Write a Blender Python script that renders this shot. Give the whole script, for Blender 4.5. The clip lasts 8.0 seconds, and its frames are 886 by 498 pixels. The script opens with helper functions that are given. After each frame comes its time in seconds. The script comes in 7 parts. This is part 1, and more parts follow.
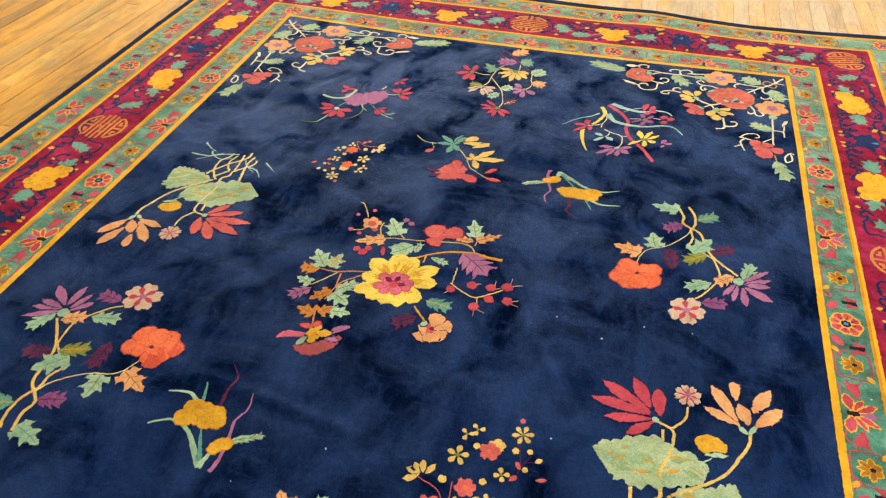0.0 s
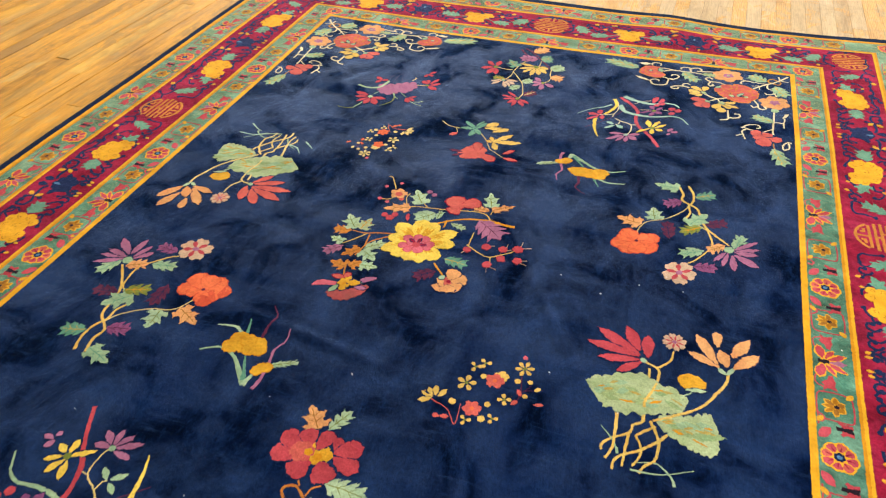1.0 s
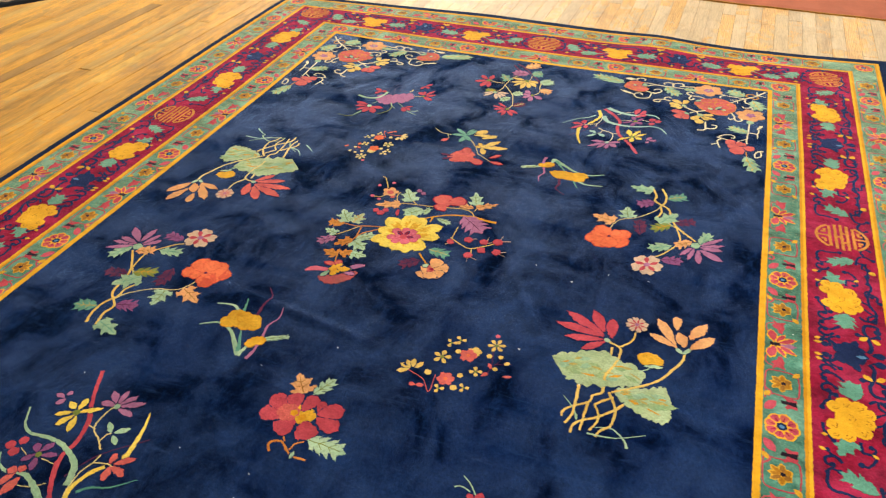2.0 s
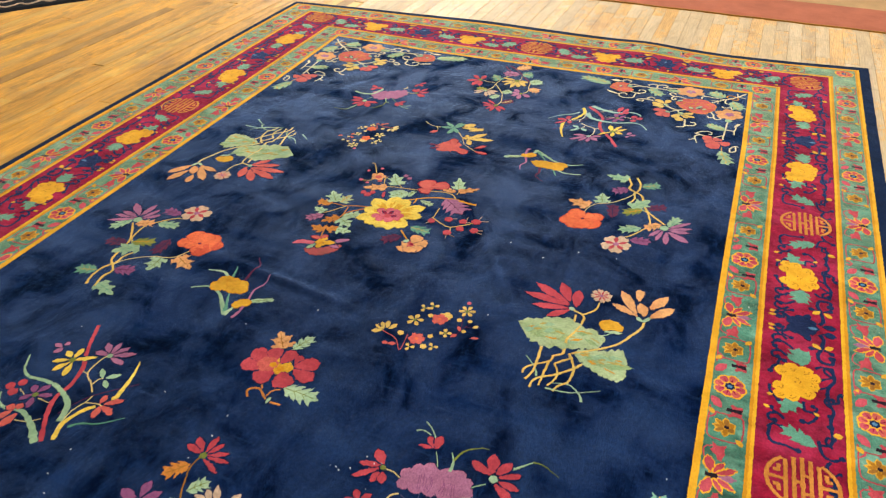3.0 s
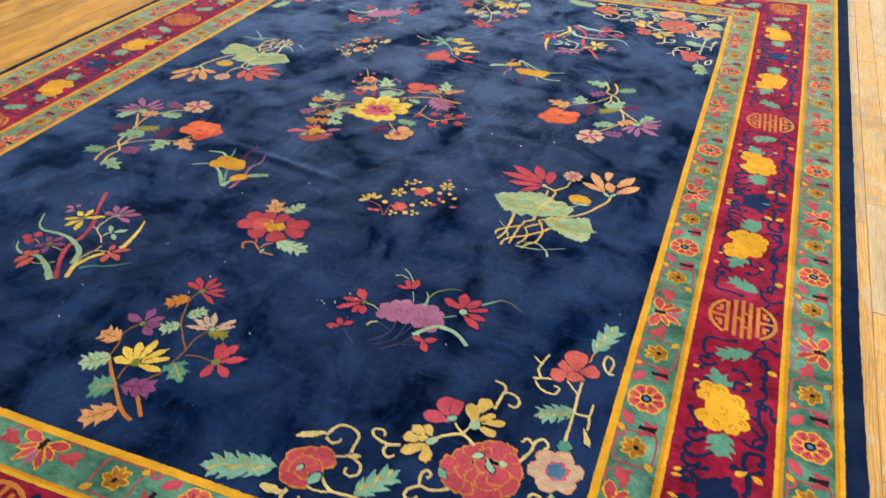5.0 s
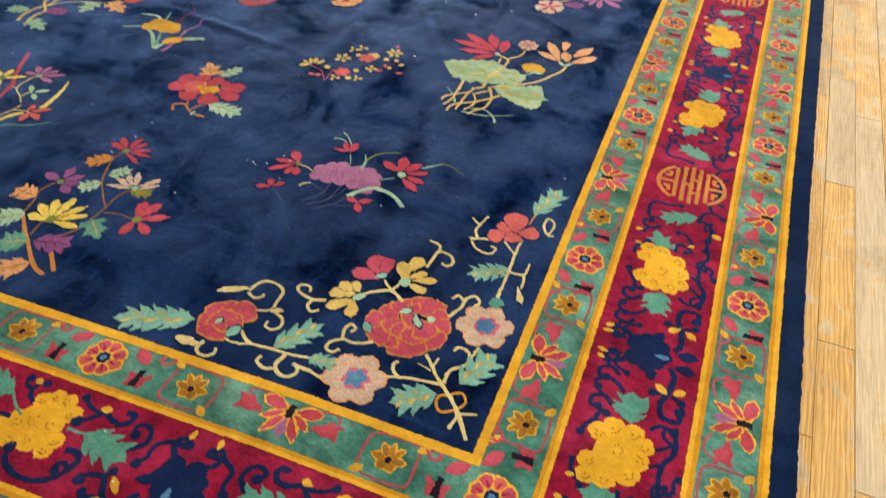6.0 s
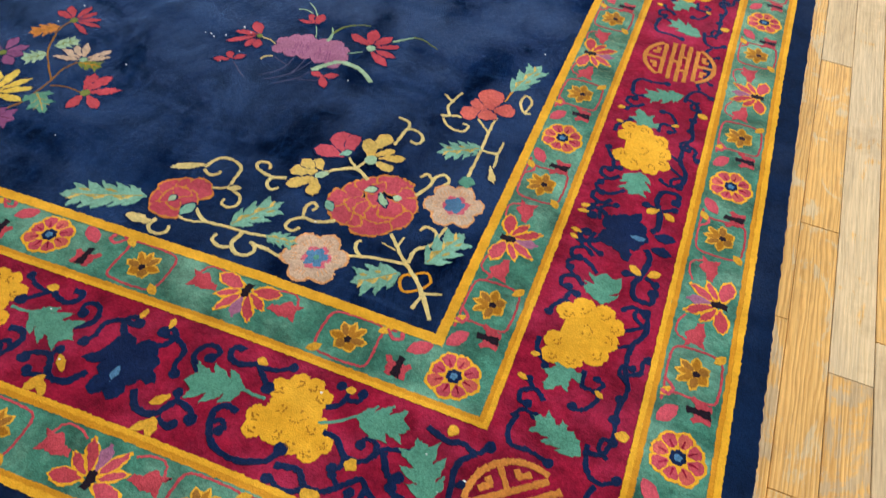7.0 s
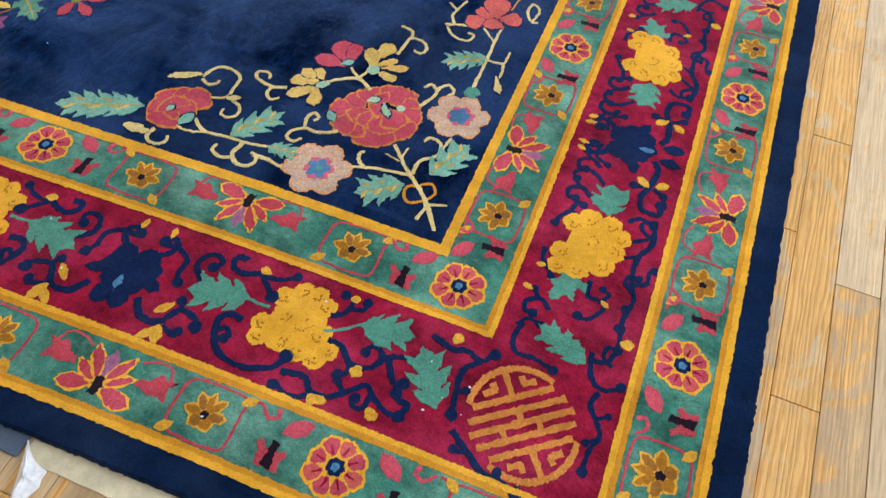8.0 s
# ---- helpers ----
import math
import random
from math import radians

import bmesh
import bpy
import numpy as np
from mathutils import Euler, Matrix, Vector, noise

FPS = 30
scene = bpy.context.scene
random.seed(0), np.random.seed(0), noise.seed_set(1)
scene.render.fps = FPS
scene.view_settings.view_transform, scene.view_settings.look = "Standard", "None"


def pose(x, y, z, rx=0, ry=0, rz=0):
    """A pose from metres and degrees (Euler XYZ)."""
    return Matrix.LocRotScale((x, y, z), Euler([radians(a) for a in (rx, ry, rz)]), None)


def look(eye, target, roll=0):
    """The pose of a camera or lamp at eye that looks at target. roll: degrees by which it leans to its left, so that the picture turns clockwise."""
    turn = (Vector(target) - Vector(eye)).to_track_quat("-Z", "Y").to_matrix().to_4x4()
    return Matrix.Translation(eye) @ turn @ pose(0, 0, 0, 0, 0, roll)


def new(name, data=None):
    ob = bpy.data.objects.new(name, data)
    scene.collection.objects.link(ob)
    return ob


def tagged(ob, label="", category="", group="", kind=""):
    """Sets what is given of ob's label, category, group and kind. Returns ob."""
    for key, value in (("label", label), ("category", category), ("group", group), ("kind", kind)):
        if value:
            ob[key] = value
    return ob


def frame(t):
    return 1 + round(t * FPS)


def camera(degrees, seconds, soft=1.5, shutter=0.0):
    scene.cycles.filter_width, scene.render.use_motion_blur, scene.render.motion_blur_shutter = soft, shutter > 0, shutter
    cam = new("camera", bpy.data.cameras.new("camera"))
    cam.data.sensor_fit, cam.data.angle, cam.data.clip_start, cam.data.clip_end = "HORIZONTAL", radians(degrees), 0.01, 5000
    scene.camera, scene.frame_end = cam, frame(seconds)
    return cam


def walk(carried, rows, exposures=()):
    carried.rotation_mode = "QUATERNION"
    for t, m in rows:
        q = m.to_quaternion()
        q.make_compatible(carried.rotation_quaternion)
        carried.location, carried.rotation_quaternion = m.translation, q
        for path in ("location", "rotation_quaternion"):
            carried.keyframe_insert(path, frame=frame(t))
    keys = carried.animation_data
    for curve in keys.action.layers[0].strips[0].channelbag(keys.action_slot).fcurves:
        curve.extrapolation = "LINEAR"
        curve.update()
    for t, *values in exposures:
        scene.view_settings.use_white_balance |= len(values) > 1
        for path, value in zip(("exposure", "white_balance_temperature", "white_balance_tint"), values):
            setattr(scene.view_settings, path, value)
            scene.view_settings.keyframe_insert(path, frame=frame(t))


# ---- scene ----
# A navy pile rug with floral sprays on a worn strip-board floor.
cam = camera(61.1, 8.0, 1.2, 0.4)
PATH = [
    (0, (0.421, -1.168, 1.125), (0.016, 0.315, -0.154), 1.0),
    (0.5, (0.464, -1.249, 1.129), (0.009, 0.232, -0.135), 0.7),
    (1, (0.519, -1.381, 1.154), (0.025, 0.103, -0.093), 0.4),
    (1.5, (0.571, -1.46, 1.165), (0.05, 0.036, -0.055), 0.3),
    (1.7, (0.595, -1.483, 1.169), (0.064, 0.021, -0.038), 0.3),
    (2.8, (0.781, -1.607, 1.152), (0.198, -0.077, 0.003), 0.6),
    (3, (0.791, -1.635, 1.136), (0.197, -0.102, -0.004), 0.6),
    (3.5, (0.8, -1.732, 1.121), (0.189, -0.199, -0.009), 0.7),
    (4, (0.821, -1.805, 1.092), (0.204, -0.277, -0.042), 0.8),
    (4.2, (0.831, -1.822, 1.076), (0.22, -0.297, -0.065), 0.9),
    (5.3, (0.976, -1.86, 0.986), (0.414, -0.387, -0.246), 1.7),
    (5.5, (0.991, -1.855, 0.96), (0.454, -0.404, -0.307), 2.3),
    (6, (1.029, -1.841, 0.891), (0.543, -0.455, -0.466), 3.1),
    (6.5, (1.052, -1.823, 0.847), (0.612, -0.518, -0.604), 3.8),
    (7, (1.063, -1.813, 0.82), (0.669, -0.588, -0.711), 4.5),
    (7.5, (1.075, -1.814, 0.803), (0.717, -0.665, -0.794), 5.0),
    (8, (1.064, -1.827, 0.791), (0.726, -0.735, -0.85), 5.1),
]
walk(cam, [(t, look(eye, target, roll)) for t, eye, target, roll in PATH],
     exposures=[(0, 0.40, 6400, 8), (1.5, 0.38, 6450, 8), (3, 0.29, 6250, 6), (4, 0.27, 5900, 6), (5.5, 0.25, 6000, 6), (7, 0.19, 5650, 5), (8, 0.17, 5250, 9)])

# ---- light: added area lamps in assumed openings of three unseen walls ----
FLOOR_Z = -0.012
world = bpy.data.worlds.new("sky")
scene.world = world
world.use_nodes = True
sky = world.node_tree.nodes.new("ShaderNodeTexSky")
sky.sky_type, sky.sun_disc = "NISHITA", False
sky.sun_elevation, sky.sun_rotation = radians(40), radians(60)
world.node_tree.links.new(sky.outputs[0], world.node_tree.nodes["Background"].inputs[0])
world.node_tree.nodes["Background"].inputs[1].default_value = 0.1


def added_light(name, m, wide, high, power):
    lamp = bpy.data.lights.new(name, "AREA")
    lamp.shape, lamp.size, lamp.size_y, lamp.energy = "RECTANGLE", wide, high, power
    lamp.color = (0.95, 0.985, 1.0)
    new(name, lamp).matrix_world = m


WEST, EAST, SOUTH, NORTH, CEILING = -4.6, 4.2, -4.4, 5.4, 3.6
# no source is seen: these lamps are added to light the rug and floor
added_light("north_added_light", look((-2.2, NORTH, 2.0), (-2.0, 0, 0.9)), 3.0, 2.2, 215)
added_light("north_added_light", look((2.0, NORTH, 2.0), (2.0, 0, 0.9)), 3.0, 2.2, 46)
added_light("east_added_light", look((EAST, 0.0, 2.0), (0, 0, 0.9)), 3.0, 2.2, 150)
added_light("south_added_light", look((0.0, SOUTH, 2.0), (0, 0, 0.9)), 3.0, 2.2, 15)

# ---- materials ----


def shader(name, rough=0.9):
    m = bpy.data.materials.new(name)
    m.use_nodes = True
    nt = m.node_tree
    b = nt.nodes["Principled BSDF"]
    b.inputs["Roughness"].default_value = rough
    return m, nt, b


def node(nt, kind, **values):
    n = nt.nodes.new(kind)
    for key, value in values.items():
        n.inputs[key.replace("_", " ")].default_value = value
    return n


def noise_tex(nt, scale, detail=3.0, rough=0.55, stretch=None, turn=0.0, coord="Object", shift=(0.0, 0.0, 0.0)):
    tc = nt.nodes.new("ShaderNodeTexCoord")
    n = node(nt, "ShaderNodeTexNoise", Scale=scale, Detail=detail, Roughness=rough)
    if stretch:
        mp = nt.nodes.new("ShaderNodeMapping")
        mp.inputs["Scale"].default_value = stretch
        mp.inputs["Rotation"].default_value = (0, 0, turn)
        mp.inputs["Location"].default_value = shift
        nt.links.new(tc.outputs[coord], mp.inputs[0])
        nt.links.new(mp.outputs[0], n.inputs["Vector"])
    else:
        nt.links.new(tc.outputs[coord], n.inputs["Vector"])
    return n


def ramp(nt, source, stops):
    r = nt.nodes.new("ShaderNodeValToRGB")
    e = r.color_ramp.elements
    e[0].position, e[0].color = stops[0][0], (*stops[0][1], 1)
    e[1].position, e[1].color = stops[-1][0], (*stops[-1][1], 1)
    for at, c in stops[1:-1]:
        e.new(at).color = (*c, 1)
    nt.links.new(source, r.inputs[0])
    return r


def mix(nt, factor, a, b, blend="MIX"):
    n = nt.nodes.new("ShaderNodeMix")
    n.data_type, n.blend_type = "RGBA", blend
    for value, slot in ((factor, 0), (a, 6), (b, 7)):
        if hasattr(value, "links"):
            nt.links.new(value, n.inputs[slot])
        elif slot == 0:
            n.inputs[slot].default_value = value
        else:
            n.inputs[slot].default_value = (*value, 1)
    return n.outputs[2]


def grey(v):
    return (v, v, v)


def pile(name, colour, tint=None, sheen=0.45, tuft=0.35, glow=None, worn=None, mottle=0.4, gloss=0.06, even=1.0):
    """Wool pile: dye that varies from skein to skein, tufts, and nap sheen put into the colour."""
    m, nt, b = shader(name, 0.95)
    tint = tint or tuple(c * 0.72 for c in colour)
    skein = noise_tex(nt, 26, 4, 0.65)
    pale_nap = noise_tex(nt, 8.0, 5, 0.66)
    c = mix(nt, ramp(nt, skein.outputs[0], [(0.36, grey(0)), (0.68, grey(1))]).outputs[0], colour, tint)
    # pale patches: sheen of lying nap, put into the colour
    light = worn or tuple(min(0.9, v * 1.18 + 0.012) for v in colour)
    c = mix(nt, ramp(nt, pale_nap.outputs[0], [(0.46, grey(0)), (0.68, grey(0.7))]).outputs[0], c, light)
    # light and dark lie of the nap, multiplied into the colour
    nap = noise_tex(nt, 9, 6, 0.72, (1.0, 1.5, 1), 0.6)
    c = mix(nt, mottle, c, ramp(nt, nap.outputs[0], [(0.31, grey(0.42)), (0.48, grey(0.95)), (0.69, grey(1.55))]).outputs[0], "MULTIPLY")
    fibre = noise_tex(nt, 560, 2, 0.6)
    clump = noise_tex(nt, 170, 3, 0.7)
    c = mix(nt, 0.28 * even, c, ramp(nt, clump.outputs[0], [(0.34, grey(0.5)), (0.52, grey(1.0)), (0.7, grey(1.2))]).outputs[0], "MULTIPLY")
    c = mix(nt, tuft * even, c, ramp(nt, fibre.outputs[0], [(0.28, grey(0.25)), (0.66, grey(1.0))]).outputs[0], "MULTIPLY")
    tc = nt.nodes.new("ShaderNodeTexCoord")
    knot = node(nt, "ShaderNodeTexVoronoi", Scale=270.0, Randomness=0.9)
    nt.links.new(tc.outputs["Object"], knot.inputs["Vector"])
    c = mix(nt, 0.3 * even, c, ramp(nt, knot.outputs["Distance"], [(0.1, grey(1.42)), (0.45, grey(1.2)), (0.75, grey(0.7))]).outputs[0], "MULTIPLY")
    nt.links.new(c, b.inputs["Base Color"])
    b.inputs["Specular IOR Level"].default_value = gloss
    b.inputs["Roughness"].default_value = 0.95 if gloss < 0.2 else 0.62
    b.inputs["Sheen Weight"].default_value = sheen
    b.inputs["Sheen Roughness"].default_value = 0.3
    top = max(colour)
    b.inputs["Sheen Tint"].default_value = (*(glow or tuple(0.25 + 0.75 * v / top for v in colour)), 1)
    bump = node(nt, "ShaderNodeBump", Strength=0.6, Distance=0.0015)
    nt.links.new(fibre.outputs[0], bump.inputs["Height"])
    lumps = node(nt, "ShaderNodeBump", Strength=0.25, Distance=0.002)
    nt.links.new(clump.outputs[0], lumps.inputs["Height"])
    nt.links.new(bump.outputs[0], lumps.inputs["Normal"])
    swell = node(nt, "ShaderNodeBump", Strength=0.3 * mottle, Distance=0.016)
    nt.links.new(nap.outputs[0], swell.inputs["Height"])
    nt.links.new(lumps.outputs[0], swell.inputs["Normal"])
    nt.links.new(swell.outputs[0], b.inputs["Normal"])
    return m


def navy_pile(name):
    """Deep blue field: sheen of its brushed nap put into the colour in drifts and clouds, and scuffs."""
    m, nt, b = shader(name, 0.9)
    drift = noise_tex(nt, 1.5, 4, 0.55, (1.5, 0.8, 1), 0.35, shift=(3.1, 1.7, 0.0))
    cloud = noise_tex(nt, 5.5, 7, 0.62, (1.2, 1.0, 1), 0.5, shift=(0.7, 2.3, 0.0))
    cloud.inputs["Distortion"].default_value = 0.5
    brush = noise_tex(nt, 15, 8, 0.78, (1.9, 0.7, 1), -0.4)
    clump = noise_tex(nt, 130, 3, 0.7)
    fibre = noise_tex(nt, 520, 2, 0.6)
    # base colour carries part of the nap's sheen: drift, cloud and brush tones
    c = ramp(nt, drift.outputs[0], [(0.36, (0.0020, 0.0062, 0.0270)), (0.50, (0.0032, 0.0095, 0.039)),
                                     (0.62, (0.0060, 0.0175, 0.070))]).outputs[0]
    c = mix(nt, ramp(nt, cloud.outputs[0], [(0.43, grey(0)), (0.53, grey(0.4)), (0.65, grey(1.0))]).outputs[0], c, (0.0115, 0.0330, 0.112))
    c = mix(nt, ramp(nt, cloud.outputs[0], [(0.34, grey(0.9)), (0.45, grey(0))]).outputs[0], c, (0.0009, 0.0030, 0.0120))
    c = mix(nt, ramp(nt, brush.outputs[0], [(0.50, grey(0)), (0.64, grey(0.65))]).outputs[0], c, (0.0100, 0.0290, 0.100))
    scuff = noise_tex(nt, 24, 5, 0.78, (0.28, 2.0, 1), 0.15)
    c = mix(nt, ramp(nt, scuff.outputs[0], [(0.56, grey(0)), (0.70, grey(0.8))]).outputs[0], c, (0.017, 0.038, 0.108))
    c = mix(nt, 0.45, c, ramp(nt, clump.outputs[0], [(0.34, grey(0.5)), (0.52, grey(1.0)), (0.7, grey(1.3))]).outputs[0], "MULTIPLY")
    c = mix(nt, 0.4, c, ramp(nt, fibre.outputs[0], [(0.25, grey(0.4)), (0.7, grey(1.0))]).outputs[0], "MULTIPLY")
    nt.links.new(c, b.inputs["Base Color"])
    lie = nt.nodes.new("ShaderNodeMath")
    lie.operation = "MULTIPLY"
    nt.links.new(ramp(nt, drift.outputs[0], [(0.36, grey(0.90)), (0.58, grey(1.0))]).outputs[0], lie.inputs[0])
    nt.links.new(ramp(nt, cloud.outputs[0], [(0.36, grey(0.30)), (0.60, grey(1.0))]).outputs[0], lie.inputs[1])
    stroke = noise_tex(nt, 4.0, 4, 0.6, (0.35, 3.0, 1), 0.55, shift=(1.2, 0.4, 0.0))
    combed = nt.nodes.new("ShaderNodeMath")
    combed.operation = "MULTIPLY"
    nt.links.new(lie.outputs[0], combed.inputs[0])
    nt.links.new(ramp(nt, stroke.outputs[0], [(0.36, grey(0.62)), (0.56, grey(1.0))]).outputs[0], combed.inputs[1])
    nt.links.new(combed.outputs[0], b.inputs["Sheen Weight"])
    nt.links.new(ramp(nt, combed.outputs[0], [(0.35, grey(0.0)), (0.9, grey(0.07))]).outputs[0], b.inputs["Specular IOR Level"])
    b.inputs["Specular Tint"].default_value = (0.45, 0.68, 1, 1)
    b.inputs["Roughness"].default_value = 0.6
    b.inputs["Sheen Roughness"].default_value = 0.25
    b.inputs["Sheen Tint"].default_value = (0.30, 0.52, 1, 1)
    bump = node(nt, "ShaderNodeBump", Strength=0.5, Distance=0.0014)
    nt.links.new(fibre.outputs[0], bump.inputs["Height"])
    wave = node(nt, "ShaderNodeBump", Strength=0.45, Distance=0.014)
    nt.links.new(brush.outputs[0], wave.inputs["Height"])
    nt.links.new(bump.outputs[0], wave.inputs["Normal"])
    nt.links.new(wave.outputs[0], b.inputs["Normal"])
    return m


def wood(name, tones, bare, stain, cover, blotch=0.25):
    """Strip boards: every board has its own tone; worn bare patches and streaks of old amber finish run across them."""
    m, nt, b = shader(name, 0.5)
    info = nt.nodes.new("ShaderNodeObjectInfo")
    geo = nt.nodes.new("ShaderNodeNewGeometry")
    tc = nt.nodes.new("ShaderNodeTexCoord")
    both = nt.nodes.new("ShaderNodeMath")
    both.operation = "ADD"
    nt.links.new(info.outputs["Random"], both.inputs[0])
    nt.links.new(geo.outputs["Random Per Island"], both.inputs[1])
    lot = nt.nodes.new("ShaderNodeMath")
    lot.operation = "FRACT"
    nt.links.new(both.outputs[0], lot.inputs[0])
    shift = nt.nodes.new("ShaderNodeVectorMath")
    shift.operation = "MULTIPLY_ADD"
    nt.links.new(lot.outputs[0], shift.inputs[0])
    shift.inputs[1].default_value = (37.0, 53.0, 11.0)
    nt.links.new(tc.outputs["Object"], shift.inputs[2])

    def streak(scale, stretch, detail, rough, distort=0.0, across=False):
        mp = nt.nodes.new("ShaderNodeMapping")
        mp.inputs["Scale"].default_value = stretch
        n = node(nt, "ShaderNodeTexNoise", Scale=scale, Detail=detail, Roughness=rough, Distortion=distort)
        nt.links.new(geo.outputs["Position"] if across else shift.outputs[0], mp.inputs[0])
        nt.links.new(mp.outputs[0], n.inputs["Vector"])
        return n

    def math_node(kind, a, k, c):
        n = nt.nodes.new("ShaderNodeMath")
        n.operation = kind
        nt.links.new(a, n.inputs[0])
        n.inputs[1].default_value = k
        nt.links.new(c, n.inputs[2])
        return n.outputs[0]

    grain = streak(90, (1.0, 0.09, 1), 6, 0.7, 1.6)
    fine = streak(430, (1.0, 0.03, 1), 3, 0.6)
    patch = streak(11, (1.2, 0.8, 1), 6, 0.68, 1.2)
    wear = streak(2.2, (2.0, 0.6, 1), 5, 0.62, 0.3, True)
    dirt = streak(6.0, (1, 1, 1), 6, 0.72, 0.0, True)
    rings = nt.nodes.new("ShaderNodeTexWave")
    rings.wave_type, rings.bands_direction = "BANDS", "X"
    mp = nt.nodes.new("ShaderNodeMapping")
    mp.inputs["Scale"].default_value = (1.0, 0.10, 1.0)
    nt.links.new(shift.outputs[0], mp.inputs[0])
    nt.links.new(mp.outputs[0], rings.inputs["Vector"])
    rings.inputs["Scale"].default_value = 48.0
    rings.inputs["Distortion"].default_value = 16.0
    rings.inputs["Detail"].default_value = 4.0
    rings.inputs["Detail Scale"].default_value = 0.55
    rings.inputs["Detail Roughness"].default_value = 0.62
    base = ramp(nt, lot.outputs[0], [(k / (len(tones) - 1), t) for k, t in enumerate(tones)])
    c = mix(nt, ramp(nt, wear.outputs[0], [(0.52 - 0.06 * cover, grey(0)), (0.68, grey(0.65))]).outputs[0], base.outputs[0], bare)
    spread = math_node("MULTIPLY_ADD", lot.outputs[0], 0.34, patch.outputs[0])
    spread = math_node("MULTIPLY_ADD", grain.outputs[0], 0.5, spread)
    edge = ramp(nt, spread, [(0.96 - cover * 0.24, grey(0)), (1.05 - cover * 0.24, grey(0.85))])
    c = mix(nt, edge.outputs[0], c, stain)
    c = mix(nt, 0.6, c, ramp(nt, grain.outputs[0], [(0.3, grey(0.74)), (0.5, grey(1.0)), (0.75, grey(1.15))]).outputs[0], "MULTIPLY")
    c = mix(nt, ramp(nt, edge.outputs[0], [(0.0, grey(0.05)), (0.8, grey(0.5))]).outputs[0], c, ramp(nt, rings.outputs["Fac"], [(0.0, (0.60, 0.46, 0.32)), (0.22, (0.88, 0.82, 0.72)), (0.5, grey(1.0)), (1.0, grey(1.12))]).outputs[0], "MULTIPLY")
    c = mix(nt, 0.35, c, ramp(nt, fine.outputs[0], [(0.3, grey(0.45)), (0.55, grey(1)), (0.75, grey(1.15))]).outputs[0], "MULTIPLY")
    c = mix(nt, ramp(nt, dirt.outputs[0], [(0.54, grey(0)), (0.74, grey(0.5))]).outputs[0], c, (0.30, 0.185, 0.085))
    shade = streak(3.6, (3.4, 0.5, 1), 8, 0.72, 0.6, True)
    c = mix(nt, blotch, c, ramp(nt, shade.outputs[0], [(0.34, (0.42, 0.36, 0.28)), (0.50, grey(0.95)), (0.64, (1.4, 1.36, 1.2))]).outputs[0], "MULTIPLY")
    nt.links.new(c, b.inputs["Base Color"])
    nt.links.new(ramp(nt, edge.outputs[0], [(0.0, grey(0.66)), (1.0, grey(0.46))]).outputs[0], b.inputs["Roughness"])
    b.inputs["Specular IOR Level"].default_value = 0.2
    bump = node(nt, "ShaderNodeBump", Strength=0.3, Distance=0.001)
    nt.links.new(fine.outputs[0], bump.inputs["Height"])
    ridge = node(nt, "ShaderNodeBump", Strength=0.3, Distance=0.001)
    nt.links.new(rings.outputs["Fac"], ridge.inputs["Height"])
    nt.links.new(bump.outputs[0], ridge.inputs["Normal"])
    nt.links.new(ridge.outputs[0], b.inputs["Normal"])
    return m


def plain(name, colour, rough=0.9, scale=6.0, vary=0.12, grain=180.0):
    m, nt, b = shader(name, rough)
    b.inputs["Specular IOR Level"].default_value = 0.12
    n = noise_tex(nt, scale, 5, 0.6)
    f = noise_tex(nt, grain, 2, 0.6)
    c = ramp(nt, n.outputs[0], [(0.3, tuple(v * (1 - vary) for v in colour)), (0.7, tuple(min(0.92, v * (1 + vary)) for v in colour))]).outputs[0]
    c = mix(nt, 0.25, c, ramp(nt, f.outputs[0], [(0.3, grey(0.6)), (0.65, grey(1))]).outputs[0], "MULTIPLY")
    nt.links.new(c, b.inputs["Base Color"])
    bump = node(nt, "ShaderNodeBump", Strength=0.2, Distance=0.001)
    nt.links.new(f.outputs[0], bump.inputs["Height"])
    nt.links.new(bump.outputs[0], b.inputs["Normal"])
    return m


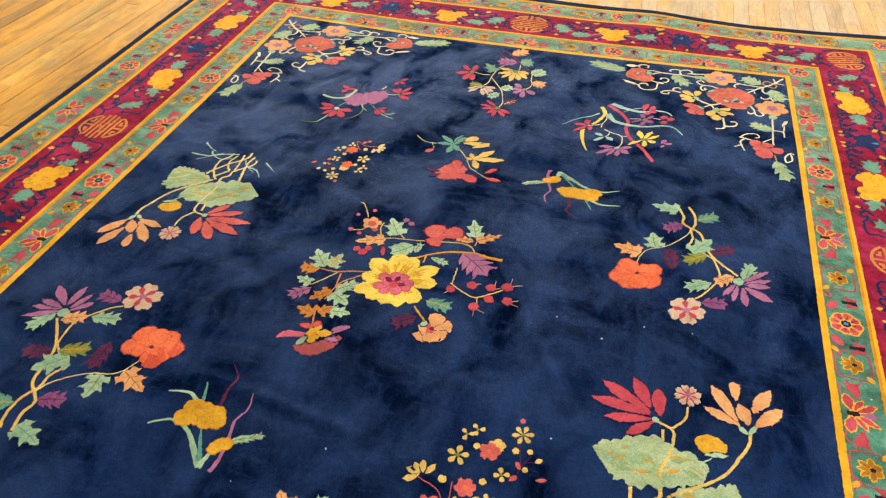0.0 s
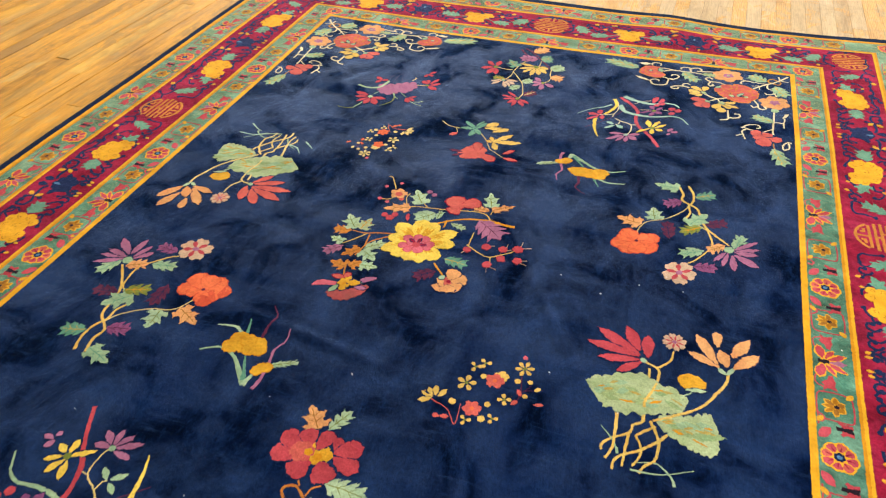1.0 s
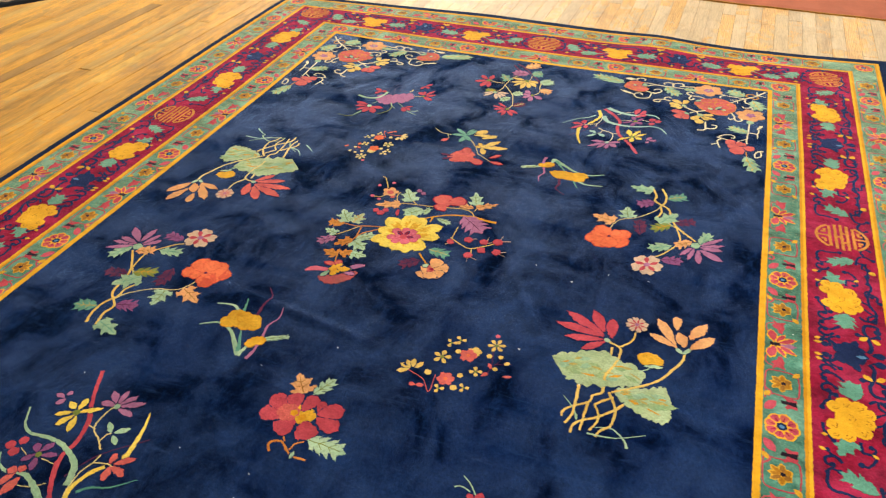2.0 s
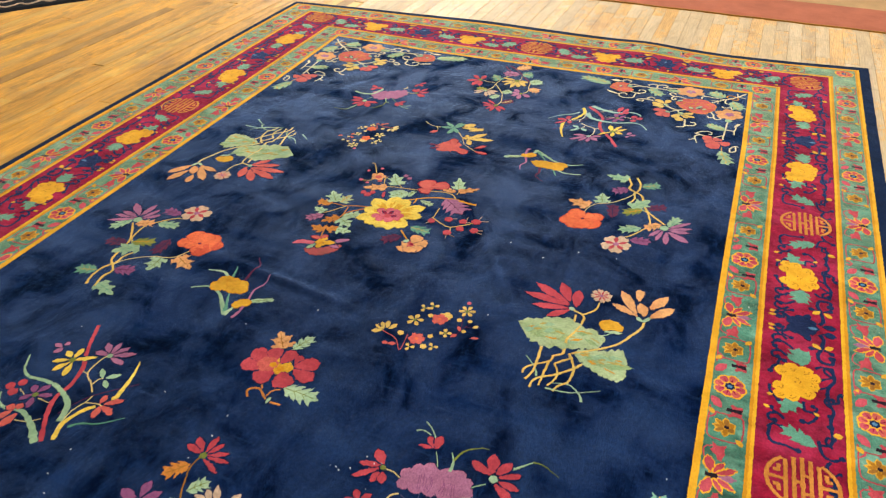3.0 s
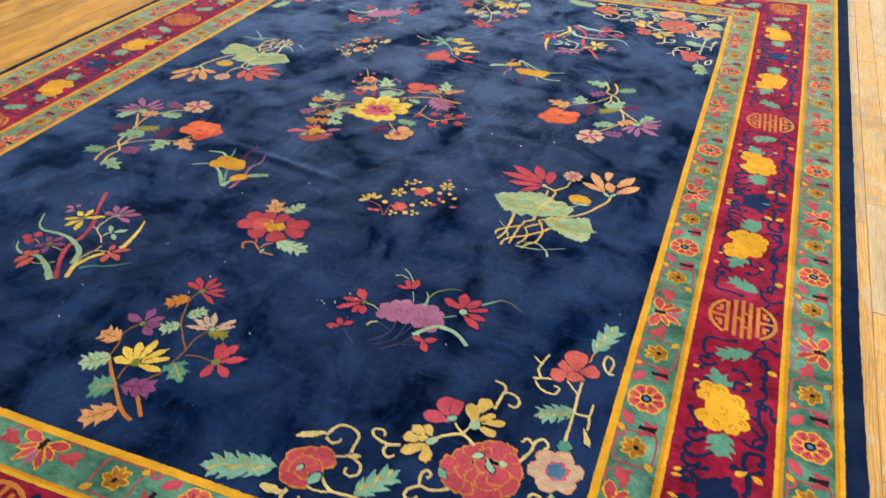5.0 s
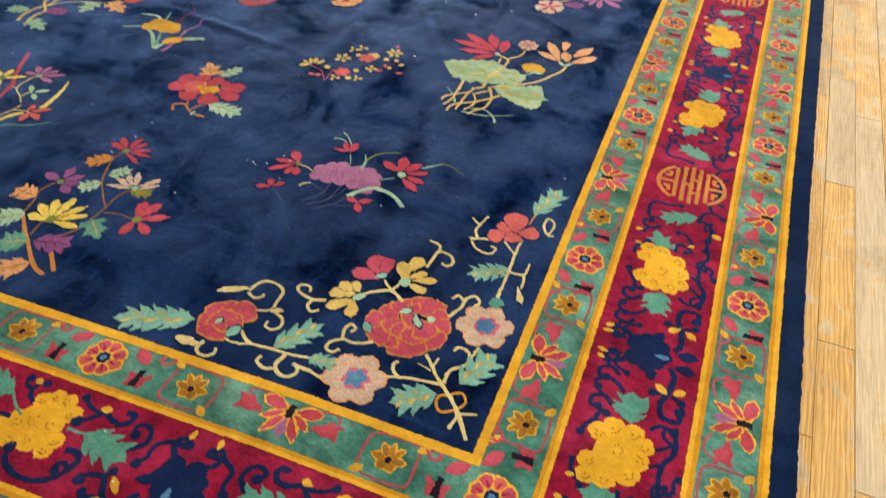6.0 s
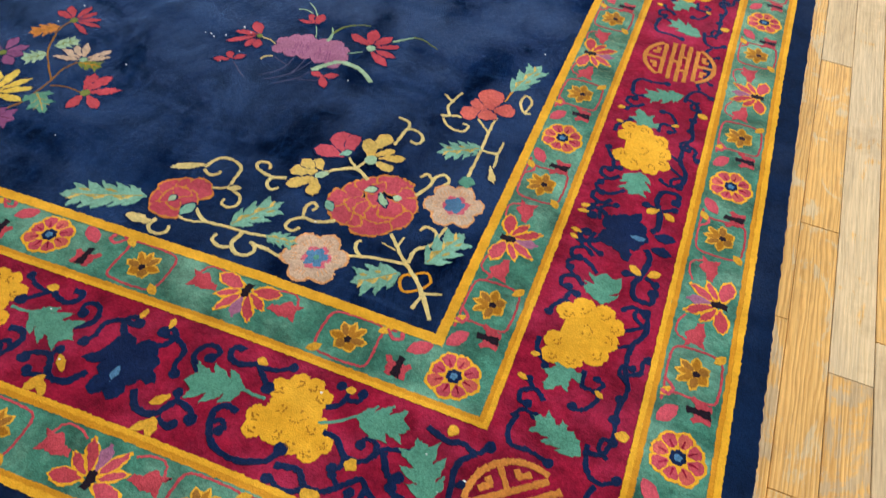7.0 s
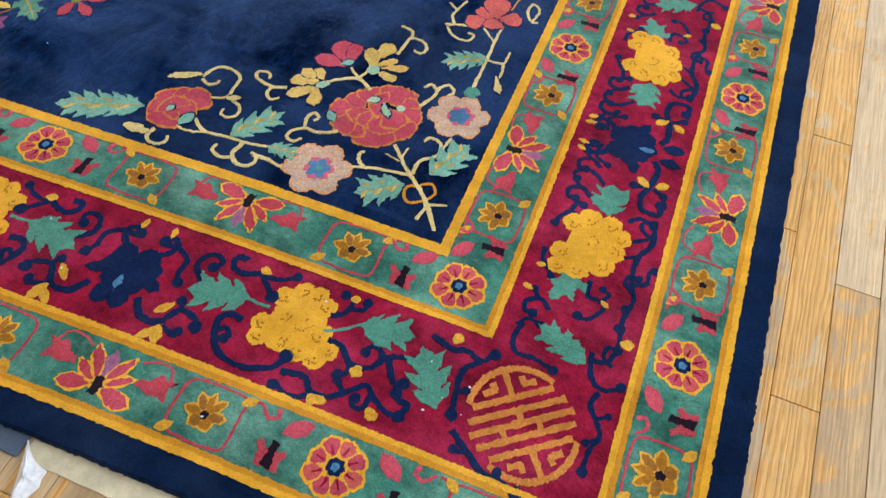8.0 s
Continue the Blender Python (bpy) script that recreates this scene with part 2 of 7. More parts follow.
DYE = {
    "crimson": pile("crimson_wool", (0.300, 0.0088, 0.034), (0.170, 0.005, 0.021), 0.5, 0.35, (1.0, 0.16, 0.30), (0.44, 0.032, 0.088), 0.95),
    "red": pile("red_wool", (0.50, 0.065, 0.08), (0.40, 0.042, 0.06)),
    "coral": pile("coral_wool", (0.60, 0.125, 0.09), (0.50, 0.075, 0.075)),
    "brick": pile("brick_wool", (0.40, 0.075, 0.075), (0.28, 0.08, 0.07)),
    "orange": pile("orange_wool", (0.76, 0.165, 0.06), (0.68, 0.115, 0.045)),
    "scarlet": pile("scarlet_wool", (0.62, 0.095, 0.04), (0.52, 0.065, 0.035)),
    "amber": pile("amber_wool", (0.60, 0.23, 0.04), (0.50, 0.17, 0.03)),
    "peach": pile("peach_wool", (0.72, 0.36, 0.14), (0.66, 0.27, 0.10)),
    "blush": pile("blush_wool", (0.6, 0.42, 0.29), (0.6, 0.36, 0.22)),
    "rose": pile("rose_wool", (0.52, 0.075, 0.10), (0.42, 0.05, 0.075)),
    "pink": pile("pink_wool", (0.64, 0.14, 0.18), (0.55, 0.09, 0.14)),
    "cream": pile("cream_wool", (0.74, 0.58, 0.23), (0.68, 0.48, 0.16)),
    "ivory": pile("ivory_wool", (0.76, 0.66, 0.42), (0.68, 0.56, 0.32)),
    "frost": pile("frost_green_wool", (0.36, 0.52, 0.42), (0.28, 0.44, 0.36)),
    "straw": pile("straw_wool", (0.73, 0.50, 0.13), (0.64, 0.38, 0.07)),
    "yellow": pile("yellow_wool", (0.72, 0.39, 0.03), (0.6, 0.28, 0.018)),
    "lemon": pile("lemon_wool", (0.82, 0.59, 0.10), (0.78, 0.50, 0.06)),
    "ochre": pile("ochre_wool", (0.60, 0.262, 0.012), (0.52, 0.215, 0.010), mottle=0.3, even=0.45),
    "bronze": pile("bronze_wool", (0.40, 0.165, 0.010), (0.33, 0.13, 0.010), mottle=0.3),
    "gold": pile("gold_wool", (0.76, 0.385, 0.020), (0.67, 0.315, 0.014), mottle=0.3, even=0.45),
    "brown": pile("brown_wool", (0.32, 0.14, 0.020), (0.25, 0.10, 0.016)),
    "teal": pile("teal_wool", (0.115, 0.30, 0.205), (0.085, 0.24, 0.16), 0.9, 0.35, (0.95, 0.95, 0.62)),
    "aqua": pile("aqua_wool", (0.24, 0.44, 0.32), (0.17, 0.36, 0.25), 0.6, 0.35, (0.95, 0.95, 0.7)),
    "khaki": pile("khaki_wool", (0.46, 0.36, 0.10), (0.40, 0.28, 0.06)),
    "leaf_green": pile("leaf_green_wool", (0.24, 0.37, 0.17), (0.36, 0.40, 0.17)),
    "band": pile("sea_green_wool", (0.078, 0.232, 0.160), (0.034, 0.115, 0.080), 1.0, 0.35, (1.0, 0.88, 0.42), (0.23, 0.42, 0.30), 1.0, 0.10),
    "sage": pile("sage_wool", (0.33, 0.46, 0.27), (0.25, 0.39, 0.23)),
    "mint": pile("mint_wool", (0.43, 0.55, 0.34), (0.32, 0.47, 0.29)),
    "olive": pile("olive_wool", (0.22, 0.24, 0.045), (0.14, 0.17, 0.03)),
    "lily": pile("lily_pad_wool", (0.42, 0.49, 0.27), (0.33, 0.42, 0.19)),
    "purple": pile("purple_wool", (0.26, 0.08, 0.18), (0.19, 0.05, 0.15)),
    "mauve": pile("mauve_wool", (0.40, 0.15, 0.25), (0.32, 0.11, 0.21)),
    "maroon": pile("maroon_wool", (0.11, 0.02, 0.05), (0.07, 0.014, 0.045)),
    "root": pile("slate_wool", (0.10, 0.09, 0.16), (0.06, 0.06, 0.12)),
    "sky": pile("sky_blue_wool", (0.10, 0.22, 0.36), (0.07, 0.15, 0.28)),
    "ink": pile("ink_wool", (0.0080, 0.0180, 0.068), (0.0048, 0.0105, 0.041)),
    "black": pile("black_wool", (0.018, 0.010, 0.016), (0.012, 0.007, 0.012)),
    "navy": navy_pile("navy_wool"),
    "selvage": pile("selvage_wool", (0.0050, 0.0155, 0.052), (0.0028, 0.0086, 0.030), 0.06, 0.35, (0.5, 0.65, 0.9)),
}
WORN = wood("worn_maple", ((0.56, 0.390, 0.205), (0.67, 0.480, 0.265), (0.53, 0.350, 0.170), (0.69, 0.490, 0.255), (0.61, 0.425, 0.215)), (0.66, 0.490, 0.300), (0.72, 0.385, 0.090), 0.18, 0.3)
AMBER = wood("amber_maple", ((0.37, 0.195, 0.052), (0.66, 0.345, 0.050), (0.47, 0.265, 0.078), (0.74, 0.435, 0.095), (0.40, 0.210, 0.052), (0.66, 0.320, 0.036), (0.64, 0.405, 0.135), (0.52, 0.275, 0.058)), (0.60, 0.380, 0.125), (0.70, 0.335, 0.024), 0.28, 0.6)
DARK_GAP = plain("dark_joint", (0.035, 0.024, 0.016))
PLASTER = plain("white_plaster", (0.74, 0.70, 0.62), 0.9, 1.5, 0.06, 40)
CANVAS = plain("tan_canvas", (0.74, 0.64, 0.41), 0.95, 45, 0.16, 500)
PAPER = plain("white_paper", (0.76, 0.73, 0.69), 0.85, 60, 0.14, 160)
SLATE = plain("grey_blue_cloth", (0.11, 0.14, 0.19), 0.9, 12, 0.15, 300)
TERRACOTTA = plain("terracotta_flatweave", (0.42, 0.125, 0.065), 0.95, 7, 0.15, 350)
TAN = plain("tan_flatweave", (0.46, 0.27, 0.12), 0.95, 7, 0.15, 350)
CHARCOAL = plain("charcoal_wool", (0.009, 0.009, 0.011), 0.95, 9, 0.3, 350)
LINT = plain("white_lint", (0.86, 0.86, 0.85), 0.9, vary=0.03, grain=40)

# ---- building ----


def part(name, mesh, parent, label="", m=None):
    ob = new(name, mesh)
    ob.parent = parent
    if m is not None:
        ob.matrix_basis = m
    if label:
        ob["label"] = label
    return ob


def mesh_of(name, verts, faces, materials, slots=None):
    me = bpy.data.meshes.new(name)
    me.from_pydata(verts, [], faces)
    for mat in materials:
        me.materials.append(mat)
    if slots:
        me.polygons.foreach_set("material_index", slots)
    me.update()
    return me


def box_bm(bm, x0, y0, z0, x1, y1, z1, bevel=0.0):
    made = bmesh.ops.create_cube(bm, size=1.0)["verts"]
    for v in made:
        v.co = Vector(((x0 + x1) / 2 + v.co.x * (x1 - x0), (y0 + y1) / 2 + v.co.y * (y1 - y0), (z0 + z1) / 2 + v.co.z * (z1 - z0)))
    if bevel:
        edges = list({e for v in made for e in v.link_edges})
        bmesh.ops.bevel(bm, geom=edges, offset=bevel, segments=1, affect="EDGES")


def bm_mesh(name, bm, *materials):
    me = bpy.data.meshes.new(name)
    bm.to_mesh(me)
    bm.free()
    for mat in materials:
        me.materials.append(mat)
    return me


# ---- the unseen room assumed round the place ----
def wall_with_openings(name, a, b, openings, outward):
    """A wall from a to b (x, y), 0.2 m thick, with openings (start, end) along it between 0.9 and 3.1 m."""
    bm = bmesh.new()
    ax, ay = a
    along = Vector((b[0] - ax, b[1] - ay))
    length = along.length
    cuts = [(0, length, FLOOR_Z - 0.03, 0.9), (0, length, 3.1, CEILING)]
    at = 0.0
    for s, e in openings:
        cuts.append((at, s, 0.9, 3.1))
        at = e
    cuts.append((at, length, 0.9, 3.1))
    for s, e, z0, z1 in cuts:
        box_bm(bm, s, 0, z0, e, 0.2, z1)
    turn = math.atan2(along.y, along.x)
    flip = 1 if outward > 0 else -1
    bmesh.ops.transform(bm, matrix=Matrix.Translation((ax, ay, 0)) @ Matrix.Rotation(turn, 4, "Z") @ Matrix.Scale(flip, 4, (0, 1, 0)), verts=bm.verts)
    bmesh.ops.recalc_face_normals(bm, faces=bm.faces)
    ob = new(name, bm_mesh(name, bm, PLASTER))
    return tagged(ob, "plain white plaster wall of a large room", "wall", kind="structure")


# the openings are assumed, one for each added lamp
wall_with_openings("wall_north", (WEST, NORTH), (EAST, NORTH), [(0.9, 3.9), (5.1, 8.1)], 1)
wall_with_openings("wall_east", (EAST, SOUTH), (EAST, NORTH), [(2.9, 5.9)], -1)
wall_with_openings("wall_south", (WEST, SOUTH), (EAST, SOUTH), [(3.1, 6.1)], -1)
wall_with_openings("wall_west", (WEST, SOUTH), (WEST, NORTH), [], 1)
bm = bmesh.new()
box_bm(bm, WEST - 0.2, SOUTH - 0.2, CEILING, EAST + 0.2, NORTH + 0.2, CEILING + 0.2)
tagged(new("ceiling", bm_mesh("ceiling", bm, PLASTER)), "plain white plaster ceiling", "ceiling", kind="structure")
bm = bmesh.new()
box_bm(bm, WEST - 0.2, SOUTH - 0.2, FLOOR_Z - 0.1, EAST + 0.2, NORTH + 0.2, FLOOR_Z - 0.016)
floor = tagged(new("floor", bm_mesh("floor", bm, DARK_GAP)), "worn strip-board wooden floor with patches of amber finish", "floor", kind="structure")

# ---- the rug: its plan ----
# Lines of the inner field and of the outer edge, a little uneven as the rug lies.
def line(knots):
    at, value = zip(*knots)
    return lambda v: float(np.interp(v, at, value))


FIELD_R = line([(-1.7, 0.899), (-0.75, 0.896), (0.06, 0.897), (0.79, 0.902), (1.31, 0.898), (1.8, 0.90)])
FIELD_L = line([(-1.7, -0.803), (-1.3, -0.805), (-0.54, -0.807), (-0.15, -0.811), (0.18, -0.818), (0.63, -0.828), (1.28, -0.852), (1.7, -0.862)])
FIELD_B = line([(-1.3, -1.337), (-0.8, -1.333), (0.0, -1.318), (0.23, -1.309), (0.63, -1.298), (0.9, -1.299), (1.4, -1.299)])
FIELD_T = line([(-1.3, 1.29), (-0.85, 1.279), (-0.35, 1.256), (0.15, 1.264), (0.49, 1.281), (0.9, 1.308), (1.4, 1.32)])
EDGE_R = line([(-1.8, 1.309), (-0.55, 1.311), (0.0, 1.319), (0.6, 1.327), (1.1, 1.333), (1.8, 1.343)])
EDGE_L = line([(-1.8, -1.205), (-1.0, -1.218), (-0.4, -1.238), (0.1, -1.258), (0.6, -1.268), (1.0, -1.282), (1.4, -1.288), (1.8, -1.29)])
EDGE_B = line([(-1.4, -1.735), (0.0, -1.716), (0.6, -1.696), (0.75, -1.693), (1.0, -1.694), (1.4, -1.697)])
EDGE_T = line([(-1.3, 1.645), (-0.9, 1.685), (-0.54, 1.71), (0.03, 1.728), (0.45, 1.73), (0.8, 1.715), (1.02, 1.73), (1.4, 1.78)])


def bend(x, y):
    """Height of the pile: the rug does not lie quite flat."""
    h = 0.0012 * math.sin(3.1 * x + 1.3 * y) + 0.0012 * math.sin(2.3 * y - 1.7 * x + 1.0)
    h += 0.010 * math.exp(-((x - 0.46) / 0.13) ** 2 - ((y - 1.62) / 0.17) ** 2)
    h += 0.005 * math.exp(-((x + 0.3) / 0.2) ** 2 - ((y - 1.7) / 0.1) ** 2)
    for ax, ay, bx, by, high in ((-0.30, -0.36, 0.10, -0.42, 0.0058), (0.28, -0.02, 0.47, -0.33, 0.0056), (-0.62, 0.62, -0.40, 1.02, 0.0016)):
        dx, dy = bx - ax, by - ay
        s = ((x - ax) * dx + (y - ay) * dy) / (dx * dx + dy * dy)
        d = abs((x - ax) * dy - (y - ay) * dx) / math.hypot(dx, dy)
        if -0.2 < s < 1.2:
            h += high * math.exp(-(d / 0.015) ** 2) * max(0.0, 1 - abs(s - 0.5) * 1.4)
    return h


def place(p, q):
    """The plan's units to metres: -1..1 is the field, from there to 2 the border. The outer navy band is narrower on the west side."""
    if p < -1:
        p = -1 - float(np.interp(-p - 1, (0, 0.69, 0.917, 1), (0, 0.69, 0.947, 1)))
    x0 = np.interp(p, (-2, -1, 1, 2), (-1.24, -0.82, 0.898, 1.32))
    y0 = np.interp(q, (-2, -1, 1, 2), (-1.7, -1.3, 1.27, 1.7))
    x = float(np.interp(p, (-2, -1, 1, 2), (EDGE_L(y0), FIELD_L(y0), FIELD_R(y0), EDGE_R(y0))))
    y = float(np.interp(q, (-2, -1, 1, 2), (EDGE_B(x0), FIELD_B(x0), FIELD_T(x0), EDGE_T(x0))))
    return x, y


rug = tagged(new("rug"), "large navy blue wool rug with flowers and crimson border on floor", "rug")
rug.empty_display_size = 0.2


tufts = random.Random(8)


def ring_mesh(name, u0, u1, mat, lift=0.0, ragged=0.0, n=150, skirt=0.0):
    """A mitred band of the border between the fractions u0 and u1 of its width."""
    verts, faces = [], []
    corners = ((-1, -1), (1, -1), (1, 1), (-1, 1))
    rows = max(1, round((u1 - u0) / 0.05))
    loop = []
    for k in range(4):
        (a, b), (c, d) = corners[k], corners[(k + 1) % 4]
        loop += [(a + (c - a) * i / n, b + (d - b) * i / n) for i in range(n)]
    for r in range(rows + 1):
        u = u0 + (u1 - u0) * r / rows
        for i, (p, q) in enumerate(loop):
            x, y = place(p * (1 + u), q * (1 + u))
            if ragged and r in (0, rows):
                x += ragged * (0.7 * noise.noise((x * 140, y * 140, u * 40)) + tufts.gauss(0, 0.5))
                y += ragged * (0.7 * noise.noise((y * 140, x * 140, u * 40 + 7)) + tufts.gauss(0, 0.5))
            verts.append((x, y, bend(x, y) + lift))
    if skirt:
        for k, (out, drop) in enumerate(((0.002, 0.003), (0.003, skirt))):
            for i, (p, q) in enumerate(loop):
                x, y, z = verts[rows * len(loop) + i]
                s = 1 + out / 1.5
                verts.append((x * s, y * s, (z - drop) if k == 0 else FLOOR_Z + max(0.0, z - 0.003) * 0.7))
        rows += 2
    m = len(loop)
    for r in range(rows):
        for i in range(m):
            j = (i + 1) % m
            faces.append((r * m + i, r * m + j, (r + 1) * m + j, (r + 1) * m + i))
    return mesh_of(name, verts, [f[::-1] for f in faces], [mat])


def field_mesh():
    nx, ny = 300, 440
    verts, faces = [], []
    for j in range(ny + 1):
        for i in range(nx + 1):
            x, y = place(-1.004 + 2.008 * i / nx, -1.004 + 2.008 * j / ny)
            verts.append((x, y, bend(x, y)))
    for j in range(ny):
        for i in range(nx):
            a = j * (nx + 1) + i
            faces.append((a, a + 1, a + nx + 2, a + nx + 1))
    me = mesh_of("field", verts, faces, [DYE["navy"]])
    me.polygons.foreach_set("use_smooth", [True] * len(faces))
    return me


part("field", field_mesh(), rug, "deep navy blue wool pile with brushed nap")
# ochre rings: shaded flank of the rounded golden stripes, put into the colour
for name, u0, u1, dye, lift, label in (
        ("inner_stripe", -0.002, 0.031, "gold", 0.0007, "golden yellow stripe"),
        ("inner_band", 0.029, 0.223, "band", 0.0, "sea green border band"),
        ("stripe", 0.221, 0.240, "ochre", 0.0004, "shaded side of golden stripe, painted ochre"),
        ("stripe", 0.237, 0.254, "gold", 0.0007, "golden yellow stripe"),
        ("main_band", 0.252, 0.656, "crimson", 0.0, "crimson main border band"),
        ("stripe", 0.654, 0.672, "gold", 0.0007, "golden yellow stripe"),
        ("stripe", 0.669, 0.690, "ochre", 0.0004, "shaded side of golden stripe, painted ochre"),
        ("outer_band", 0.688, 0.882, "band", 0.0, "sea green border band"),
        ("stripe", 0.880, 0.899, "ochre", 0.0004, "shaded side of golden stripe, painted ochre"),
        ("stripe", 0.896, 0.917, "gold", 0.0007, "golden yellow stripe")):
    part(name, ring_mesh(name, u0, u1, DYE[dye], lift, *((0.0010, 1000) if "band" not in name else (0.0, 300))), rug, label)
part("edge_band", ring_mesh("edge_band", 0.912, 1.0, DYE["selvage"], 0.0, 0.0013, 900, 0.008), rug, "plain navy outer band with a thick pile edge")

# ---- knotted motifs: pieces of dyed pile that stand a little proud of the ground ----
TAU = 2 * math.pi
PROUD = 0.14  # how far the carved pieces stand up
knots = random.Random(5)


def ragged(pts, step=0.0028, amount=0.0010, closed=True):
    """Resample an outline and let its edge wander by a knot or so."""
    out = []
    n = len(pts)
    span = max(max(p[0] for p in pts) - min(p[0] for p in pts), max(p[1] for p in pts) - min(p[1] for p in pts))
    amount = min(amount, 0.028 * span)
    for i in range(n if closed else n - 1):
        (x0, y0), (x1, y1) = pts[i], pts[(i + 1) % n]
        k = max(1, int(math.hypot(x1 - x0, y1 - y0) / step))
        out += [(x0 + (x1 - x0) * j / k, y0 + (y1 - y0) * j / k) for j in range(k)]
    return [(x + knots.gauss(0, amount), y + knots.gauss(0, amount)) for x, y in out]


def smooth(pts, each=8):
    """A smooth curve through a few points."""
    out = []
    p = [pts[0], *pts, pts[-1]]
    for i in range(1, len(p) - 2):
        for j in range(each):
            t = j / each
            out.append(tuple(0.5 * (2 * b + (c - a) * t + (2 * a - 5 * b + 4 * c - d) * t * t + (3 * b - a - 3 * c + d) * t ** 3)
                             for a, b, c, d in zip(p[i - 1], p[i], p[i + 1], p[i + 2])))
    out.append(tuple(pts[-1]))
    return out


class Cloth:
    """Gathers flat pieces of several dyes into one mesh."""

    def __init__(self, fit=None, flat=False):
        self.verts, self.faces, self.slots, self.dyes = [], [], [], []
        self.fit, self.flat = fit or (lambda x, y: (x, y)), flat

    swap = {}  # dyes replaced by others, mostly paler, in some repeats

    def slot(self, dye):
        dye = self.swap.get(dye, dye)
        if dye not in self.dyes:
            self.dyes.append(dye)
        return self.dyes.index(dye)

    def lay(self, outline, dye, z, soft=0.0003):
        """A closed outline as a low cushion with rounded shoulders."""
        if len(outline) < 3:
            return
        area = sum(a[0] * b[1] - b[0] * a[1] for a, b in zip(outline, outline[1:] + outline[:1]))
        if area < 0:
            outline = outline[::-1]
        soft = min(soft, 0.02 * math.sqrt(abs(area)))
        n, k, s = len(outline), len(self.verts), self.slot(dye)
        cx, cy = sum(p[0] for p in outline) / n, sum(p[1] for p in outline) / n
        for drop in (1, 0):
            for i, (x, y) in enumerate(outline):
                if not drop:
                    (ax, ay), (bx, by) = outline[i - 1], outline[(i + 1) % n]
                    d = math.hypot(bx - ax, by - ay) or 1
                    x, y = x - (by - ay) / d * soft, y + (bx - ax) / d * soft
                x, y = self.fit(x, y)
                h = 0.00025 + (0 if self.flat else bend(x, y))
                self.verts.append((x, y, h + (z * PROUD if not drop else -0.001)))
        for i in range(n):
            j = (i + 1) % n
            self.faces.append((k + i, k + j, k + n + j, k + n + i))
        self.faces.append(tuple(range(k + n, k + 2 * n)))
        self.slots += [s] * (n + 1)

    def strip(self, pts, w0, w1, dye, z):
        """A stem: a ribbon along a curve whose width goes from w0 to w1."""
        c = smooth(pts) if len(pts) > 2 else pts
        c = ragged(c, 0.004, 0.0004, False) + [c[-1]]
        left, right = [], []
        n = len(c)
        for i, (x, y) in enumerate(c):
            (ax, ay), (bx, by) = c[max(0, i - 2)], c[min(n - 1, i + 2)]
            d = math.hypot(bx - ax, by - ay) or 1
            w = (w0 + (w1 - w0) * i / max(1, n - 1)) / 2 * (1 + knots.gauss(0, 0.12))
            left.append((x - (by - ay) / d * w, y + (bx - ax) / d * w))
            right.append((x + (by - ay) / d * w, y - (bx - ax) / d * w))
        k, s = len(self.verts), self.slot(dye)
        for i in range(n):
            for (x, y), up in ((left[i], 0), (left[i], 1), (right[i], 1), (right[i], 0)):
                if up:
                    x, y = c[i][0] + (x - c[i][0]) * 0.8, c[i][1] + (y - c[i][1]) * 0.8
                x, y = self.fit(x, y)
                h = 0.00025 + (0 if self.flat else bend(x, y))
                self.verts.append((x, y, h + (z * PROUD if up else -0.001)))
        for i in range(n - 1):
            a = k + 4 * i
            for j in range(3):
                self.faces.append((a + j + 1, a + j, a + j + 4, a + j + 5))
                self.slots.append(s)
        self.faces += [(k, k + 1, k + 2, k + 3), (k + 4 * n - 1, k + 4 * n - 2, k + 4 * n - 3, k + 4 * n - 4)]
        self.slots += [s, s]

    def mesh(self, name):
        return mesh_of(name, self.verts, self.faces, [DYE[d] for d in self.dyes], self.slots)


def frame_of(b, t):
    dx, dy = t[0] - b[0], t[1] - b[1]
    return lambda s, v: (b[0] + dx * s - dy * v, b[1] + dy * s + dx * v)


def petal_shape(b, t, w, tip=0.6):
    """A petal from base to tip; tip: where it is widest. Pointed for low values, round for high ones."""
    length = math.hypot(t[0] - b[0], t[1] - b[1]) or 1e-4
    at, half = frame_of(b, t), w / 2 / length
    pts = []
    for side in (1, -1):
        run = [i / 9 for i in range(10)]
        for s in (run if side == 1 else run[-2::-1]):
            e = s / tip if s < tip else (1 - s) / (1 - tip)
            wide = (0.16 + 0.84 * math.sin(e * math.pi / 2) ** 0.9) if s < tip else (math.sin(e * math.pi / 2) ** (0.85 if tip < 0.62 else 0.55))
            pts.append(at(s, side * half * wide))
    return ragged(pts)


def leaf_shape(b, t, w, teeth=3, deep=0.5):
    """A lobed leaf with sharp forward-pointing teeth."""
    length = math.hypot(t[0] - b[0], t[1] - b[1]) or 1e-4
    at, half = frame_of(b, t), w / 2 / length
    pts = []
    for side in (1, -1):
        run = [(0.0, 0.05)]
        for k in range(teeth):
            s0, s1 = 0.04 + 0.80 * k / teeth, 0.04 + 0.80 * (k + 1) / teeth
            body = math.sin(math.pi * (0.16 + 0.70 * (s0 + s1) / 2)) ** 0.7
            run += [(s0 + 0.12 * (s1 - s0), body * (0.62 if k else 0.35)), (s0 + 0.5 * (s1 - s0), body * 0.86), (s1 + 0.05, body * 1.16), (s1 - 0.01, body * (1 - deep))]
        run.append((1.0, 0.0))
        run = run if side == 1 else run[::-1][1:]
        pts += [at(s, side * half * v) for s, v in run]
    return ragged(pts)


